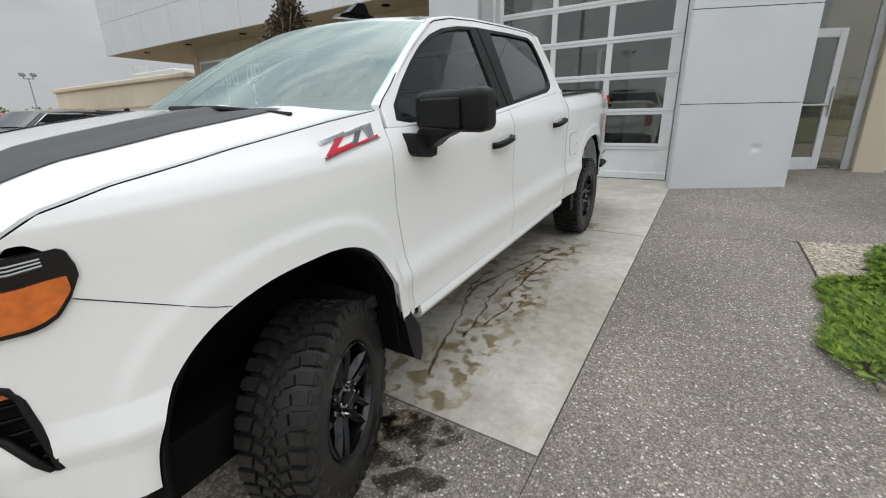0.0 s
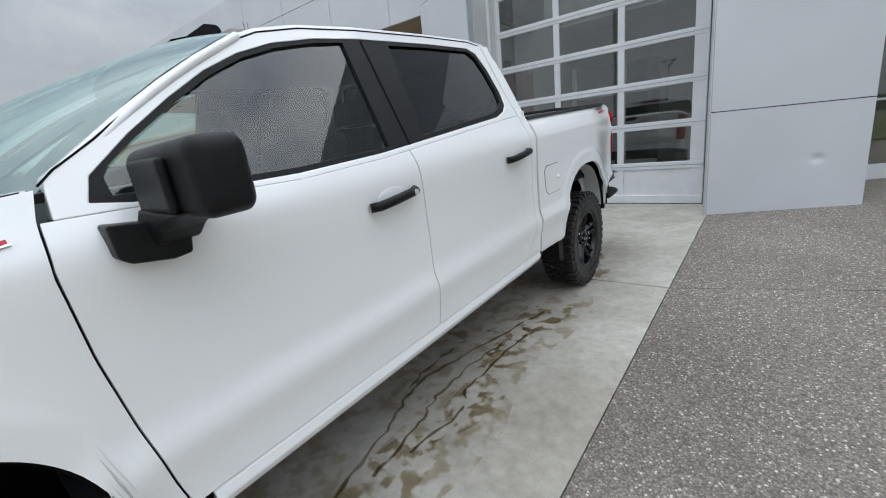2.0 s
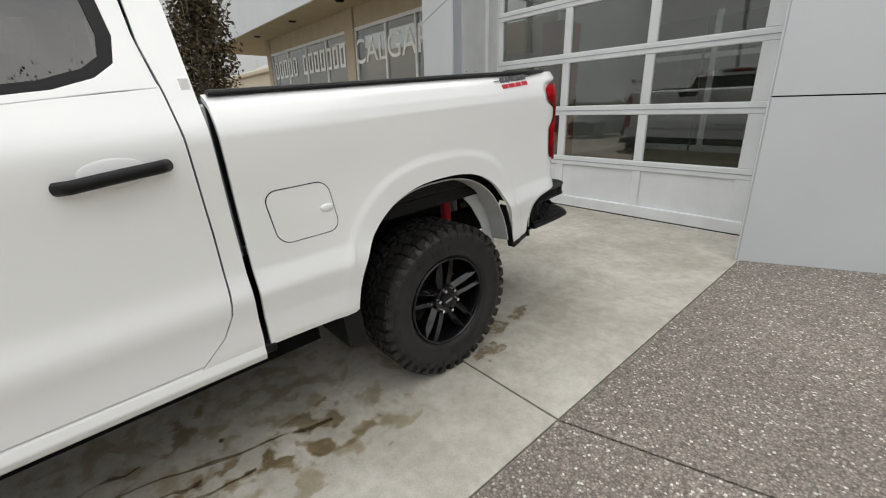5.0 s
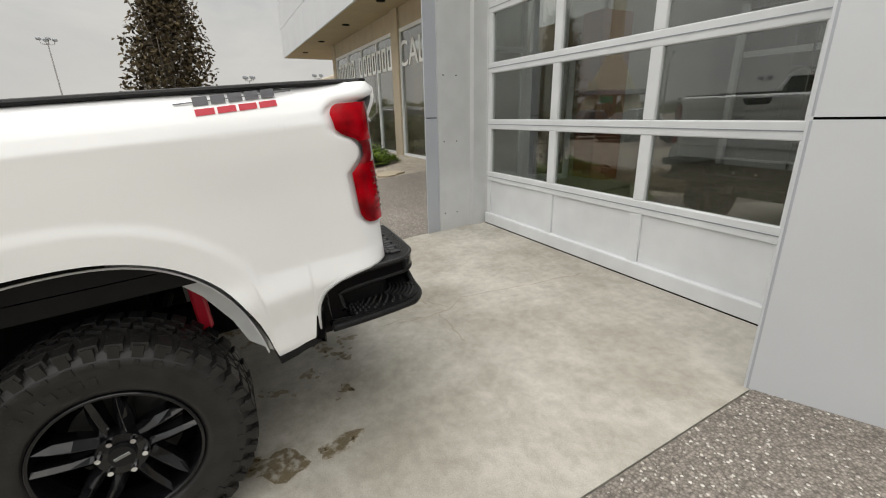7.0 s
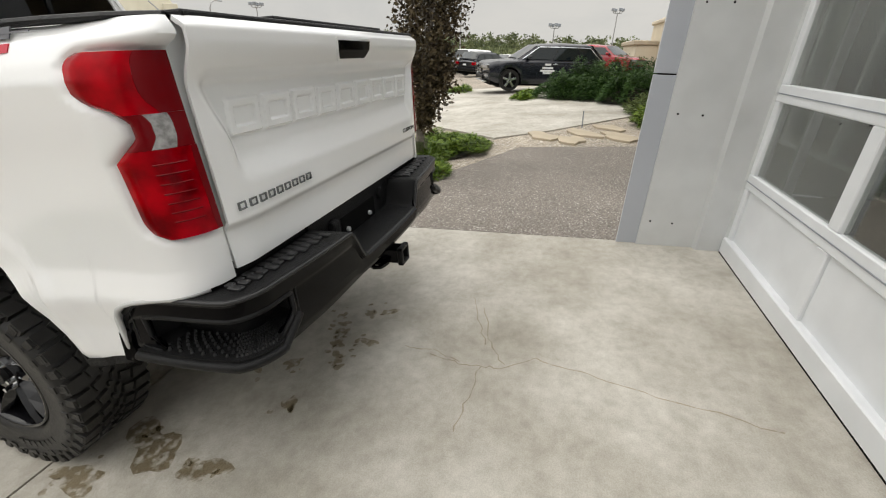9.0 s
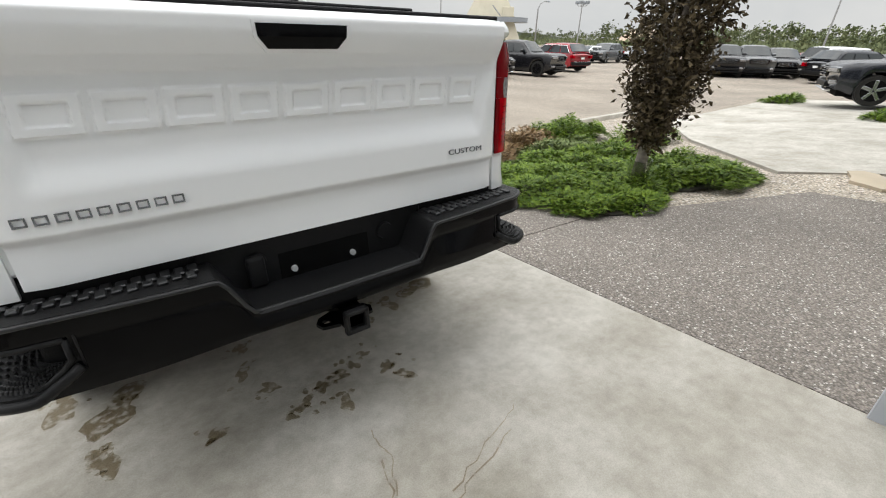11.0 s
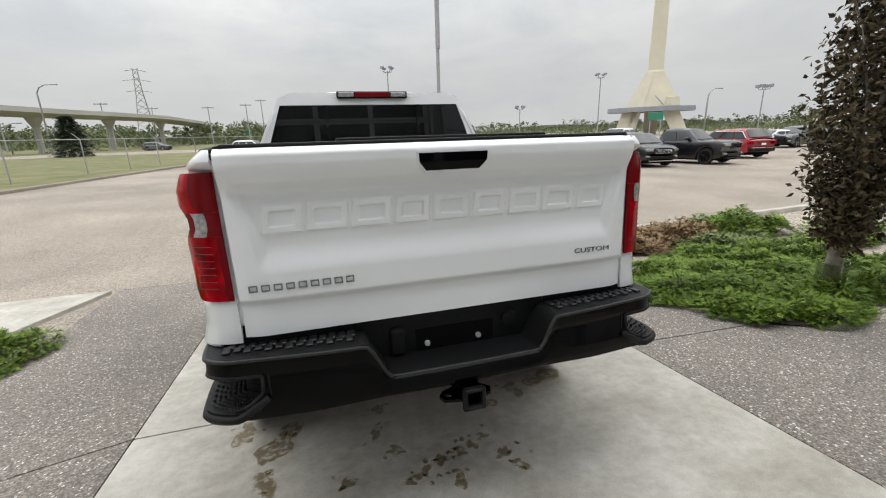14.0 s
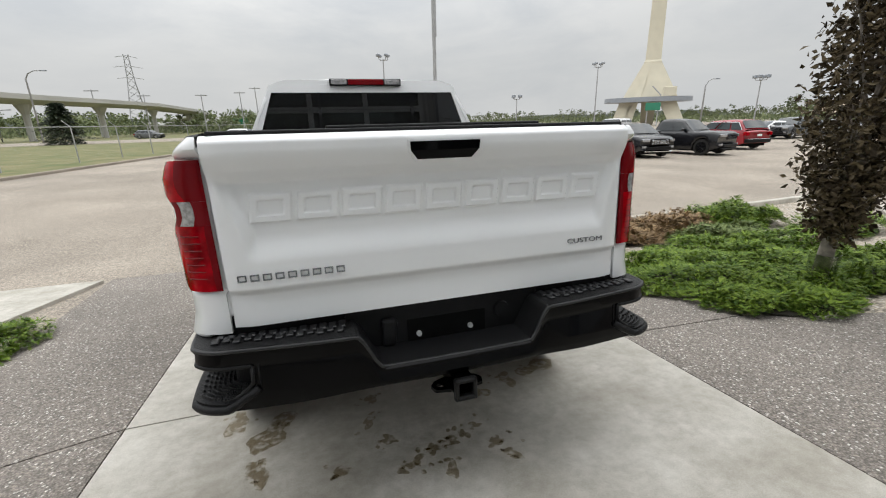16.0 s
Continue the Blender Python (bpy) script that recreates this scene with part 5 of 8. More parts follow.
def rounded(cx, cz, w, h, r, n=6):
    pts = []
    for k, (sx, sz) in enumerate(((1, 1), (-1, 1), (-1, -1), (1, -1))):
        for i in range(n + 1):
            a = math.pi / 2 * (k + i / n)
            pts.append((cx + sx * (w - r) + r * math.cos(a), cz + sz * (h - r) + r * math.sin(a)))
    return pts


flap = rounded(3.075, 1.058, 0.118, 0.098, 0.045)
big_flap = rounded(3.075, 1.058, 0.1215, 0.1015, 0.048)
v, f = plate(big_flap, [], lambda y, z, h: (skin_x(y, z) - 0.002 + h, y - (z - 1.058) * 0.12, z + (y - 3.075) * 0.0), 0.003)
fix_normals(link("fuel_flap_gap", v, f, M_DARK, truck))
v, f = plate(flap, [], lambda y, z, h: (skin_x(y, z) - 0.002 + h, y - (z - 1.058) * 0.12, z), 0.005)
fl = fix_normals(link("fuel_flap", v, f, M_PAINT, truck, "white fuel filler flap"))
cup = bmesh.new()
bmesh.ops.create_uvsphere(cup, u_segments=14, v_segments=8, radius=1)
bmesh.ops.transform(cup, matrix=Matrix.Translation((skin_x(3.17, 1.058) + 0.004, 3.165, 1.056)) @ Matrix.Diagonal((0.008, 0.028, 0.016, 1)), verts=cup.verts)
part("finger_pull", cup, M_PAINT, fl, smooth=True)


def side_badge(name, s, shapes, label):
    root = new(name)
    root.parent = truck
    root["label"] = label
    for nm, pts, mat, lift in shapes:
        if nm == "wedge":
            cy, cz = sum(p[0] for p in pts) / len(pts), sum(p[1] for p in pts) / len(pts)
            rim_pts = [(cy + (y - cy) * 1.10 + math.copysign(0.0035, y - cy), cz + (z - cz) * 1.10 + math.copysign(0.0028, z - cz)) for y, z in pts]
            v, f = plate(rim_pts, [], lambda y, z, h: (s * (skin_x(y, z) - 0.001 + h), y, z), lift - 0.0025)
            fix_normals(link("wedge_edge", v, f, M_CHROME, root))
        v, f = plate(pts, [], lambda y, z, h: (s * (skin_x(y, z) - 0.001 + h * 1.0), y, z), lift)
        fix_normals(link(nm, v, f, mat, root))


for s in (1, -1):
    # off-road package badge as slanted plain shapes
    shp = [("underline", [(0.075, 1.388), (0.375, 1.428), (0.375, 1.436), (0.095, 1.398)], M_RED, 0.006),
           ("underline_edge", [(0.070, 1.383), (0.380, 1.424), (0.380, 1.428), (0.072, 1.387)], M_CHROME, 0.008),
           ("wedge", [(0.09, 1.436), (0.205, 1.452), (0.20, 1.461), (0.085, 1.447)], M_CHROME, 0.009),
           ("wedge", [(0.115, 1.400), (0.205, 1.452), (0.165, 1.448), (0.080, 1.397)], M_RED, 0.008),
           ("wedge", [(0.115, 1.400), (0.225, 1.414), (0.222, 1.424), (0.13, 1.412)], M_RED, 0.0085),
           ("wedge", [(0.21, 1.450), (0.30, 1.462), (0.297, 1.471), (0.208, 1.460)], M_CHROME, 0.009),
           ("wedge", [(0.245, 1.417), (0.30, 1.463), (0.27, 1.458), (0.215, 1.414)], M_GREY_DECAL, 0.008),
           ("wedge", [(0.32, 1.430), (0.345, 1.433), (0.36, 1.476), (0.31, 1.470)], M_CHROME, 0.009)]
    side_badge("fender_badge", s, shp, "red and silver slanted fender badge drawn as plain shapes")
    bars = [("stripe", [(4.165, 1.452), (4.50, 1.4685), (4.50, 1.472), (4.165, 1.4555)], M_GREY_DECAL, 0.003)]
    for k in range(5):
        a = 4.215 + 0.048 * k
        bars.append(("upper_bar", [(a, 1.445 + 0.0022 * k), (a + 0.040, 1.447 + 0.0022 * k), (a + 0.040, 1.472 + 0.0022 * k), (a, 1.470 + 0.0022 * k)], M_GREY_DECAL, 0.0036))
    for k in range(4):
        a = 4.215 + 0.060 * k
        bars.append(("lower_bar", [(a, 1.417 + 0.0026 * k), (a + 0.052, 1.4195 + 0.0026 * k), (a + 0.052, 1.438 + 0.0026 * k), (a, 1.436 + 0.0026 * k)], M_RED, 0.0036))
    side_badge("bed_decal", s, bars, "grey and red bed-side decal drawn as plain bars")

# underbody, arch liners, flaps
part("underbody", box((-0.80, -0.6, 0.42), (0.80, 3.10, 0.62)), M_DARK, truck)
for s in (1, -1):
    part("frame_rail", box((min(s * 0.38, s * 0.47), 3.1, 0.50), (max(s * 0.38, s * 0.47), 4.64, 0.66), 0.01), M_DARK, truck)
b = bmesh.new()
bmesh.ops.create_cone(b, cap_ends=True, segments=28, radius1=0.33, radius2=0.33, depth=0.20)
bmesh.ops.transform(b, matrix=Matrix.Translation((0, 4.25, 0.62)), verts=b.verts)
part("spare_wheel", b, M_RUBBER, truck, "spare wheel slung under the bed")
for s in (1, -1):
    for c, af, ar, h, e in ARCHES:
        def liner(u, w):
            ang = lerp(0.02, math.pi - 0.02 if c < 1 else 1.75, u)
            ca, sa = math.cos(ang), math.sin(ang)
            y = c - ((af if ca > 0 else ar) - 0.004) * math.copysign(abs(ca) ** (2 / e), ca)
            z = 0.41 + (h - 0.012) * abs(sa) ** (2 / e)
            return (s * lerp(0.945, 0.52, w), y, z)
        v, f = grid(liner, 40, 6)
        solid(link("arch_liner", v, f, M_DARK, truck, smooth=True), 0.01)
        part("arch_back", box((min(s * 0.50, s * 0.54), c - 0.60, 0.40), (max(s * 0.50, s * 0.54), c + (0.56 if c < 1 else 0.12), 1.10)), M_DARK, truck)
    # bare metal inner panel at the top of the rear opening
    c, af, ar, h, e = ARCHES[1]

    def inner(u, w):
        ang = lerp(0.75, 2.92, u)
        ca, sa = math.cos(ang), math.sin(ang)
        return (s * lerp(0.935, 0.79 - 0.05 * math.sin(5 * ang), w), c - (af - 0.02) * math.copysign(abs(ca) ** (2 / e), ca), 0.41 + (h - 0.026) * abs(sa) ** (2 / e) - 0.015 * w)
    v, f = grid(inner, 30, 5)
    solid(link("inner_arch", v, f, M_PRIMER, truck, "grey primed inner arch panel", smooth=True), 0.006)
    rim_top = []
    for k in range(25):
        ang = lerp(0.42, 3.02, k / 24)
        ca, sa = math.cos(ang), math.sin(ang)
        rim_top.append((c - (af - 0.012) * math.copysign(abs(ca) ** (2 / e), ca), 0.41 + (h - 0.012) * abs(sa) ** (2 / e)))
    low_edge = [(4.185, 0.60), (4.15, 0.70), (4.08, 0.82), (3.99, 0.92), (3.93, 0.985), (3.80, 0.975), (3.60, 0.95), (3.42, 0.90), (3.33, 0.85)]
    v, f = plate(rim_top + low_edge, [], lambda y, z, hh: (s * (0.80 + hh), y, z), 0.006)
    fix_normals(link("wheelhouse_panel", v, f, M_PRIMER, truck, "grey primed inner wheelhouse panel"))
    part("wiring_clip", box((min(s * 0.72, s * 0.76), c + 0.04, 0.955), (max(s * 0.72, s * 0.76), c + 0.10, 1.0), 0.006), M_BRAKE, truck)
    part("mount_tab", box((min(s * 0.70, s * 0.74), c + 0.14, 0.985), (max(s * 0.70, s * 0.74), c + 0.21, 1.005), 0.004), M_PRIMER, truck)
    v, f = plate([(3.16, 0.60), (3.245, 0.66), (3.255, 0.40), (3.24, 0.385), (3.17, 0.40)], [], lambda y, z, h: (s * (0.66 + h), y - (0.0 if h else 0.0), z), 0.29)
    fix_normals(link("mud_flap", v, f, M_BLACK, truck, "black rear mud flap"))
    v, f = plate([(0.40, 0.64), (0.455, 0.62), (0.52, 0.50), (0.525, 0.36), (0.50, 0.315), (0.455, 0.36), (0.43, 0.45)], [], lambda y, z, h: (s * (0.76 + h), y, z), 0.215)
    ob = fix_normals(link("mud_flap", v, f, M_BLACK, truck, "black front mud flap"))
    part("gap_block", box((min(s * 0.90, s * 0.955), 2.815, 0.545), (max(s * 0.90, s * 0.955), 2.875, 0.585), 0.006), M_BLACK, truck)
b = bmesh.new()
add_cyl(b, 0.05, 0.05, 1.5, Matrix.Translation((0, 3.745, 0.41)) @ pose(0, 0, 0, 0, 90, 0), 12)
part("rear_axle", b, M_DARK, truck)
part("shock_absorber", box((0.60, 4.02, 0.62), (0.65, 4.07, 0.95), 0.01), M_RED, truck, "red shock absorber")

# wheels


def add_block(bm, pts, r0, r1, side=1):
    """A tread block: a quad given as angle and offset across the tyre, raised from r0 to r1 with a slight draft."""
    ca = sum(p[0] for p in pts) / 4
    co = sum(p[1] for p in pts) / 4
    vs = []
    for r, k in ((r0, 1.0), (r1, 0.88)):
        for an, o in pts:
            w, oo = ca + (an - ca) * k, co + (o - co) * k
            vs.append(bm.verts.new((r * math.cos(w), oo * side, r * math.sin(w))))
    for q in ((4, 5, 6, 7), (0, 1, 5, 4), (1, 2, 6, 5), (2, 3, 7, 6), (3, 0, 4, 7)):
        bm.faces.new([vs[i] for i in q])


def wheel(s, yc, steer=0):
    w = new("wheel")
    w.parent = truck
    w["label"] = "black alloy wheel with a chunky all-terrain tyre"
    w.matrix_basis = Matrix.Translation((s * 0.845, yc, 0.408)) @ pose(0, 0, 0, 0, 0, (90 if s < 0 else -90) + steer)
    # local axes: y points out of the wheel
    R0 = 0.392
    prof = [(0.232, -0.105), (0.245, -0.122), (0.30, -0.137), (0.345, -0.135), (0.378, -0.124), (R0, -0.104), (R0 + 0.003, 0.0), (R0, 0.104), (0.378, 0.124), (0.364, 0.1325), (0.360, 0.1365), (0.335, 0.1385), (0.331, 0.1365), (0.30, 0.137), (0.268, 0.131), (0.262, 0.132), (0.245, 0.122), (0.232, 0.105)]
    n = 96
    verts = [(r * math.cos(2 * math.pi * k / n), o, r * math.sin(2 * math.pi * k / n)) for k in range(n) for r, o in prof]
    m = len(prof)
    faces = [(k * m + j, k * m + j + 1, ((k + 1) % n) * m + j + 1, ((k + 1) % n) * m + j) for k in range(n) for j in range(m - 1)]
    tyre = fix_normals(link("tyre", verts, faces, M_RUBBER, w, "black all-terrain tyre", smooth=True))
    lugs = bmesh.new()
    N, R1 = 40, 0.407
    st = 2 * math.pi / N
    for k in range(N):
        for side in (1, -1):
            a = k * st + (0 if side > 0 else st * 0.5)
            odd = k % 2
            # shoulder block wrapping over the edge, an inner block set at a slant, and half of the zig-zag crown
            add_block(lugs, [(a + st * 0.08, 0.070), (a + st * 0.82, 0.060), (a + st * 0.90, 0.122 + 0.010 * odd), (a + st * 0.12, 0.126 + 0.006 * odd)], R0 - 0.008, R1, side)
            add_block(lugs, [(a + st * 0.18, 0.108), (a + st * 0.80, 0.108), (a + st * 0.74, 0.134), (a + st * 0.22, 0.134)], 0.362 - 0.008 * odd, R1 - 0.006, side)
            add_block(lugs, [(a - st * 0.20, 0.026), (a + st * 0.36, 0.020), (a + st * 0.66, 0.056), (a + st * 0.06, 0.066)], R0 - 0.004, R1, side)
            add_block(lugs, [(a + st * 0.52, 0.002), (a + st * 0.98, -0.004), (a + st * 0.78, 0.020), (a + st * 0.44, 0.019)], R0 - 0.004, R1, side)
            # raised marks round the upper sidewall, long and short in turn
            lo, wd = (0.333, 0.30) if odd else (0.345, 0.16)
            add_block(lugs, [(a + st * (0.5 - wd), 0.128), (a + st * (0.5 + wd), 0.128), (a + st * (0.5 + wd * 0.8), 0.1415), (a + st * (0.5 - wd * 0.8), 0.1415)], lo, 0.358, side)
    tagged(part("tread", lugs, M_RUBBER, tyre), kind="stuff")
    # worn raised characters on the sidewall, as plain bars
    marks = bmesh.new()
    for k0 in (0.9, 4.05):
        for k in range(7):
            a = k0 + 0.115 * k
            add_block(marks, [(a, 0.130), (a + 0.075, 0.130), (a + 0.075, 0.1388), (a, 0.1388)], 0.288, 0.313)
    tagged(part("sidewall_bar", marks, M_RUBBER, tyre), kind="stuff")
    rp = [(0.238, 0.116), (0.234, 0.124), (0.228, 0.125), (0.223, 0.117), (0.217, 0.085), (0.209, 0.03), (0.205, -0.09), (0.236, -0.10)]
    ring_v = [(r * math.cos(2 * math.pi * k / n), o, r * math.sin(2 * math.pi * k / n)) for k in range(n) for r, o in rp]
    q = len(rp)
    rf = [(k * q + j, k * q + (j + 1) % q, ((k + 1) % n) * q + (j + 1) % q, ((k + 1) % n) * q + j) for k in range(n) for j in range(q)]
    rim = fix_normals(link("rim", ring_v, rf, M_GLOSS, w, "gloss black alloy rim", smooth=True))
    bk = bmesh.new()
    add_cyl(bk, 0.165, 0.165, 0.02, Matrix.Translation((0, -0.02, 0)) @ pose(0, 0, 0, 90, 0, 0), 40)
    part("brake_disc", bk, M_BRAKE, w, "dull steel brake disc")
    bk = bmesh.new()
    add_cyl(bk, 0.212, 0.212, 0.01, Matrix.Translation((0, -0.075, 0)) @ pose(0, 0, 0, 90, 0, 0), 40)
    part("dust_shield", bk, M_DARK, w)
    for k in range(5):
        a0 = radians(72 * k + 20)
        ca, sa = math.cos(a0), math.sin(a0)

        def P(r, t, o):
            return (r * ca - t * sa, o, r * sa + t * ca)
        for d in (-1, 1):
            # one leg of a twin spoke: ridge line in the middle, a narrow inner flank and a broad outer facet
            rows = [(0.055, 0.004, 0.026, 0.050, 0.092), (0.085, 0.009, 0.028, 0.052, 0.098), (0.130, 0.015, 0.031, 0.056, 0.109), (0.180, 0.019, 0.035, 0.054, 0.117), (0.222, 0.026, 0.040, 0.047, 0.119)]
            vv, ff = [], []
            for r, ti, tr, to, o in rows:
                vv += [P(r, d * ti, 0.035), P(r, d * ti, o - 0.016), P(r, d * tr, o), P(r, d * to, o - 0.026), P(r, d * to, 0.035)]
            for i in range(len(rows) - 1):
                for j in range(5):
                    ff.append((i * 5 + j, i * 5 + (j + 1) % 5, i * 5 + 5 + (j + 1) % 5, i * 5 + 5 + j))
            ff += [(0, 1, 2, 3, 4), tuple(len(vv) - 5 + j for j in range(5))]
            sp = fix_normals(link("spoke", vv, ff, M_GLOSS, rim))
            bv = sp.modifiers.new("edge", "BEVEL")
            bv.width, bv.segments = 0.002, 2
    hub = bmesh.new()
    add_cyl(hub, 0.086, 0.074, 0.036, Matrix.Translation((0, 0.080, 0)) @ pose(0, 0, 0, -90, 0, 0), 30)
    part("hub", hub, M_GLOSS, rim)
    cap = bmesh.new()
    add_cyl(cap, 0.041, 0.037, 0.018, Matrix.Translation((0, 0.105, 0)) @ pose(0, 0, 0, -90, 0, 0), 28)
    part("centre_cap", cap, M_BLACK, rim)
    part("emblem", box((-0.024, 0.1135, -0.006), (0.024, 0.1155, 0.006), 0.001, pose(0, 0, 0, 0, 12, 0)), M_BADGE, rim, "small silver bar emblem")
    for k in range(6):
        a0 = radians(60 * k + 14)
        nut = bmesh.new()
        add_cyl(nut, 0.0115, 0.0085, 0.026, Matrix.Translation((0.062 * math.cos(a0), 0.106, 0.062 * math.sin(a0))) @ pose(0, 0, 0, -90, 0, 0), 8)
        part("wheel_nut", nut, M_CHROME, rim)
    return w


for s in (1, -1):
    for yc in (0.0, 3.745):
        wheel(s, yc, 22 if yc < 1 else 0)

# ---- stains and cracks on the slab ----


def film_material(name, tint, scale, lo, hi, gloss=0.03):
    """A thin film of water or dirt whose edge is broken up by noise."""
    m = bpy.data.materials.new(name)
    m.use_nodes = True
    n, l = m.node_tree.nodes, m.node_tree.links
    n.clear()
    out = n.new("ShaderNodeOutputMaterial")
    tc, t = n.new("ShaderNodeTexCoord"), n.new("ShaderNodeTexNoise")
    t.inputs["Scale"].default_value, t.inputs["Detail"].default_value = scale, 7
    r = n.new("ShaderNodeMapRange")
    r.inputs["From Min"].default_value, r.inputs["From Max"].default_value = lo, hi
    a, b = n.new("ShaderNodeBsdfTransparent"), n.new("ShaderNodeBsdfTransparent")
    b.inputs["Color"].default_value = (*tint, 1)
    g = n.new("ShaderNodeBsdfGlossy")
    g.inputs["Roughness"].default_value = 0.35
    m1, m2 = n.new("ShaderNodeMixShader"), n.new("ShaderNodeMixShader")
    m1.inputs["Fac"].default_value = gloss
    l.new(tc.outputs["Object"], t.inputs["Vector"])
    l.new(t.outputs["Fac"], r.inputs["Value"])
    l.new(b.outputs["BSDF"], m1.inputs[1])
    l.new(g.outputs["BSDF"], m1.inputs[2])
    l.new(r.outputs["Result"], m2.inputs["Fac"])
    l.new(a.outputs["BSDF"], m2.inputs[1])
    l.new(m1.outputs["Shader"], m2.inputs[2])
    l.new(m2.outputs["Shader"], out.inputs["Surface"])
    return m


M_WET = film_material("wet_patch", (0.85, 0.815, 0.745), 9.0, 0.49, 0.57)
M_SPOT = film_material("damp_spot", (0.66, 0.615, 0.535), 24.0, 0.38, 0.52, 0.02)
M_TRACK = film_material("water_track", (0.66, 0.62, 0.55), 9.0, 0.30, 0.42, 0.05)
rng = random.Random(7)


def blob(cx, cy, rx, ry, turn=0.0, wob=0.25, n=22):
    ph = [rng.uniform(0, 6.28) for _ in range(4)]
    pts = []
    for k in range(n):
        a = 2 * math.pi * k / n
        r = 1 + wob * (math.sin(2 * a + ph[0]) * 0.5 + math.sin(3 * a + ph[1]) * 0.4 + math.sin(5 * a + ph[2]) * 0.3)
        x, y = rx * r * math.cos(a), ry * r * math.sin(a)
        pts.append((cx + x * math.cos(turn) - y * math.sin(turn), cy + x * math.sin(turn) + y * math.cos(turn)))
    return pts


def flat_sheet(name, loops, z, mat, label, category):
    verts, faces = [], []
    for loop in loops:
        n = len(verts)
        verts += [(x, y, z) for x, y in loop]
        faces.append(tuple(range(n, n + len(loop))))
    return tagged(link(name, verts, faces, mat, matrix=APRON), label, category, kind="stuff")


def ribbon(pts, w, jitter=0.0, steps=6):
    """A wandering strip along points in the plane, as small quads."""
    line = []
    for (ax, ay), (bx, by) in zip(pts, pts[1:]):
        for k in range(steps):
            t = k / steps
            line.append((lerp(ax, bx, t) + rng.uniform(-jitter, jitter), lerp(ay, by, t) + rng.uniform(-jitter, jitter)))
    line.append(pts[-1])
    quads = []
    widths = [w * rng.uniform(0.5, 1.4) for _ in line]
    for i in range(len(line) - 1):
        (ax, ay), (bx, by) = line[i], line[i + 1]
        d = math.hypot(bx - ax, by - ay) or 1
        nx, ny = -(by - ay) / d, (bx - ax) / d
        quads.append([(ax - nx * widths[i], ay - ny * widths[i]), (bx - nx * widths[i + 1], by - ny * widths[i + 1]), (bx + nx * widths[i + 1], by + ny * widths[i + 1]), (ax + nx * widths[i], ay + ny * widths[i])])
    return quads


spots = []
for cx, cy, r in ((0.84, 4.13, 0.15), (0.88, 4.42, 0.09), (1.03, 3.98, 0.10), (0.30, 4.0, 0.055), (0.34, 4.22, 0.05), (0.26, 4.40, 0.05), (0.17, 4.60, 0.05), (0.06, 4.54, 0.055), (-0.03, 4.52, 0.05), (-0.11, 4.49, 0.04), (0.02, 4.71, 0.05), (-0.24, 4.60, 0.05), (-0.28, 4.70, 0.05), (-0.19, 4.44, 0.035), (0.51, 4.55, 0.05), (-0.33, 4.15, 0.07), (-0.54, 4.08, 0.08), (-0.79, 4.0, 0.13), (0.24, 4.64, 0.03)):
    spots.append(blob(cx, cy, r, r * 0.6, rng.uniform(0, 3), 0.5))
    for _ in range(3):
        spots.append(blob(cx + rng.uniform(-0.10, 0.10), cy + rng.uniform(-0.08, 0.08), rng.uniform(0.008, 0.022), rng.uniform(0.008, 0.016), rng.uniform(0, 3)))
flat_sheet("damp_spots", spots, 0.0012, M_SPOT, "dark damp drip marks on pale concrete", "stain")
wet = [blob(0.55, 2.85, 0.42, 0.55, 0.1, 0.35), blob(0.86, 3.05, 0.16, 0.42, 0.0, 0.4), blob(0.92, 2.2, 0.10, 0.55, 0.05, 0.4), blob(0.88, 1.35, 0.14, 0.75, 0.1, 0.4), blob(0.55, 3.6, 0.3, 0.22, 0, 0.3), blob(0.5, 0.9, 0.3, 0.4, 0, 0.3), blob(0.3, 2.0, 0.3, 0.8, 0, 0.3), blob(0.98, 2.5, 0.2, 0.9, 0, 0.4), blob(1.0, 1.2, 0.22, 0.8, 0, 0.4), blob(0.8, 0.55, 0.3, 0.3, 0, 0.4)]
flat_sheet("wet_patches", wet, 0.0008, M_WET, "brownish wet patches where water dripped from the truck", "stain")
tracks = ribbon([(0.86, 3.05), (0.70, 2.45), (0.56, 1.95), (0.57, 1.75), (0.68, 1.45), (0.74, 1.1), (0.86, 0.75)], 0.010, 0.015) + ribbon([(0.80, 2.5), (0.75, 2.15), (0.74, 1.82), (0.80, 1.6), (0.84, 1.2)], 0.009, 0.015) + ribbon([(0.90, 2.7), (0.88, 2.35), (0.86, 2.0), (0.95, 1.75), (0.90, 1.4)], 0.009, 0.015) + ribbon([(0.52, 2.3), (0.50, 2.0), (0.54, 1.8)], 0.008, 0.015)
flat_sheet("water_tracks", tracks, 0.0018, M_TRACK, "dark trickles of water along the slab", "stain")
M_CRACK = film_material("hairline_crack", (0.72, 0.67, 0.60), 30.0, 0.32, 0.44, 0.0)
cracks = ribbon([(0.03, 5.05), (0.09, 5.26), (0.07, 5.43), (-0.03, 5.58), (0.03, 5.83), (0.10, 6.11), (0.20, 6.54)], 0.003, 0.012) + ribbon([(0.09, 5.32), (0.28, 5.32), (0.49, 5.30)], 0.0028, 0.012) + ribbon([(0.05, 5.43), (-0.14, 5.33), (-0.44, 5.25)], 0.0028, 0.012) + ribbon([(0.01, 4.92), (0.01, 5.07), (0.07, 5.22)], 0.0025, 0.01) + ribbon([(-0.55, 5.16), (-0.36, 5.22), (-0.09, 5.32)], 0.0025, 0.01)
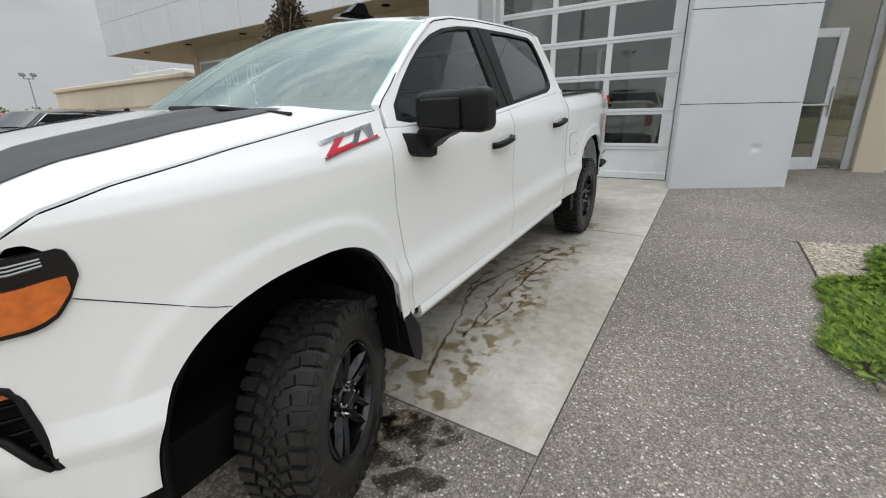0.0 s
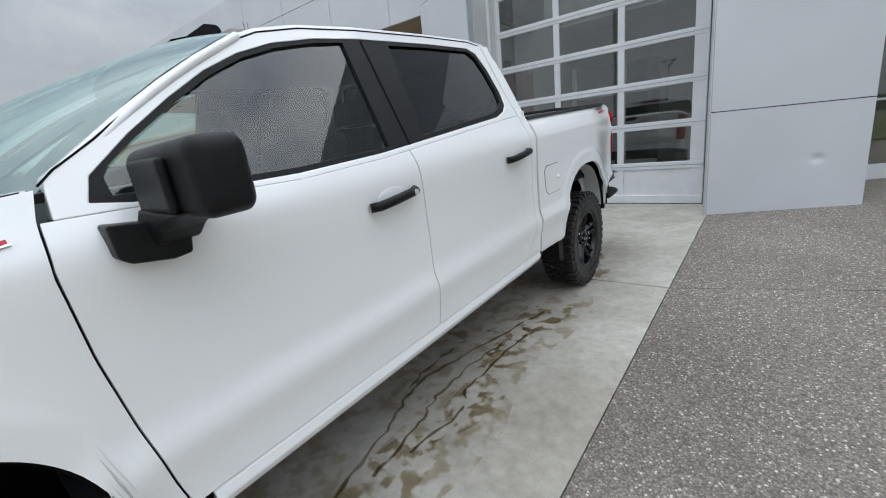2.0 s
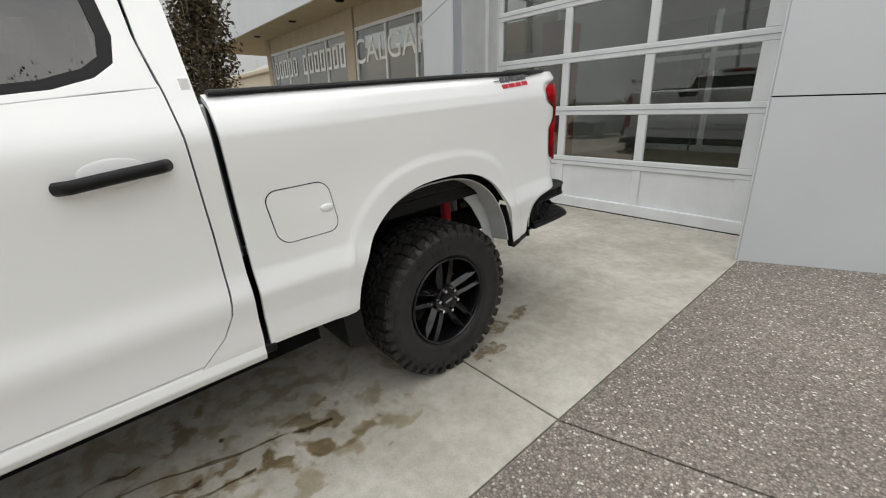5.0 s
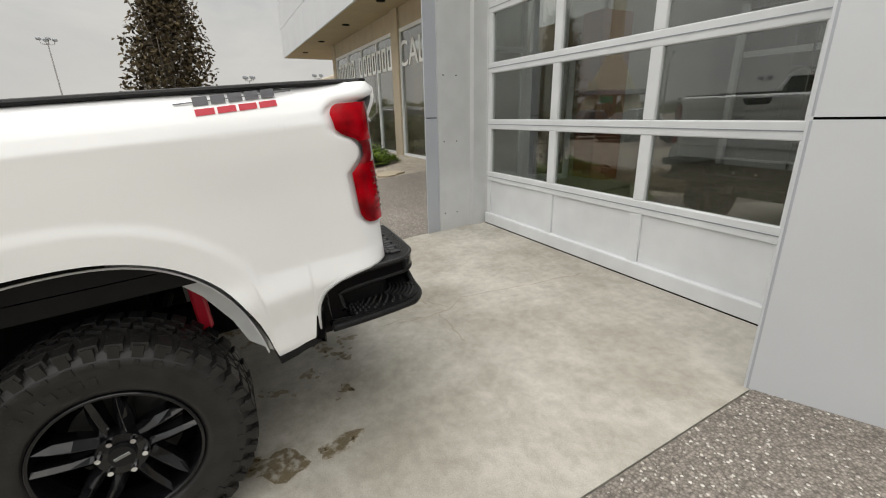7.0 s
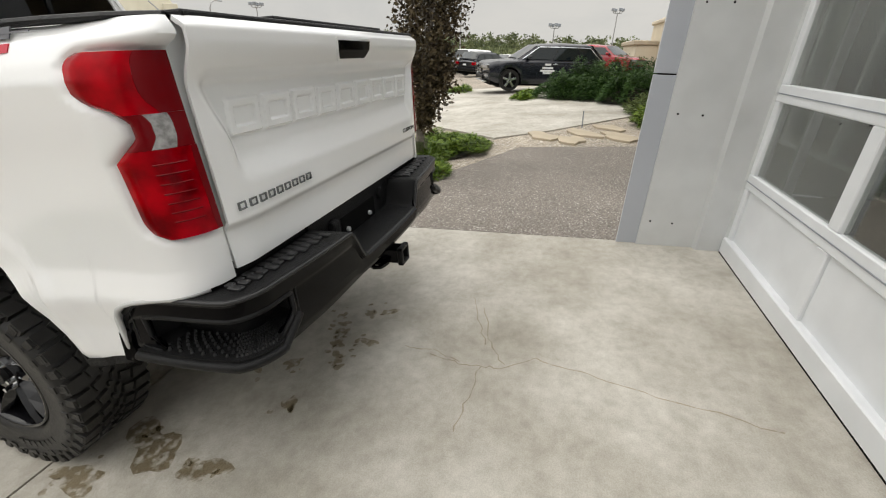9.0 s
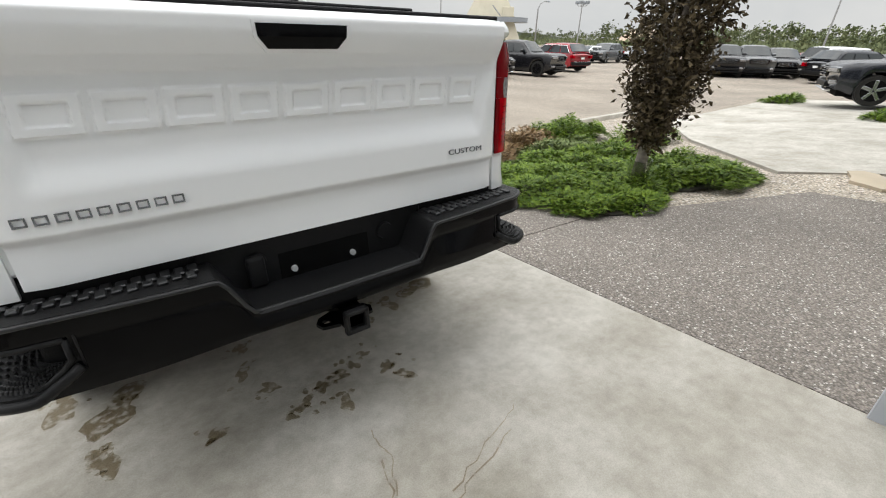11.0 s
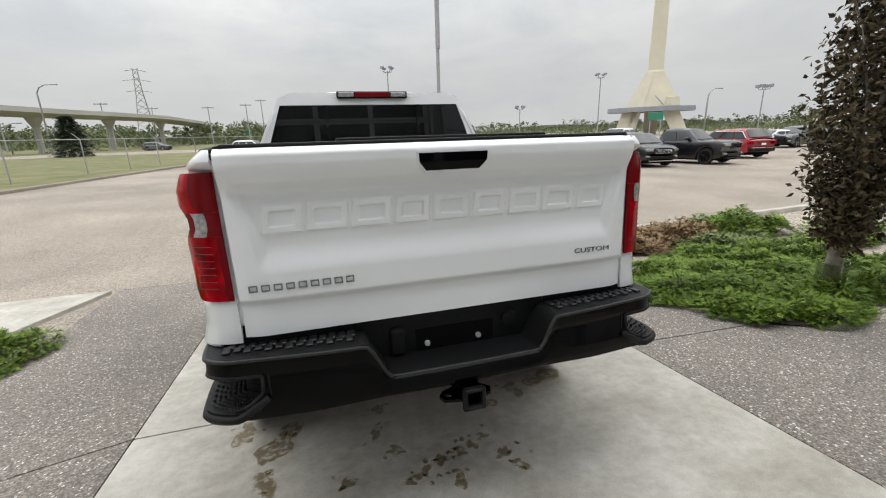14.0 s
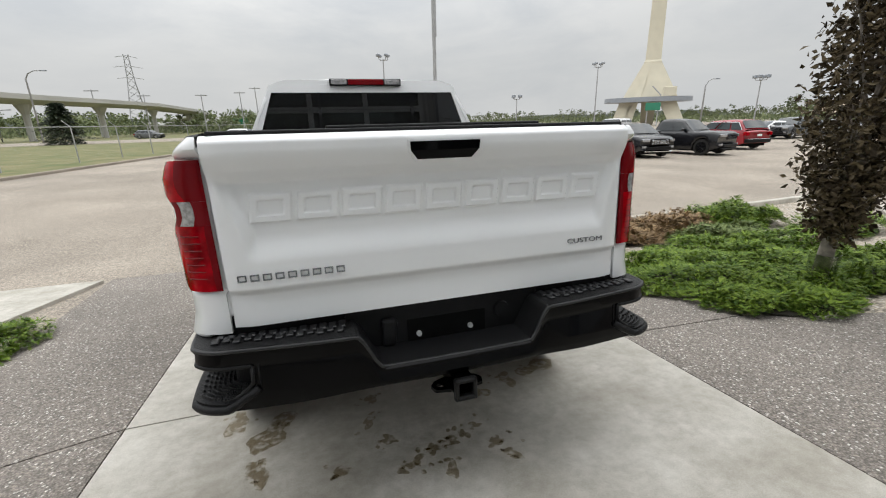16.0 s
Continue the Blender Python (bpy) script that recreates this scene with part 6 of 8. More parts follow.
flat_sheet("slab_cracks", cracks, 0.0016, M_CRACK, "hairline cracks across pale concrete", "crack")
M_SOAK = film_material("soaked_aggregate", (0.46, 0.44, 0.41), 11.0, 0.40, 0.56, 0.04)
flat_sheet("wet_aggregate", [blob(1.02, 0.30, 0.24, 0.17, 0.2, 0.4), blob(1.18, 0.06, 0.16, 0.10, 0.5, 0.5), blob(0.80, 0.22, 0.2, 0.2, 0, 0.3)], 0.0026, M_SOAK, "dark wet aggregate beside the front wheel", "stain")
# dark fleck on the slab
flat_sheet("oil_spot", [blob(0.62, 2.62, 0.016, 0.013)], 0.002, M_SPOT, "small dark oil spot", "stain")

# ---- building west of the garage ----
shop = thing("shop_front", "tan shop front with tall glazing under a silver panelled canopy", "building", kind="structure")
WY = 8.72
part("end_column", box((-15.15, WY - 0.05, -0.1), (-14.78, WY + 0.45, 3.78), 0.02), M_TAN, shop)
part("mid_column", box((-8.93, WY - 0.06, -0.1), (-8.47, WY + 0.3, 3.78), 0.01), M_TAN, shop)
part("head_wall", box((-14.78, WY, 3.26), (-3.0, WY + 0.3, 3.80)), M_TAN, shop)
part("plinth", box((-14.78, WY - 0.02, -0.1), (-3.0, WY + 0.2, 0.16)), M_TAN, shop)
mull = [-14.76, -13.24, -11.70, -10.24, -8.95, -8.46, -7.0, -5.78, -4.5, -3.2]
for a in mull:
    part("mullion", box((a - 0.035, WY - 0.01, 0.14), (a + 0.035, WY + 0.10, 3.28), 0.006), M_WHITE_METAL, shop)
for z in (0.18, 3.24):
    part("frame_rail", box((-14.78, WY - 0.012, z - 0.04), (-3.1, WY + 0.09, z + 0.04)), M_WHITE_METAL, shop)
for a, b in zip(mull, mull[1:]):
    if b - a > 0.6:
        p = part("pane", box((a + 0.035, WY + 0.03, 0.2), (b - 0.035, WY + 0.04, 3.2)), M_SHOP, shop)
        p.visible_shadow = False
part("interior_back", box((-14.9, 14, -0.1), (-3, 14.2, 3.8)), M_TAN, shop)
part("interior_floor", box((-15, 8.9, -0.12), (-3, 14, 0.02)), M_CONC, shop)
part("side_wall", box((-15.1, 9.1, -0.1), (-14.85, 14.1, 3.8)), M_TAN, shop)
part("canopy_soffit", box((-19.2, 7.58, 3.76), (-2.9, 11.2, 3.84)), M_SOFFIT, shop)
# fascia panels
xs_f = [-19.2, -17.6, -16.0, -14.05, -12.15, -10.2, -8.3, -6.4, -4.5, -2.6]
for a, b in zip(xs_f, xs_f[1:]):
    for z0, z1 in ((3.74, 4.88), (4.89, 5.95)):
        part("fascia_panel", box((a + 0.006, 7.52, z0), (b - 0.006, 7.57, z1), 0.006), M_PANEL, shop)
for z0, z1 in ((3.74, 4.88), (4.89, 5.95)):
    part("fascia_end", box((-19.24, 7.52, z0), (-19.2, 11.2, z1), 0.006), M_PANEL, shop)
part("fascia_core", box((-19.18, 7.575, 3.86), (-2.6, 11.2, 5.9)), M_DARK, shop)
for x in (-17.2, -14.2, -11.0, -8.0, -5.2):
    b = bmesh.new()
    add_cyl(b, 0.11, 0.11, 0.02, Matrix.Translation((x, 8.1, 3.752)), 16)
    part("downlight", b, M_DARK, shop)


def window_word(body, x0, x1, z, size):
    """White outlined lettering on the panes."""
    c = bpy.data.curves.new("window_lettering", "FONT")
    c.body, c.size, c.extrude, c.align_x = body, size, 0.004, "CENTER"
    c.materials.append(M_LETTER)
    ob = new("window_lettering", c)
    ob.parent = shop
    ob.matrix_basis = Matrix.Translation(((x0 + x1) / 2, WY + 0.02, z)) @ pose(0, 0, 0, 90, 0, 0)
    ob["label"] = "white CALGARY lettering on glass"
    return ob


window_word("CALGARY", -8.35, -5.0, 2.40, 0.86)
for k in range(13):
    if k == 5:
        continue
    a = -14.6 + k * 0.43
    v, f = plate([(a, 2.38), (a + 0.32, 2.38), (a + 0.32, 2.98), (a, 2.98)], [[(a + 0.09, 2.47), (a + 0.23, 2.47), (a + 0.23, 2.89), (a + 0.09, 2.89)]], lambda x, z, h: (x, WY + 0.015 + h, z), 0.004)
    fix_normals(link("sign_block", v, f, M_LETTER, shop))

# tan building beyond
far = thing("tan_building", "low tan stucco building with a stepped parapet", "building")
part("wall", box((-37, 11.0, -0.3), (-20, 26, 3.25), 0.02), M_CREAM, far)
part("parapet", box((-37.15, 10.85, 3.25), (-19.9, 26, 3.5), 0.05), M_CREAM, far)
part("lower_wing", box((-42, 9.6, -0.3), (-33, 24, 1.85), 0.02), M_CREAM, far)
part("wing_parapet", box((-42.2, 9.4, 1.85), (-32.9, 24, 2.15), 0.05), M_TAN, far)
part("band", box((-36.98, 10.97, 2.0), (-20, 11.05, 2.08)), M_TAN, far)
for x in (-35.2, -31.0, -27.0):
    part("window", box((x - 0.35, 10.985, 0.4), (x + 0.35, 11.05, 2.0), 0.01), M_DARK, far)
b = bmesh.new()
add_cyl(b, 0.6, 0.6, 1.4, Matrix.Translation((-31, 14, 4.1)), 20)
part("roof_vent", b, M_STEEL, far)
part("roof_unit", box((-30, 13, 3.5), (-25, 16, 4.2), 0.05), M_STEEL, far)

# ---- entrance east of the garage ----
east = thing("entrance_front", "tan entrance wall with white-framed glass door", "building", kind="structure")
EY = 8.5
part("wall", box((4.04, EY - 0.25, -0.1), (4.42, EY + 0.2, 5.4), 0.015), M_CREAM, east)
part("wall", box((6.6, EY - 0.25, -0.1), (7.4, EY + 0.2, 5.4), 0.015), M_CREAM, east)
part("lintel", box((2.6, EY, 4.6), (7.4, EY + 0.2, 5.4)), M_PANEL, east)
part("upper_wall", box((1.66, 7.25, 4.82), (9.5, 7.6, 8.2)), M_GREY_METAL, east)
part("frame_post", box((3.94, EY - 0.03, 0.0), (4.04, EY + 0.08, 4.6), 0.006), M_WHITE_METAL, east)
part("frame_sill", box((2.8, EY - 0.03, 0.06), (3.94, EY + 0.08, 0.14)), M_WHITE_METAL, east)
p = part("fixed_pane", box((2.6, EY + 0.02, 0.14), (3.94, EY + 0.03, 4.6)), M_SHOP, east)
p.visible_shadow = False
p = part("fixed_pane", box((4.42, EY + 0.02, 0.14), (6.6, EY + 0.03, 4.6)), M_SHOP, east)
p.visible_shadow = False
part("window_frame", box((4.42, EY - 0.02, 0.08), (6.6, EY + 0.06, 0.16)), M_WHITE_METAL, east)
part("window_frame", box((4.42, EY - 0.02, 0.16), (4.50, EY + 0.06, 4.6)), M_WHITE_METAL, east)
part("back_wall", box((2.0, 12.5, -0.1), (8, 12.7, 5.4)), M_TAN, east)
part("inner_floor", box((2.4, EY + 0.2, -0.1), (8, 12.6, 0.06)), M_CONC, east)
part("notice", box((4.52, EY + 0.008, 0.35), (4.66, EY + 0.016, 0.62)), M_LETTER, east, "white paper notice on the glass")
leaf = thing("entrance_door", "white-framed glass door standing ajar", "door", kind="structure")
leaf.matrix_world = pose(3.62, EY - 0.06, 0, 0, 0, 25)
for x0, x1, z0, z1, nm in ((-0.98, -0.87, 0.10, 2.30, "stile"), (-0.11, 0.0, 0.10, 2.30, "stile"), (-0.868, -0.112, 0.10, 0.34, "rail"), (-0.868, -0.112, 2.17, 2.30, "rail")):
    part(nm, box((x0, -0.025, z0), (x1, 0.025, z1), 0.004), M_WHITE_METAL, leaf)
p = part("pane", box((-0.866, -0.006, 0.342), (-0.114, 0.006, 2.168)), M_SHOP, leaf)
p.visible_shadow = False
part("push_bar", box((-0.90, -0.075, 1.16), (-0.06, -0.045, 1.19), 0.008), M_STEEL, leaf)
part("door_pull", box((-0.055, -0.07, 1.0), (-0.03, -0.028, 1.45), 0.008), M_STEEL, leaf)

# ---- inside the garage and above it ----
hall = thing("garage_hall", "dim service hall behind the garage door", "room", kind="structure")
part("floor", box((-3.0, 6.95, -0.10), (3.2, 14.5, -0.005)), M_ASPHALT, hall)
M_HALL = material("grey_hall_wall", (0.48, 0.48, 0.47), 0.8, vary=0.2, scale=2)
part("wall", box((-3.2, 14.5, -0.1), (3.2, 14.7, 4.2)), M_HALL, hall)
part("wall", box((-3.2, 10.2, -0.1), (-3.0, 14.5, 4.2)), M_HALL, hall)
part("partition_head", box((-3.1, 6.95, 3.0), (-3.0, 10.2, 4.2)), M_HALL, hall)
for y in (7.0, 7.75, 8.42, 9.22, 10.12):
    part("partition_post", box((-3.06, y - 0.035, 0.0), (-2.98, y + 0.035, 3.0), 0.005), M_WHITE_METAL, hall)
for y0, y1 in ((7.035, 7.715), (7.785, 8.385), (9.255, 10.085)):
    part("partition_rail", box((-3.055, y0, 0.0), (-2.985, y1, 0.12), 0.004), M_WHITE_METAL, hall)
    part("partition_bar", box((-3.055, y0, 2.06), (-2.985, y1, 2.13), 0.004), M_WHITE_METAL, hall)
    part("partition_pane", box((-3.024, y0, 0.12), (-3.016, y1, 2.06)), M_SHOP, hall).visible_shadow = False
    part("partition_pane", box((-3.024, y0, 2.13), (-3.016, y1, 3.0)), M_SHOP, hall).visible_shadow = False
inner = thing("inner_door", "white-framed glass inner door standing ajar", "door", kind="structure", matrix=pose(-3.0, 8.47, 0.02, 0, 0, -28))
for a, c, nm in (((-0.022, 0.0, 0.0), (0.022, 0.09, 2.05), "stile"), ((-0.022, 0.64, 0.0), (0.022, 0.73, 2.05), "stile"), ((-0.02, 0.092, 0.0), (0.02, 0.638, 0.26), "rail"), ((-0.02, 0.092, 1.95), (0.02, 0.638, 2.05), "rail")):
    part(nm, box(a, c, 0.004), M_WHITE_METAL, inner)
part("pane", box((-0.004, 0.092, 0.26), (0.004, 0.638, 1.95)), M_SHOP, inner).visible_shadow = False
part("push_bar", box((0.04, 0.10, 0.98), (0.065, 0.63, 1.02), 0.006), M_STEEL, inner)
part("wall", box((3.2, 8.8, -0.1), (3.4, 14.7, 4.2)), M_HALL, hall)
# ceiling left open in the middle, an unseen addition that brightens the hall
for y0, y1 in ((6.95, 8.6), (13.2, 14.7)):
    part("ceiling", box((-3.2, y0, 4.2), (3.4, y1, 4.3)), M_HALL, hall)
part("added_rooflight", box((-3.2, 8.61, 4.24), (3.4, 13.19, 4.25)), M_SHOP, hall, "unseen glazed roof opening added to light the hall").visible_shadow = False
part("inner_frame", box((-2.6, 13.0, 0.0), (-2.5, 13.1, 3.0)), M_WHITE_METAL, hall)
part("inner_frame", box((-1.2, 13.0, 0.0), (-1.1, 13.1, 3.0)), M_WHITE_METAL, hall)
for x0 in (-2.45, -1.35):
    part("inner_pane", box((x0, 13.04, 0.05), (x0 + 1.08, 13.05, 2.9)), M_SHOP, hall).visible_shadow = False
    part("inner_rail", box((x0 + 0.02, 13.01, 0.05), (x0 + 1.06, 13.09, 0.3)), M_WHITE_METAL, hall)
    part("inner_bar", box((x0 + 0.02, 13.01, 2.1), (x0 + 1.06, 13.09, 2.2)), M_WHITE_METAL, hall)
part("orange_panel", box((-2.75, 9.3, 0.0), (-2.35, 9.9, 2.6), 0.01), material("orange_wall", (0.24, 0.085, 0.03), 0.7, vary=0.2), hall)
part("tool_chest", box((1.2, 11.0, 0.0), (2.6, 11.8, 1.2), 0.02), M_DARK, hall)
over = thing("garage_head", "silver panelled wall above the garage door", "wall", kind="structure")
part("lintel", box((-1.62, 6.80, 3.39), (1.62, 7.0, 4.75)), M_PANEL, over)
part("roof_edge", box((-3.2, 7.0, 4.3), (4.0, 7.2, 4.8)), M_PANEL, over)

# ---- planting ----


def shrub(name, cx, cy, rx, ry, h, n, mat, label, seed, blade=0.09, base=0.0, world_m=APRON):
    """A spreading conifer: many feathered fronds lying in layers over a lumpy mound."""
    r = random.Random(seed)
    verts, faces = [], []
    lumps = [(r.uniform(-0.8, 0.8), r.uniform(-0.8, 0.8), r.uniform(0.55, 1.0), r.uniform(0.22, 0.42)) for _ in range(14)]

    def top(u, v):
        d = u * u + v * v
        z = 0.50 * max(0, 1 - d) ** 0.5
        for a, b, hh, w in lumps:
            z = max(z, hh * math.exp(-((u - a) ** 2 + (v - b) ** 2) / (w * w)) * max(0, 1.05 - d) ** 0.35)
        return z
    for _ in range(int(n * 1.15)):
        a, d = r.uniform(0, 2 * math.pi), r.uniform(0, 1) ** 0.5
        edge = 1 + 0.16 * math.sin(3 * a + seed) + 0.10 * math.sin(7 * a + 2 * seed)
        u, v = d * math.cos(a), d * math.sin(a)
        z = top(u, v) * h * r.uniform(0.50, 1.04) + 0.01
        p = Vector((cx + u * rx * edge, cy + v * ry * edge, base + z))
        # fronds grow away from the nearest crest
        la, lb = min(((q[0], q[1]) for q in lumps), key=lambda q: (u - q[0]) ** 2 + (v - q[1]) ** 2)
        away = Vector((u - la, v - lb, 0))
        away = away.normalized() if away.length > 0.02 else Vector((math.cos(a), math.sin(a), 0))
        out = (away + Vector((r.uniform(-0.8, 0.8), r.uniform(-0.8, 0.8), r.uniform(0.0, 0.85)))).normalized()
        side = out.cross(Vector((r.uniform(-0.35, 0.35), r.uniform(-0.35, 0.35), 1))).normalized()
        ln = blade * r.uniform(0.55, 1.25)
        droop = Vector((0, 0, -ln * r.uniform(0.05, 0.45)))
        i = len(verts)
        m = 4
        for k in range(m + 1):
            t = k / m
            verts.append(p + out * ln * t + droop * t * t)
        for k in range(m):
            t = (k + 1.35) / (m + 0.3)
            w = ln * (0.30 - 0.22 * k / m) * r.uniform(0.8, 1.25)
            tip = p + out * ln * min(t + 0.12, 1.08) + droop * t * t
            verts += [tip + side * w, tip - side * w]
            j = i + m + 1 + 2 * k
            faces += [(i + k, i + k + 1, j), (i + k + 1, i + k, j + 1)]
    # inner mound, coloured dark for the shade between the fronds
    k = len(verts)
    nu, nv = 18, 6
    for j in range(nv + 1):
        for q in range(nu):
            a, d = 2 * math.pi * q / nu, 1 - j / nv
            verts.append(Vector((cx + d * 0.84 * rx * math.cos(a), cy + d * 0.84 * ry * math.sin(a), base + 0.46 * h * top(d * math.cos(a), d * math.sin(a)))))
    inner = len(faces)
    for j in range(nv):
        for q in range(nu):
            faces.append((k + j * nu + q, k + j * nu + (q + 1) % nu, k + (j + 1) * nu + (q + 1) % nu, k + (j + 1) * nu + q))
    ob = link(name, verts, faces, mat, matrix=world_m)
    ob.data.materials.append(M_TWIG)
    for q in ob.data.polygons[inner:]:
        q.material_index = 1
    return tagged(ob, label, "shrub", "junipers in the planted beds")


# twig brown with the shade inside the shrubs put into it
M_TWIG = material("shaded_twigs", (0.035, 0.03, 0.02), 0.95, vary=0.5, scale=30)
G1 = "low spreading green juniper in pale gravel"
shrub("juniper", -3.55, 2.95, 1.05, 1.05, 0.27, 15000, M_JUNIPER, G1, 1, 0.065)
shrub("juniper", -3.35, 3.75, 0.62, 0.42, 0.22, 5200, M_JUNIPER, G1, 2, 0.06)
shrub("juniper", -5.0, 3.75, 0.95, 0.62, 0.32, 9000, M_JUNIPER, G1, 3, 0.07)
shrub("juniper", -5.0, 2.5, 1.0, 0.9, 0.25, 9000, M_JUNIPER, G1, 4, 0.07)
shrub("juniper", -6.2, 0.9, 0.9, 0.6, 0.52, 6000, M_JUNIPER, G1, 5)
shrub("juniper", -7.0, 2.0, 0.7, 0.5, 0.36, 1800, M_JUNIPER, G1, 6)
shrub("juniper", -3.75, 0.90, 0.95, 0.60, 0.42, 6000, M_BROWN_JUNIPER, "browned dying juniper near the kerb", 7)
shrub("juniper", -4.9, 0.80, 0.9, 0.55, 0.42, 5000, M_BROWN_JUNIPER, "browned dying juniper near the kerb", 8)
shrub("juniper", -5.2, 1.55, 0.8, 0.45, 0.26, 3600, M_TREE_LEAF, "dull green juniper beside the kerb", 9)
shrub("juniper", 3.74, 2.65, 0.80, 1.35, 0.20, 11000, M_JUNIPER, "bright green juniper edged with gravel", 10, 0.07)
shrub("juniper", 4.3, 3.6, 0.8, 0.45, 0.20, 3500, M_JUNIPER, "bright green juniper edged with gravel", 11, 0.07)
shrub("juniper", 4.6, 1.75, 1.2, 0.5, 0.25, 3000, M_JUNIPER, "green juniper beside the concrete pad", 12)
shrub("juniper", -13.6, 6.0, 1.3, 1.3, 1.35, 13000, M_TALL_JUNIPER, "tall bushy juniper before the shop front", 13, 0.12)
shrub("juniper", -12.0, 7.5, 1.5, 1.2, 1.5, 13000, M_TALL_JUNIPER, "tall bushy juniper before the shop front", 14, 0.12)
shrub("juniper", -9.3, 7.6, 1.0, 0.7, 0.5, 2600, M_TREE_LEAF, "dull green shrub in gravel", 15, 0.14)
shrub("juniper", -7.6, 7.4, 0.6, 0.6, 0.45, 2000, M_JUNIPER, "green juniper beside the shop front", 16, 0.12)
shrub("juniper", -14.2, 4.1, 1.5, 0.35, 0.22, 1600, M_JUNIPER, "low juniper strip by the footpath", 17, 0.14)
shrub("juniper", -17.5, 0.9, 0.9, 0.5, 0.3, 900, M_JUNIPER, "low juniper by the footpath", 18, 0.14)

# flat stones beside the footpath
for k, (x, y, w, d, a) in enumerate(((-6.3, 5.2, 0.45, 0.22, 20), (-6.6, 5.9, 0.5, 0.2, 35), (-5.9, 5.7, 0.4, 0.2, 10), (-6.2, 6.5, 0.5, 0.22, 30), (-7.2, 6.4, 0.4, 0.2, 40), (-5.8, 7.2, 0.35, 0.25, 5))):
    v, f = plate(blob(0, 0, w, d, 0, 0.35, 10), [], lambda px, py, h: (px, py, h), 0.035)
    tagged(fix_normals(link("flat_stone", v, f, M_TAN, matrix=APRON @ pose(x, y, -0.01, 0, 0, a))), "flat tan stepping stone lying in gravel", "stone", "stepping stones")
v, f = tube([(-7.3, 5.9, 0.0), (-7.29, 5.91, 0.32)], 0.012, 6)
tagged(link("garden_stake", v, f, M_GREY_METAL, matrix=APRON), "thin grey metal stake in gravel", "stake")


def leafy_tree(name, x, y, label, seed, crown, n, leaf, mat, trunk_r=0.07, height=5.2, base_z=None):
    """A tree: tapered trunk, rising limbs and many single leaves in clumps within a tall outline."""
    r = random.Random(seed)
    root = thing(name, label, "tree", matrix=APRON @ pose(x, y, 0, -TILT - 6, 6.5, 0) if base_z is None else pose(x, y, base_z))
    pts = [(0, 0, -0.1), (0.0, 0, 0.35), (0.02, 0.01, 0.9), (0.0, 0.03, 1.8), (0.03, 0, 3.0), (0, 0, height * 0.95)]
    v, f = tube(pts, trunk_r, 10, 0.15)
    link("trunk", v, f, M_BARK, root, smooth=True)
    limbs_v, limbs_f = [], []
    tips = []
    for k in range(26):
        z0 = lerp(0.55, height * 0.85, (k + r.random()) / 26)
        a = r.uniform(0, 2 * math.pi)
        ln = table(z0, crown) * r.uniform(0.7, 1.0)
        p1 = (ln * 0.4 * math.cos(a), ln * 0.4 * math.sin(a), z0 + 0.25)
        p2 = (ln * math.cos(a), ln * math.sin(a), z0 + 0.75)
        v, f = tube([(0, 0, z0), p1, p2], 0.016, 5, 0.3)
        i = len(limbs_v)
        limbs_v += v
        limbs_f += [tuple(q + i for q in ff) for ff in f]
    tagged(link("branchwork", limbs_v, limbs_f, M_BARK, root), kind="stuff")
    clumps = []
    for _ in range(int(n / 14)):
        z = r.uniform(crown[0][0], crown[-1][0])
        w = table(z, crown)
        a, d = r.uniform(0, 2 * math.pi), r.uniform(0.12, 1.0) ** 0.6
        clumps.append((w * d * math.cos(a), w * d * math.sin(a), z))
    lv, lf = [], []
    for _ in range(n):
        c = r.choice(clumps)
        p = Vector(c) + Vector((r.uniform(-0.12, 0.12), r.uniform(-0.12, 0.12), r.uniform(-0.15, 0.15)))
        up = Vector((r.uniform(-1, 1), r.uniform(-1, 1), r.uniform(-0.9, 0.6))).normalized()
        side = up.orthogonal().normalized()
        side.rotate(Matrix.Rotation(r.uniform(0, 6.28), 3, up))
        s = leaf * r.uniform(0.6, 1.25)
        i = len(lv)
        fold = up.cross(side) * s * 0.12
        lv += [p, p + up * s * 0.5 + side * s * 0.27 + fold, p + up * s, p + up * s * 0.5 - side * s * 0.27 + fold]
        lf += [(i, i + 1, i + 2), (i, i + 2, i + 3)]
    tagged(link("crown", lv, lf, mat, root), kind="stuff")
    return root


leafy_tree("columnar_tree", -4.08, 3.58, "narrow dark purple-leaved tree rising from juniper", 3, [(0.60, 0.06), (0.85, 0.20), (1.15, 0.33), (1.6, 0.40), (2.1, 0.42), (2.45, 0.34), (2.75, 0.19), (3.0, 0.05)], 11500, 0.066, M_DARK_LEAF, 0.075, 3.1)

# clear trunk guard
gv, gf = [], []
for k in range(21):
    w = radians(-60 + 14 * k)
    for zz in (-0.02, 0.36):
        gv.append((0.115 * math.cos(w), 0.115 * math.sin(w), zz))
gf = [(2 * k, 2 * k + 2, 2 * k + 3, 2 * k + 1) for k in range(20)]
guard = solid(link("trunk_guard", gv, gf, glass_material("clear_plastic_guard", (0.74, 0.76, 0.72), 0.10, 0.25), matrix=APRON @ pose(-4.08, 3.58, 0, -TILT - 6, 6.5, 0), smooth=True), 0.003)
tagged(guard, "clear plastic guard wrapped round the tree trunk", "trunk guard")

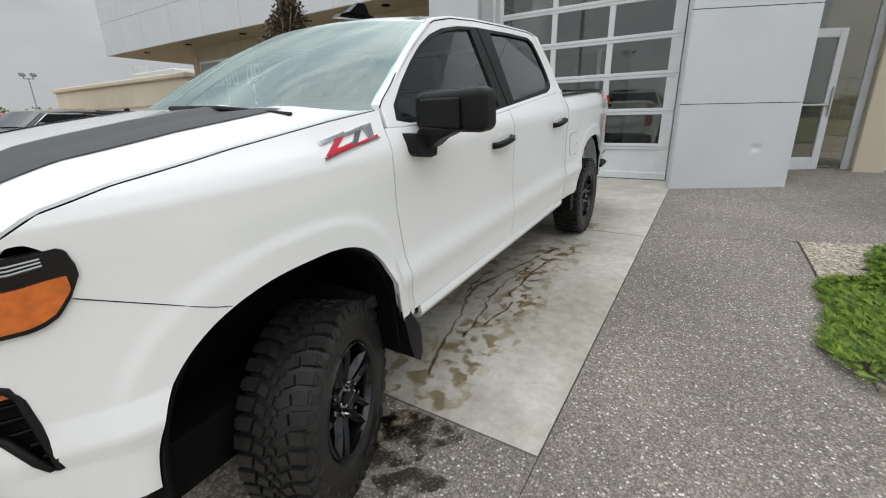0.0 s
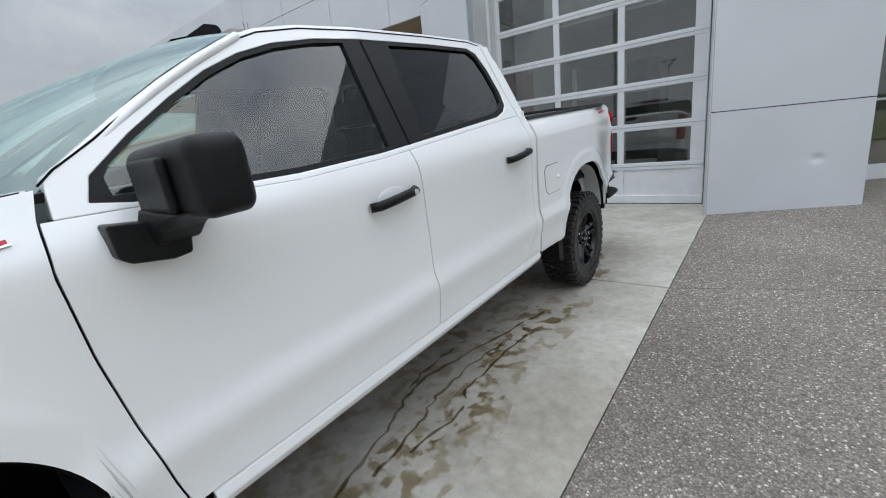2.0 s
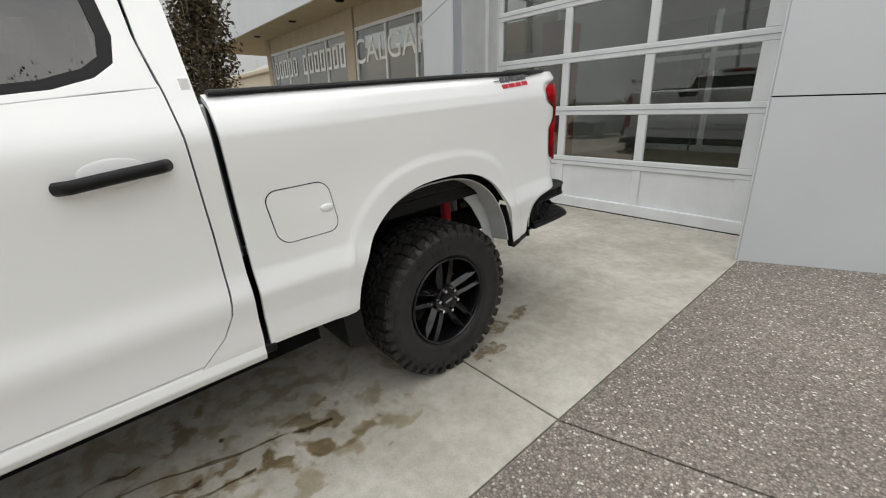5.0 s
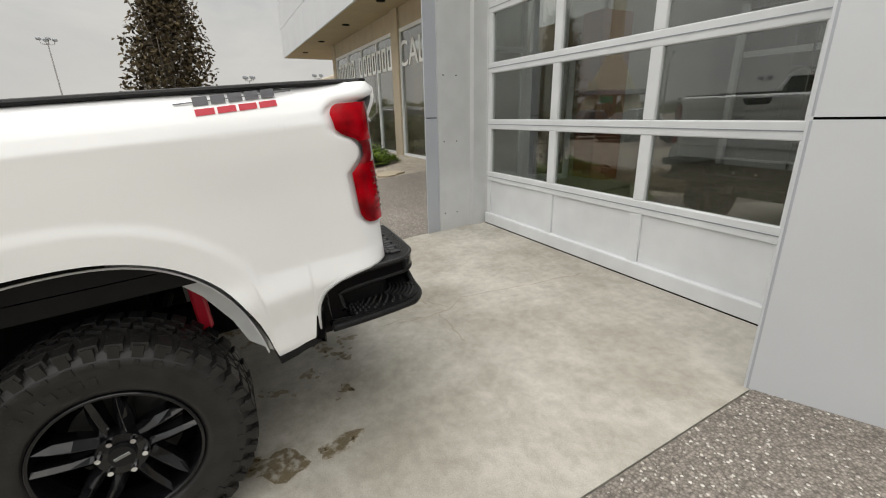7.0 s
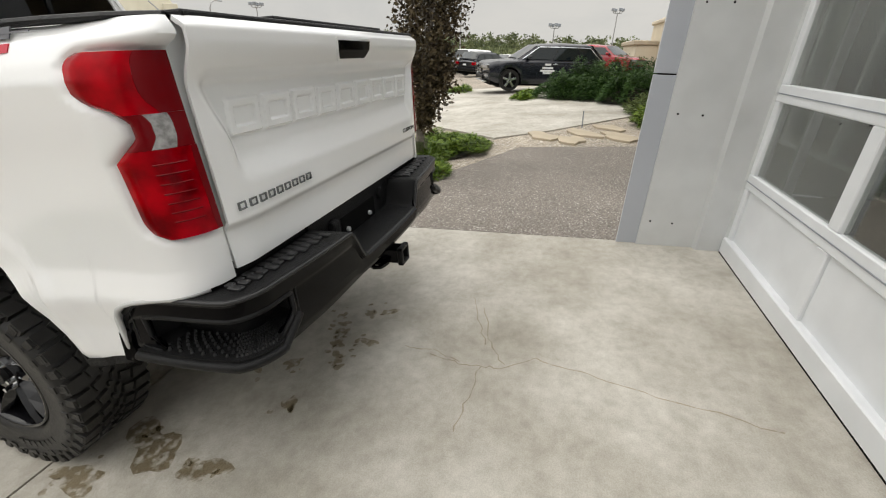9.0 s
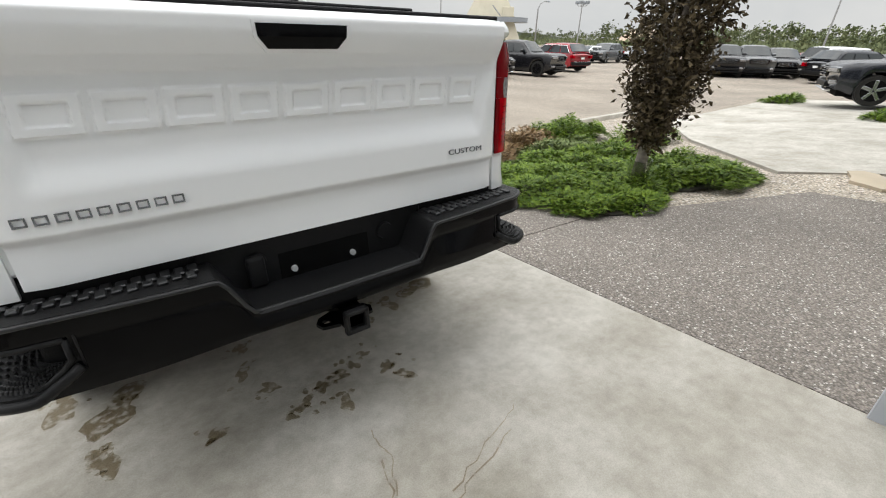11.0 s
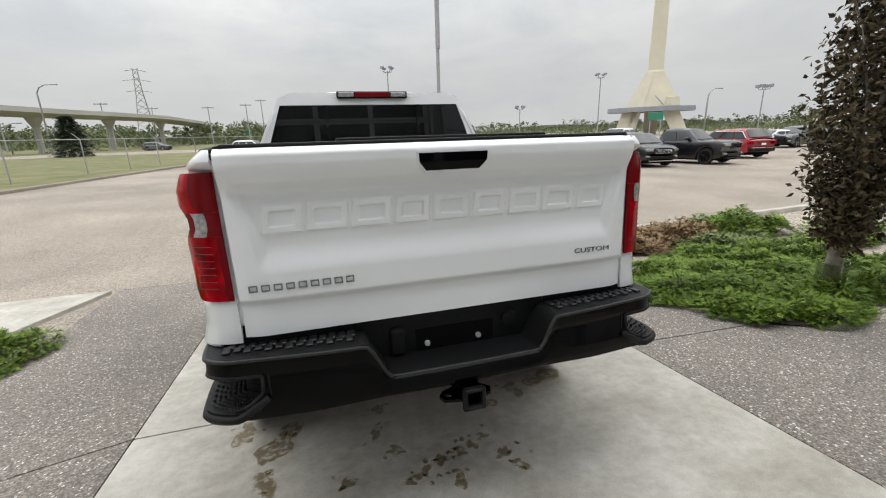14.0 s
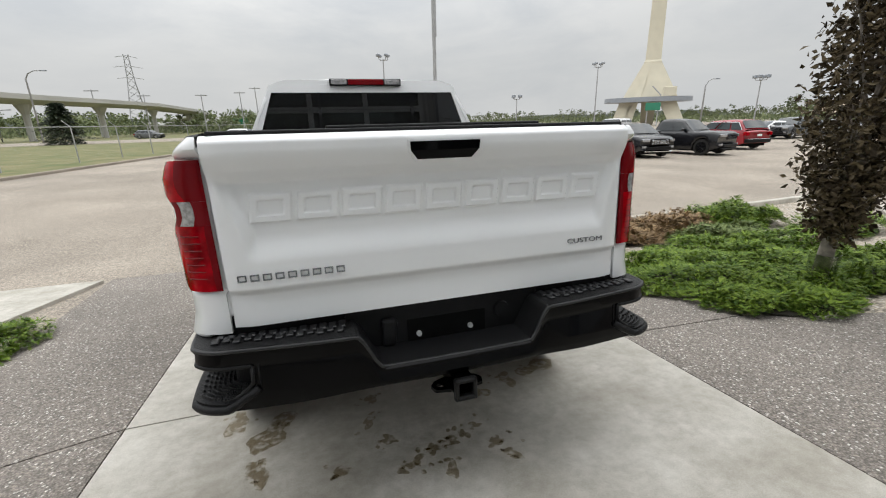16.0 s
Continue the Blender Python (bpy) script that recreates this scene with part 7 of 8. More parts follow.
# kerb of the bed beside the lot
for k, (a, b) in enumerate((((-2.62, -0.12), (-5.4, -0.30)), ((-5.42, -0.30), (-8.2, -0.50)), ((-8.22, -0.50), (-11.0, -0.75)))):
    dx, dy = b[0] - a[0], b[1] - a[1]
    ln, ang = math.hypot(dx, dy), math.degrees(math.atan2(dy, dx))
    tagged(part("kerb", box((0, -0.08, -0.1), (ln, 0.08, 0.10), 0.02, seg=2), M_CONC, matrix=APRON @ pose(a[0], a[1], 0, 0, 0, ang)), "pale concrete kerb along the bed", "kerb", kind="structure")
slab("gravel_front", [(-2.62, -0.1), (-5.4, -0.25), (-11, -0.7), (-9, 0.6), (-2.6, 0.6)][::-1], -0.01, 0.04, M_GRAVEL, "pale gravel of the bed beside the kerb")

# ---- car park and distance ----
LOT = -0.60


def place(bearing, dist, z=LOT):
    """A spot at a compass bearing and distance from the foot of the garage door."""
    a = radians(bearing)
    return (0.5 - dist * math.sin(a), 6.2 + dist * math.cos(a), z)


CAR_PAINT = {}


def paint(name, rgb):
    if name not in CAR_PAINT:
        CAR_PAINT[name] = material(name + "_car_paint", rgb, 0.25, vary=0.05, scale=2, coat=0.5)
    return CAR_PAINT[name]


M_CARGLASS = material("dark_car_glass", (0.012, 0.017, 0.018), 0.05, coat=0.25)
M_RIM = material("silver_alloy", (0.5, 0.51, 0.52), 0.25, metal=0.9)
SUV = dict(L=4.95, W=1.96, belt=1.13, roof=1.72, nose=1.06, deck=1.12, glass=((1.20, 1.12), (0.35, 1.66), (-1.75, 1.70), (-2.32, 1.16)), wheels=(1.45, -1.45), r=0.39)
TRUCK = dict(L=5.4, W=1.96, belt=1.22, roof=1.86, nose=1.20, deck=1.24, glass=((1.12, 1.21), (0.45, 1.80), (-0.85, 1.83), (-1.05, 1.24)), wheels=(1.70, -1.60), r=0.41)
VAN = dict(L=5.3, W=2.04, belt=1.24, roof=1.95, nose=1.12, deck=1.22, glass=((1.45, 1.22), (0.75, 1.88), (-2.2, 1.92), (-2.55, 1.25)), wheels=(1.6, -1.55), r=0.40)
SEDAN = dict(L=4.7, W=1.84, belt=0.98, roof=1.47, nose=0.90, deck=1.02, glass=((1.00, 0.97), (0.15, 1.42), (-1.05, 1.43), (-1.85, 1.02)), wheels=(1.38, -1.35), r=0.34)


def car(label, kind, colour, x, y, z, heading, group="", rim=None, trim=None):
    """A parked car, front along its own +y: rounded body with wheel openings, glasshouse, lamps and wheels."""
    L, W, belt, nose, deck, r, g = kind["L"], kind["W"], kind["belt"], kind["nose"], kind["deck"], kind["r"], kind["glass"]
    root = thing("parked_car", label, "car", group, pose(x, y, z, 0, 0, heading))
    h, hw = L / 2, W / 2

    def bend(px, py, pz):
        """Rounds the ends in plan and tucks them under the lamps."""
        k = (abs(px) / hw) ** 3
        py -= 0.24 * k * smooth01(h - 1.0, h, py)
        py += 0.16 * k * smooth01(-h + 0.8, -h, py)
        return (px * (1 - 0.05 * smooth01(h * 0.6, h, abs(py))), py, pz)

    def low(yy):
        best = 0.27 + 0.10 * smooth01(h - 0.5, h, abs(yy))
        for wy in kind["wheels"]:
            d = abs(yy - wy) / (r + 0.07)
            if d < 1:
                best = max(best, r + (r + 0.06) * math.sqrt(1 - d * d))
        return best

    def top(yy):
        return table(yy, [(-h, deck - 0.10), (-h + 0.10, deck - 0.02), (-h + 0.3, deck), (g[3][0], deck), (g[3][0] + 0.2, belt), (g[0][0] - 0.1, belt), (g[0][0] + 0.1, g[0][1] + 0.0), (h - 0.35, nose), (h - 0.12, nose - 0.035), (h, nose - 0.12)])

    def skin(u, v):
        yy = lerp(-h, h, u)
        zb, zt = low(yy), top(yy)
        a = v * 2 - 1
        sgn, m = (1 if a >= 0 else -1), 1 - abs(a)
        px = hw * table(m, [(0, 0.95), (0.12, 0.985), (0.35, 1.0), (0.60, 0.985), (0.72, 0.955), (0.80, 0.89), (1.0, 0.0)])
        pz = lerp(zb, zt - 0.03, min(m / 0.76, 1)) + 0.05 * smooth01(0.70, 1.0, m)
        return bend(-sgn * px, yy, pz)
    v, f = grid(skin, 96, 36)
    n = 37
    f += [tuple(range(n)), tuple(range(96 * n, 97 * n))[::-1]]
    ob = fix_normals(link("body", v, f, colour, root, smooth=True))
    e = ob.modifiers.new("sharp_rim", "EDGE_SPLIT")
    e.split_angle = radians(38)
    part("underbody", box((-hw + 0.14, -h + 0.3, 0.20), (hw - 0.14, h - 0.3, 0.62), 0.02), M_DARK, root)
    wb, wt = hw - 0.06, hw - 0.28

    def house(u, v, out=0.0):
        yy = lerp(g[3][0], g[0][0], u)
        zr = table(yy, [g[3], (lerp(g[3][0], g[2][0], 0.85), lerp(g[3][1], g[2][1], 0.88)), (g[2][0] + 0.12, g[2][1]), ((g[1][0] + g[2][0]) / 2, max(g[1][1], g[2][1]) + 0.02), (g[1][0] - 0.10, g[1][1] + 0.005), (lerp(g[1][0], g[0][0], 0.12), lerp(g[1][1], g[0][1], 0.09)), g[0]])
        a = v * 2 - 1
        sgn, m = (1 if a >= 0 else -1), 1 - abs(a)
        k = min((zr - belt) / 0.55, 1)
        px = table(m, [(0, wb), (0.42, lerp(wb, wt, 0.90 * k)), (0.52, lerp(wb, wt, k) - 0.03), (0.66, lerp(wb, wt, k) * 0.85), (1, 0)])
        pz = table(m, [(0, belt - 0.06), (0.42, max(belt - 0.06, zr - 0.10)), (0.52, zr - 0.045), (0.66, zr - 0.005), (1, zr + 0.02)])
        return (-sgn * (px + out), yy + (0.02 if m > 0.5 else 0), pz + out * 0.4)
    v, f = grid(house, 40, 30)
    fix_normals(link("cabin", v, f, colour, root, smooth=True))
    # windscreen and back window lie just proud of the cabin
    for nm, a, b in (("windscreen", 0.06, 0.93), ("back_window", 0.10, 0.90)):
        (y0, z0), (y1, z1) = (g[0], g[1]) if nm == "windscreen" else (g[3], g[2])
        d = 0.035 if nm == "windscreen" else -0.035
        v, f = grid(lambda u, w: (lerp(-1, 1, u) * lerp(wb - 0.06, wt - 0.03, lerp(a, b, w)), lerp(y0, y1, lerp(a, b, w)) + d - d * 1.2 * abs(lerp(-1, 1, u)) ** 3, lerp(z0, z1, lerp(a, b, w)) + 0.035 - 0.02 * abs(lerp(-1, 1, u)) ** 3), 12, 6)
        fix_normals(link(nm, v, f, M_CARGLASS, root, smooth=True))
    mid = (g[1][0] + g[2][0]) / 2
    for s in (1, -1):
        def glass_at(yy, zz):
            t = (zz - belt) / (g[1][1] - belt)
            return (s * (lerp(wb, lerp(wb, wt, 0.90), t) + 0.012), yy, zz)
        t0, t1 = belt + 0.02, g[1][1] - 0.10

        def front_edge(zz):
            return lerp(g[0][0], g[1][0], (zz - g[0][1]) / (g[1][1] - g[0][1])) - 0.16

        def rear_edge(zz):
            return lerp(g[3][0], g[2][0], (zz - g[3][1]) / (g[2][1] - g[3][1])) + 0.22
        cuts = [0.0, 0.46, 0.50, 1.0] if kind["L"] > 5.25 or kind is SEDAN else [0.0, 0.36, 0.39, 0.72, 0.75, 1.0]
        for a, b in zip(cuts[::2], cuts[1::2]):
            v, f = grid(lambda u, w: glass_at(lerp(front_edge(lerp(t0, t1, w)), rear_edge(lerp(t0, t1, w)), lerp(a, b, u)), lerp(t0, t1, w)), 4, 4)
            fix_normals(link("side_window", v, f, M_CARGLASS, root))
        if trim:
            pv, pf = tube([glass_at(front_edge(t0), t0), glass_at(front_edge(t1), t1 + 0.01), glass_at(mid, t1 + 0.025), glass_at(rear_edge(t1), t1 + 0.01), glass_at(rear_edge(t0), t0)], 0.014, 5)
            link("window_trim", pv, pf, trim, root)
        # lamps, mirrors, handles
        lm = Matrix.Translation((s * (hw - 0.27), h - 0.10, nose - 0.20)) @ pose(0, 0, 0, -8, 0, -s * 28)
        hl = part("headlamp", box((-0.21, -0.08, -0.075), (0.21, 0.05, 0.075), 0.03, lm, 2), M_BADGE, root, smooth=True)
        part("lens", box((-0.17, 0.03, -0.05), (0.15, 0.056, 0.05), 0.012, lm), M_CLEAR_LENS, hl)
        part("fog_lamp", box((s * (hw - 0.24) - 0.09, h - 0.22, 0.50), (s * (hw - 0.24) + 0.09, h - 0.06, 0.60), 0.02), M_CLEAR_LENS, root)
        part("rear_lamp", box((s * (hw - 0.16) - 0.13, -h - 0.012, deck - 0.30), (s * (hw - 0.16) + 0.12, -h + 0.26, deck - 0.10), 0.03, seg=2), M_RED_LENS, root)
        part("wing_mirror", box((s * (hw + 0.06) - 0.12, g[0][0] - 0.50, belt + 0.01), (s * (hw + 0.06) + 0.12, g[0][0] - 0.37, belt + 0.17), 0.05, seg=2), colour, root, smooth=True)
        for hy in (mid + 0.30, mid - 0.75):
            part("handle", box((s * hw - 0.02, hy, belt - 0.16), (s * hw + 0.012, hy + 0.2, belt - 0.125), 0.008), trim or colour, root)
        for wy in kind["wheels"]:
            wh = new("wheel")
            wh.parent = root
            wh.matrix_basis = Matrix.Translation((s * (hw - 0.13), wy, r))
            b = bmesh.new()
            for rr, wd in ((r, 0.20), (r * 0.93, 0.245)):
                add_cyl(b, rr, rr, wd, pose(0, 0, 0, 0, 90, 0), 28)
            part("tyre", b, M_RUBBER, wh)
            b = bmesh.new()
            add_cyl(b, r * 0.68, r * 0.68, 0.02, Matrix.Translation((s * 0.117, 0, 0)) @ pose(0, 0, 0, 0, 90, 0), 24)
            part("wheel_dish", b, M_DARK, wh)
            for k in range(5):
                part("spoke", box((-0.014, -0.04, 0.02), (0.014, 0.04, r * 0.68), 0.005, Matrix.Translation((s * 0.127, 0, 0)) @ pose(0, 0, 0, 72 * k, 0, 0)), rim or M_RIM, wh)
    gr = part("grille", box((-0.50, h - 0.06, nose - 0.40), (0.50, h + 0.012, nose - 0.13), 0.03, seg=2), M_GLOSS, root)
    for k in range(4):
        part("grille_bar", box((-0.45, h + 0.008, nose - 0.36 + 0.055 * k), (0.45, h + 0.02, nose - 0.348 + 0.055 * k), 0.003), trim or M_BADGE, gr)
    part("lower_intake", box((-0.66, h - 0.14, 0.42), (0.66, h - 0.008, 0.56), 0.02), M_BLACK, root)
    part("front_skirt", box((-0.72, h - 0.20, 0.30), (0.72, h - 0.02, 0.36), 0.02), trim or M_BLACK, root)
    part("rear_bumper", box((-hw + 0.10, -h - 0.03, 0.40), (hw - 0.10, -h + 0.16, 0.62), 0.04, seg=2), M_BLACK, root, smooth=True)
    part("rear_trim", box((-hw + 0.22, -h - 0.036, 0.60), (hw - 0.22, -h, 0.63), 0.006), trim or M_BLACK, root)
    part("number_plate", box((-0.15, -h - 0.024, 0.78), (0.15, -h + 0.0, 0.89)), M_LETTER, root)
    return root


BLACK, NAVY, RED = paint("black", (0.008, 0.008, 0.01)), paint("dark_blue", (0.01, 0.012, 0.018)), paint("red", (0.28, 0.012, 0.02))
WHITE, GREY, SILVER = paint("white", (0.75, 0.75, 0.75)), paint("grey", (0.10, 0.105, 0.11)), paint("silver", (0.42, 0.43, 0.44))
ROW = "cars parked in the lot"
car("black sport utility car facing the building", SUV, BLACK, -16.4, -13.6, LOT, -8, ROW, None, M_CHROME)
car("black crew-cab pickup facing the building", TRUCK, BLACK, -19.6, -13.4, LOT, 14, ROW, M_GLOSS)
car("red sport utility car with its tail to the building", SUV, RED, -25.0, -15.3, LOT, 176, ROW, None, M_CHROME)
car("dark grey sport utility car beside the black one", SUV, GREY, -12.2, -14.3, LOT, 0, ROW)
car("white sport utility car behind the black pickup", VAN, WHITE, -24.6, -25.5, LOT, -55, ROW)
car("white pickup behind the dark cars", TRUCK, WHITE, -9.2, -24.0, LOT, 80, ROW)
car("white sport utility car across the lot", SUV, WHITE, 8.0, -52.0, LOT, 75, ROW)
car("dark sport utility car on the road beyond the fence", SUV, GREY, 30.5, -92.0, LOT, 80)
for k, (bearing, dist, kind, colour, head, words) in enumerate((
        (112.5, 36, TRUCK, BLACK, -60, "black pickup in the far row"), (110.0, 37, TRUCK, GREY, -60, "grey pickup in the far row"), (107.6, 38, SUV, BLACK, -62, "black sport utility car in the far row"),
        (105.2, 41, SEDAN, RED, -70, "red saloon in the far row"), (102.6, 40, VAN, WHITE, 60, "white van in the far row"), (101.8, 35, SUV, NAVY, 60, "dark sport utility car in the far row"), (98.6, 39, SEDAN, WHITE, 62, "white saloon in the far row"),
        (95.5, 42, SUV, SILVER, 60, "silver sport utility car in the far row"), (92.8, 44, SEDAN, GREY, 60, "grey saloon in the far row"), (90.2, 46, SUV, WHITE, 60, "white sport utility car in the far row"), (87.6, 30, SUV, RED, -35, "red sport utility car behind the black one"),
        (126.3, 47, SEDAN, WHITE, -100, "white hatchback far across the lot"), (124.5, 48, SUV, GREY, -80, "grey sport utility car far across the lot"), (121.5, 52, SEDAN, SILVER, -80, "silver saloon far across the lot"), (118.6, 50, SUV, BLACK, -75, "black sport utility car far across the lot"))):
    px, py, pz = place(bearing, dist)
    car(words, kind, colour, px, py, ground_z(py) if py > -4.5 else LOT, head, ROW)
suv = car("black sport utility car with white door decals on concrete", SUV, NAVY, -17.1, 4.3, ground_z(4.45) + 0.05, -158, "", None, M_CHROME)
for k, (z, w) in enumerate(((0.98, 0.24), (0.86, 0.42), (0.76, 0.55), (0.68, 0.34))):
    part("door_decal", box((-0.990, 0.0 - w / 2, z - 0.035), (-0.972, 0.0 + w / 2, z + 0.03), 0.002), M_LETTER, suv, "white door decal drawn as plain bars")

# grass verge with kerb, and chain-link fence
v, f = plate([(13.6, -15.0), (12.2, -22.0), (11.2, -27.0), (10.0, -32.0), (7.5, -44.0), (3.0, -66.0), (60, -66), (120, -40), (120, -5), (15, -5)][::-1], [], lambda x, y, h: (x, y, LOT - 0.02 + h), 0.14)
tagged(fix_normals(link("grass_verge", v, f, M_GRASS)), "patchy mown grass verge behind a kerb", "grass", kind="structure")
kp = [(13.5, -15.0), (12.1, -22.0), (11.1, -27.0), (9.9, -32.0), (7.4, -44.0), (2.9, -66.0)]
for a, b in zip(kp, kp[1:]):
    ln, ang = math.hypot(b[0] - a[0], b[1] - a[1]), math.degrees(math.atan2(b[1] - a[1], b[0] - a[0]))
    tagged(part("verge_kerb", box((0, -0.1, -0.05), (ln, 0.08, 0.125), 0.03), M_ASPHALT, matrix=pose(a[0], a[1], LOT, 0, 0, ang)), "worn concrete kerb along the verge", "kerb", kind="structure")
v, f = plate([(4, -66), (30, -64), (60, -58), (140, -35), (150, -48), (62, -76), (28, -84), (0, -86)][::-1], [], lambda x, y, h: (x, y, LOT + h), 0.14)
tagged(fix_normals(link("road", v, f, M_ASPHALT)), "grey road beyond the grass verge", "road", kind="structure")
v, f = plate([(0, -86.5), (28, -84.5), (62, -76.5), (150, -48.5), (400, -60), (400, -420), (-20, -420)][::-1], [], lambda x, y, h: (x, y, LOT - 0.02 + h), 0.10)
tagged(fix_normals(link("far_grass", v, f, M_GRASS)), "rough grass beyond the road and flyover", "grass", kind="structure")
fence = thing("chain_link_fence", "galvanised chain-link fence along the grass", "fence")
fp = [(15.6, -14.0), (14.6, -19.0), (13.8, -24.5), (13.0, -28.5), (12.2, -32.0), (11.0, -38.0), (9.6, -45.0), (8.0, -53.0), (6.4, -61.0)]
for x, y in fp:
    v, f = tube([(x, y, LOT), (x, y, LOT + 2.2)], 0.035, 8)
    link("post", v, f, M_POLE, fence)
    v, f = tube([(x, y, LOT + 2.18), (x + 0.34, y + 0.03, LOT + 2.52)], 0.022, 6)
    link("outrigger", v, f, M_POLE, fence)
v, f = tube([(x, y, LOT + 2.17) for x, y in fp], 0.028, 6)
link("top_rail", v, f, M_POLE, fence)
wv, wf = [], []
for (ax, ay), (bx, by) in zip(fp, fp[1:]):
    d = math.hypot(bx - ax, by - ay)
    n = int(d / 0.28)
    for k in range(-8, n):
        for sgn in (0, 1):
            t0, t1 = k / n, (k + 8) / n
            z0, z1 = (0.05, 2.15) if sgn else (2.15, 0.05)
            c0, c1 = max(t0, 0), min(t1, 1)
            if c1 <= c0:
                continue
            za, zb = lerp(z0, z1, (c0 - t0) / (t1 - t0)), lerp(z0, z1, (c1 - t0) / (t1 - t0))
            i = len(wv)
            pa, pb = (lerp(ax, bx, c0), lerp(ay, by, c0), LOT + za), (lerp(ax, bx, c1), lerp(ay, by, c1), LOT + zb)
            wv += [pa, pb, (pb[0], pb[1], pb[2] + 0.004), (pa[0], pa[1], pa[2] + 0.004)]
            wf.append((i, i + 1, i + 2, i + 3))
tagged(link("wire_mesh", wv, wf, M_POLE, fence), kind="stuff")


def floodlight(bearing, dist, elev, label, heads=4, eye=1.35):
    """A tall car-park mast with a cluster of lamp heads."""
    x, y, z = place(bearing, dist)
    top = eye + dist * math.tan(radians(elev))
    root = thing("light_mast", label, "lamp post", "car park light masts", pose(x, y, z))
    h = top - z
    v, f = tube([(0, 0, 0), (0, 0, h * 0.5), (0, 0, h)], 0.11 * max(1, dist / 80), 8, 0.6)
    link("pole", v, f, M_POLE, root)
    k0 = max(1, dist / 75)
    for k in range(heads):
        a = 2 * math.pi * k / heads + 0.4
        dx, dy = 0.75 * k0 * math.cos(a), 0.75 * k0 * math.sin(a)
        v, f = tube([(0, 0, h - 0.15), (dx * 0.8, dy * 0.8, h - 0.1), (dx, dy, h + 0.35)], 0.05 * k0, 6)
        link("arm", v, f, M_POLE, root)
        part("lamp_head", box((dx - 0.24 * k0, dy - 0.24 * k0, h + 0.28), (dx + 0.24 * k0, dy + 0.24 * k0, h + 0.58 * k0), 0.06), M_GREY_METAL, root)
    return root


W_ = "grey car-park light mast with clustered lamps"
floodlight(170.29, 60, 7.6, W_)
floodlight(143.99, 75, 5.9, W_)
floodlight(127.69, 120, 3.5, W_)
floodlight(153.51, 150, 2.6, W_)
floodlight(104.5, 72, 7.0, W_)
floodlight(86.3, 110, 4.1, W_)
floodlight(78.5, 95, 4.4, W_)
floodlight(93.0, 140, 2.5, W_)
x, y, z = place(163.86, 42)
mast = thing("steel_mast", "tall plain grey steel mast", "mast", matrix=pose(x, y, z))
v, f = tube([(0, 0, 0), (0, 0, 9.6)], 0.16, 10)
link("lower_tube", v, f, M_POLE, mast)
v, f = tube([(-0.03, 0, 9.4), (-0.03, 0, 22)], 0.21, 10)
link("upper_tube", v, f, M_POLE, mast)


def street_lamp(bearing, dist, elev, side, label):
    x, y, z = place(bearing, dist)
    h = 1.35 + dist * math.tan(radians(elev)) - z
    root = thing("street_lamp", label, "lamp post", "street lamps", pose(x, y, z))
    v, f = tube([(0, 0, 0), (0, 0, h - 1.2), (side * 0.4, 0, h - 0.4), (side * 1.2, 0, h), (side * 2.4, 0, h + 0.05)], 0.13, 8, 0.5)
    link("bent_pole", v, f, M_POLE, root, smooth=True)
    part("lantern", box((side * 2.4 - 0.4, -0.15, h - 0.05), (side * 2.4 + 0.4, 0.15, h + 0.12), 0.04), M_GREY_METAL, root)


street_lamp(-154.3, 90, 5.4, -1, "bent grey street lamp beyond the fence")
street_lamp(-151.5, 120, 1.9, -1, "bent grey street lamp beyond the fence")
street_lamp(132.6, 85, 3.9, -1, "bent grey street lamp by the lot")
for bearing, elev in ((-168.6, 3.6), (-172.6, 3.9), (-174.3, 4.4), (-158.9, 3.9), (-151.2, 5.0), (-163.2, 3.5)):
    x, y, z = place(bearing, 150)
    h = 1.35 + 150 * math.tan(radians(elev)) - z
    pole = thing("utility_pole", "distant grey utility pole", "pole", "utility poles", pose(x, y, z))
    v, f = tube([(0, 0, 0), (0, 0, h)], 0.2, 6, 0.6)
    link("pole", v, f, M_POLE, pole)
    part("cross_arm", box((-1.6, -0.12, h - 0.5), (1.6, 0.12, h - 0.25)), M_POLE, pole)

# lattice pylon
x, y, z = place(-162.4, 270)
pylon = thing("power_pylon", "grey lattice power pylon far behind the road", "pylon", matrix=pose(x, y, z, 0, 0, 20))
HP = 36.5
for sx in (1, -1):
    for sy in (1, -1):
        v, f = tube([(sx * 4.4, sy * 4.4, 0), (sx * 1.5, sy * 1.5, HP * 0.68), (sx * 0.9, sy * 0.9, HP)], 0.16, 5)
        link("leg", v, f, M_POLE, pylon)
for k in range(11):
    za, zb = HP * k / 11, HP * (k + 1) / 11
    wa, wb2 = table(za, [(0, 4.4), (HP * 0.68, 1.5), (HP, 1.3)]), table(zb, [(0, 4.4), (HP * 0.68, 1.5), (HP, 1.3)])
    for sy in (1, -1):
        v, f = tube([(-wa, sy * wa, za), (wb2, sy * wb2, zb)], 0.08, 4)
        link("brace", v, f, M_POLE, pylon)
        v, f = tube([(wa, sy * wa, za), (-wb2, sy * wb2, zb)], 0.08, 4)
        link("brace", v, f, M_POLE, pylon)
for zz, w in ((HP * 0.70, 5.4), (HP * 0.84, 6.0), (HP * 0.965, 4.6)):
    v, f = tube([(-w, 0, zz), (0, 0, zz + 0.9), (w, 0, zz)], 0.13, 5)
    link("cross_arm", v, f, M_POLE, pylon)

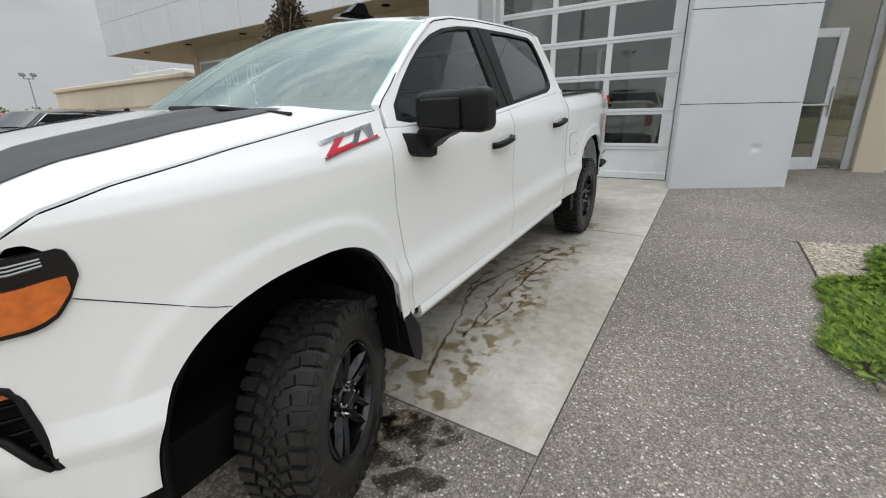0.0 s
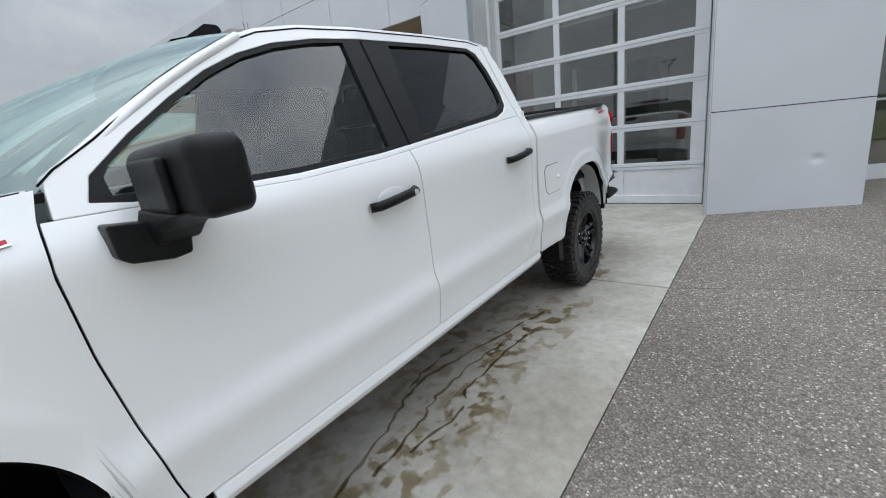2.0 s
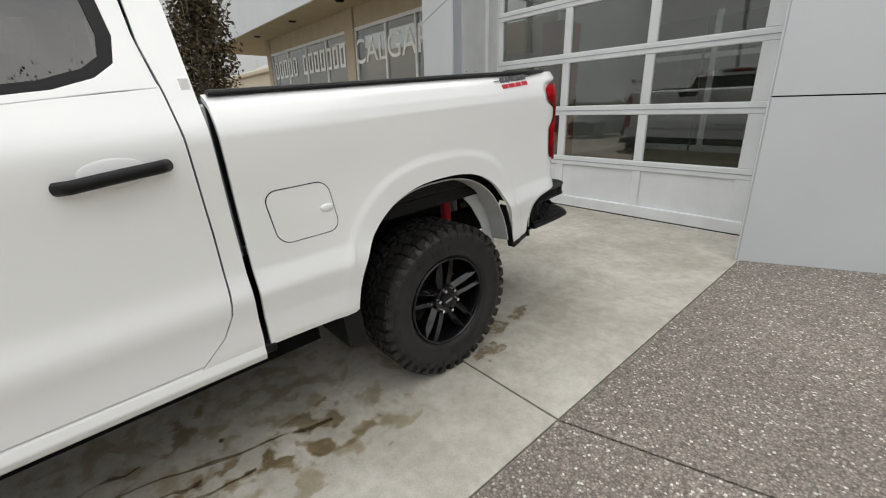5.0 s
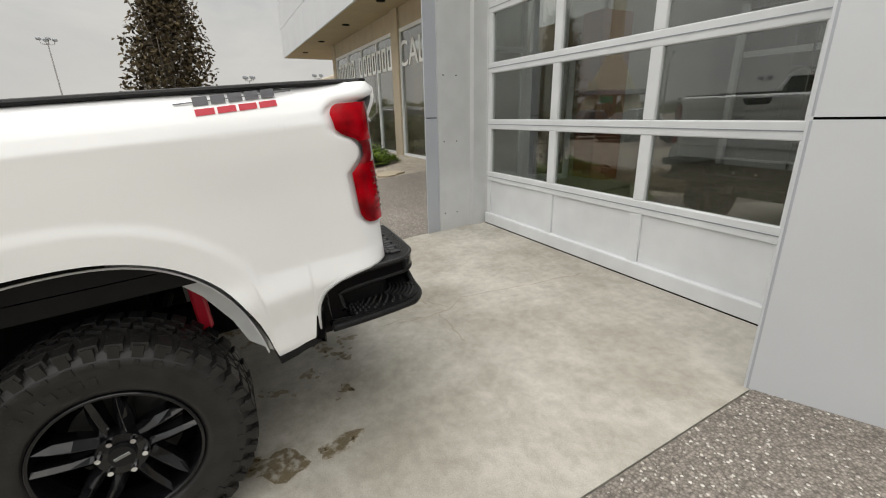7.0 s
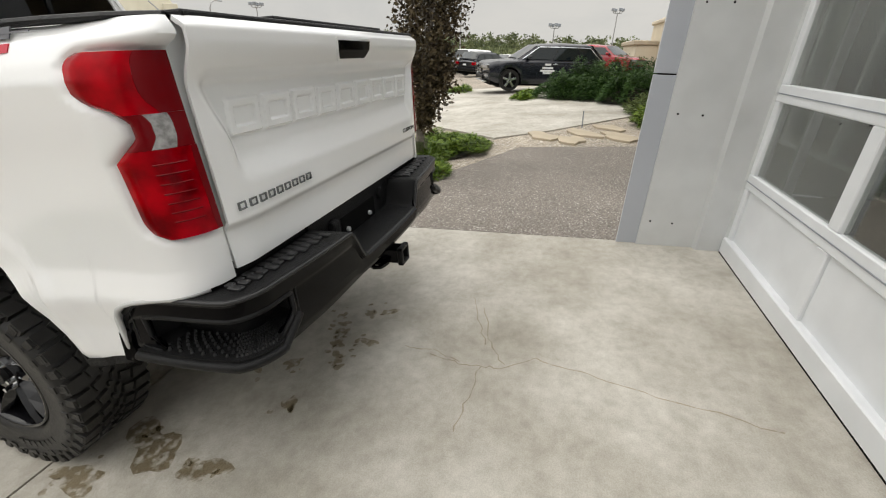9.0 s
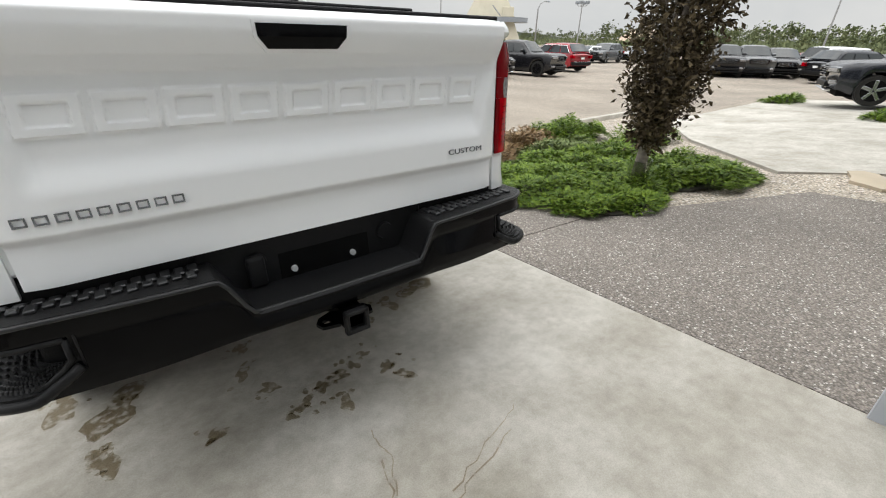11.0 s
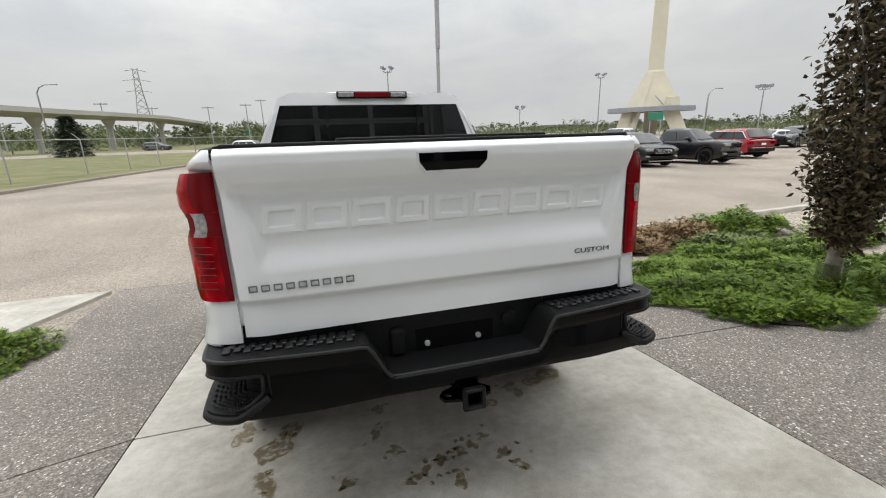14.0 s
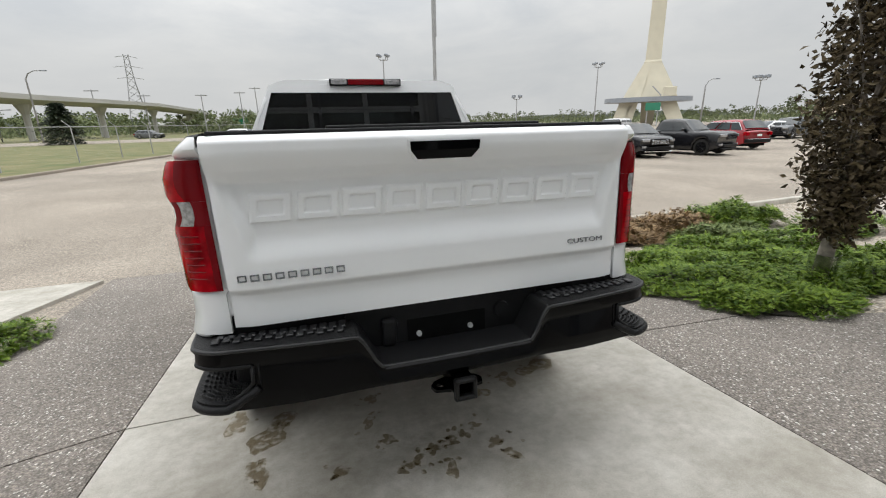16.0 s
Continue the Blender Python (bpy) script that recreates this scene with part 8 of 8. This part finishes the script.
# elevated roadway
M_DECK = material("pale_bridge_concrete", (0.46, 0.45, 0.42), 0.85, vary=0.15, scale=0.1)
bridge = thing("elevated_roadway", "curving pale concrete flyover on piers", "bridge")
bp = [place(b, d, 0) for b, d in ((-128, 96), (-140, 100), (-148, 106), (-154, 116), (-159, 132), (-163, 156), (-166.5, 190), (-168.2, 222), (-167.0, 250), (-163.5, 262))]
bz = [7.4, 7.4, 7.2, 7.0, 7.2, 7.6, 7.2, 6.4, 5.2, 3.6]


def deck_fn(u, w):
    t = u * (len(bp) - 1)
    i = min(int(t), len(bp) - 2)
    k = t - i
    P = Vector(bp[i]).lerp(Vector(bp[i + 1]), k)
    d = (Vector(bp[i + 1]) - Vector(bp[i])).normalized()
    n = Vector((-d.y, d.x, 0))
    zz = lerp(bz[i], bz[i + 1], k)
    prof = [(-4, 0.8), (-4, -0.1), (-2.2, -0.7), (2.2, -0.7), (4, -0.1), (4, 0.8), (3.7, 0.8), (3.7, 0), (-3.7, 0), (-3.7, 0.8), (-4, 0.8)]
    o, zo = prof[int(round(w * 10))]
    return P + n * o + Vector((0, 0, zz + zo))


v, f = grid(deck_fn, 72, 10)
link("deck", v, f, M_DECK, bridge)
for k in range(8):
    u = (k + 0.6) / 8
    p = deck_fn(u, 0.2).lerp(deck_fn(u, 0.3), 0.5)
    v, f = tube([(p.x, p.y, LOT - 0.2), (p.x, p.y, p.z - 1.6)], 0.6, 10)
    link("pier", v, f, M_DECK, bridge)
    v, f = tube([(p.x, p.y, p.z - 1.9), (p.x, p.y, p.z + 0.1)], 0.62, 10, 2.6)
    link("pier_head", v, f, M_DECK, bridge)
low_road = thing("low_overpass", "low dark overpass beyond the flyover", "bridge")
a, b = place(-163, 200, 2.6), place(178, 260, 3.0)
v, f = tube([a, b], 1.0, 4)
link("deck", v, f, M_DECK, low_road)
for k in range(6):
    p = Vector(a).lerp(Vector(b), k / 5)
    v, f = tube([(p.x, p.y, LOT), (p.x, p.y, p.z)], 0.7, 6)
    link("pier", v, f, M_DECK, low_road)
for bearing, dist, mat in ((-172.3, 190, material("green_sign", (0.02, 0.16, 0.08), 0.5)), (137.6, 108, material("green_board", (0.03, 0.20, 0.12), 0.5))):
    x, y, z = place(bearing, dist)
    sg = thing("road_sign", "green road sign panel", "sign", "green signs", pose(x, y, 0, 0, 0, bearing))
    half = 2.6 if bearing < 0 else 1.5
    part("panel", box((-half, -0.1, 2.8 if bearing > 0 else 2.2), (half, 0.1, 4.4), 0.05), mat, sg)
    for sx in (-half * 0.7, half * 0.7):
        v, f = tube([(sx, 0.2, LOT), (sx, 0.2, 4.2)], 0.12, 6)
        link("post", v, f, M_POLE, sg)

# concrete tower standing on splayed legs with a ring deck
M_TOWER = material("cream_tower_paint", (0.64, 0.595, 0.47), 0.7, vary=0.12, scale=0.3)
TX, TY, TZ = place(138.3, 125)
tower = thing("concrete_tower", "cream concrete tower on splayed legs with a ring deck", "tower", matrix=pose(TX, TY, TZ, 0, 0, 138.3))


def strut(name, a, b, wa, wb2, da, db):
    vs = []
    for (px, py, pz), w, d in ((a, wa, da), (b, wb2, db)):
        vs += [(px - w, py - d, pz), (px + w, py - d, pz), (px + w, py + d, pz), (px - w, py + d, pz)]
    fs = [(0, 1, 5, 4), (1, 2, 6, 5), (2, 3, 7, 6), (3, 0, 4, 7), (0, 3, 2, 1), (4, 5, 6, 7)]
    fix_normals(link(name, vs, fs, M_TOWER, tower))


strut("shaft", (0.4, 0, 15.3), (0.2, 0, 75), 1.75, 1.05, 1.75, 1.05)
strut("collar", (0.4, 0, 14.9), (0.4, 0, 15.4), 2.0, 1.8, 2.0, 1.8)
strut("skirt", (0.5, 0, 6.7), (0.4, 0, 15.0), 6.1, 1.9, 3.6, 1.9)
strut("skirt_rib", (-2.4, -3.4, 6.7), (-0.3, -1.7, 15.0), 0.8, 0.5, 0.5, 0.3)
strut("leg", (-6.6, -2.5, 0), (-4.6, -1.5, 5.7), 1.5, 1.7, 1.4, 1.6)
strut("leg", (-4.2, -2.5, 0), (-3.0, -1.5, 5.7), 0.9, 1.0, 1.4, 1.6)
strut("leg", (7.4, -2.5, 0), (4.6, -1.5, 5.7), 1.7, 1.9, 1.4, 1.6)
strut("leg", (0.5, 5.5, 0), (0.4, 2.5, 5.7), 1.5, 1.7, 1.4, 1.6)
rv = []
for k in range(49):
    a = 2 * math.pi * k / 48
    rv.append((10.2 * math.cos(a), 6.5 * math.sin(a)))
v, f = plate(rv[:-1], [[(x * 0.62, y * 0.62) for x, y in rv[:-1]]], lambda x, y, h: (x, y, 5.6 + h), 1.1)
fix_normals(link("ring_deck", v, f, M_GREY_METAL, tower, "grey ring deck"))
part("cabin", box((3.4, -5.4, 6.7), (6.2, -3.4, 8.9), 0.1), M_TOWER, tower)
v, f = tube([(3.0, -5.2, 6.9), (0.9, -5.0, 9.2)], 0.16, 6)
link("jib", v, f, M_POLE, tower)
dome = bmesh.new()
bmesh.ops.create_uvsphere(dome, u_segments=24, v_segments=12, radius=9)
dx, dy, dz = place(120.6, 130)
bmesh.ops.transform(dome, matrix=Matrix.Translation((dx, dy, dz - 4.2)), verts=dome.verts)
tagged(part("storage_dome", dome, material("tan_dome", (0.62, 0.48, 0.36), 0.7, vary=0.1, scale=0.3), smooth=True), "tan rounded storage dome far across the lot", "dome")

# spruce beyond the fence
sx, sy, sz = place(-155.9, 78)
spruce = thing("spruce_tree", "dark spruce tree standing beyond the fence", "tree", matrix=pose(sx, sy, sz))
v, f = tube([(0, 0, 0), (0, 0, 5.6)], 0.16, 8, 0.2)
link("trunk", v, f, M_BARK, spruce)
rs = random.Random(5)
lv, lf = [], []
for _ in range(5200):
    zz = rs.uniform(0.4, 5.7)
    a, d = rs.uniform(0, 6.28), rs.uniform(0.2, 1) ** 0.6
    tier = (zz / 0.62 + 0.4 * math.sin(2 * a)) % 1
    w = 4.3 * (1 - zz / 6.4) ** 0.7 * (1.05 - 0.55 * tier) * (0.72 + 0.16 * math.sin(zz * 6 + 2 * a) + 0.14 * math.sin(3 * a + zz * 2.3))
    p = Vector((w * d * math.cos(a), w * d * math.sin(a), zz - 0.3 * d))
    o = Vector((math.cos(a), math.sin(a), rs.uniform(-0.5, 0.2))) * rs.uniform(0.25, 0.5)
    s2 = Vector((-math.sin(a), math.cos(a), rs.uniform(-0.5, 0.5))) * 0.12
    i = len(lv)
    lv += [p - s2, p + s2, p + o]
    lf.append((i, i + 1, i + 2))
tagged(link("crown", lv, lf, leaf_material("spruce_needles", (0.012, 0.022, 0.012), (0.045, 0.06, 0.03)), spruce), kind="stuff")

# belt of distant trees, and a low ridge behind them
rt = random.Random(11)
lv, lf = [], []
bearing = 62.0
while bearing < 226:
    bearing += rt.uniform(0.12, 0.40)
    near = bearing < 125
    left = bearing > 183
    d = rt.uniform(95, 150) if near else rt.uniform(170, 260)
    px, py, pz = place(bearing, d)
    hgt = d * math.tan(radians(rt.uniform(0.9, 2.1) if near else rt.uniform(0.9, 2.3) if left else rt.uniform(0.5, 1.35))) + 1.9
    wid = hgt * rt.uniform(0.30, 0.60)
    lobes = [(rt.uniform(-0.5, 0.5) * wid, rt.uniform(-0.5, 0.5) * wid, rt.uniform(0.25, 0.85) * hgt, rt.uniform(0.25, 0.5) * wid) for _ in range(7)]
    for _ in range(150):
        ox, oy, oz, rr = rt.choice(lobes)
        q = Vector((rt.gauss(0, 1), rt.gauss(0, 1), rt.gauss(0, 1))).normalized() * rr * rt.uniform(0.5, 1.0)
        p = Vector((px + ox + q.x, py + oy + q.y, pz + max(0.1, oz + q.z * 0.9)))
        s2 = hgt * rt.uniform(0.025, 0.06)
        n1 = Vector((rt.uniform(-1, 1), rt.uniform(-1, 1), rt.uniform(-1, 1))).normalized() * s2
        n2 = n1.orthogonal().normalized() * s2 * 0.8
        i = len(lv)
        lv += [p - n1, p + n2, p + n1, p - n2]
        lf.append((i, i + 1, i + 2, i + 3))
    # undergrowth between the crowns
    for _ in range(30):
        p = Vector((px + rt.uniform(-4, 4), py + rt.uniform(-4, 4), pz + rt.uniform(0, 0.4) * hgt))
        s2 = hgt * rt.uniform(0.05, 0.10)
        n1 = Vector((rt.uniform(-1, 1), rt.uniform(-1, 1), rt.uniform(-0.4, 0.4))).normalized() * s2
        i = len(lv)
        lv += [p - n1, p + Vector((0, 0, s2)), p + n1, p - Vector((0, 0, s2))]
        lf.append((i, i + 1, i + 2, i + 3))
# leaf colours are paled to carry the haze of distance
tagged(link("far_trees", lv, lf, leaf_material("haze_tinted_leaf", (0.10, 0.125, 0.065), (0.25, 0.285, 0.15), 0.9)), "belt of hazy green trees beyond the lot", "trees", kind="stuff")
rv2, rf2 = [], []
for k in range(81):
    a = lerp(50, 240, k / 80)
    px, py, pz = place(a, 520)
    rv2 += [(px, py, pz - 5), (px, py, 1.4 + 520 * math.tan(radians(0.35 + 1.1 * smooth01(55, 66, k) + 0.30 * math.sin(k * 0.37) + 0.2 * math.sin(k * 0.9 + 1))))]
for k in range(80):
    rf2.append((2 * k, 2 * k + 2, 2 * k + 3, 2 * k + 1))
# grey-green with the haze painted into the ridge's colour
tagged(link("far_ridge", rv2, rf2, material("haze_tinted_ridge", (0.22, 0.25, 0.22), 1.0, vary=0.3, scale=0.03)), "low hazy wooded ridge on the horizon", "hill", kind="structure")
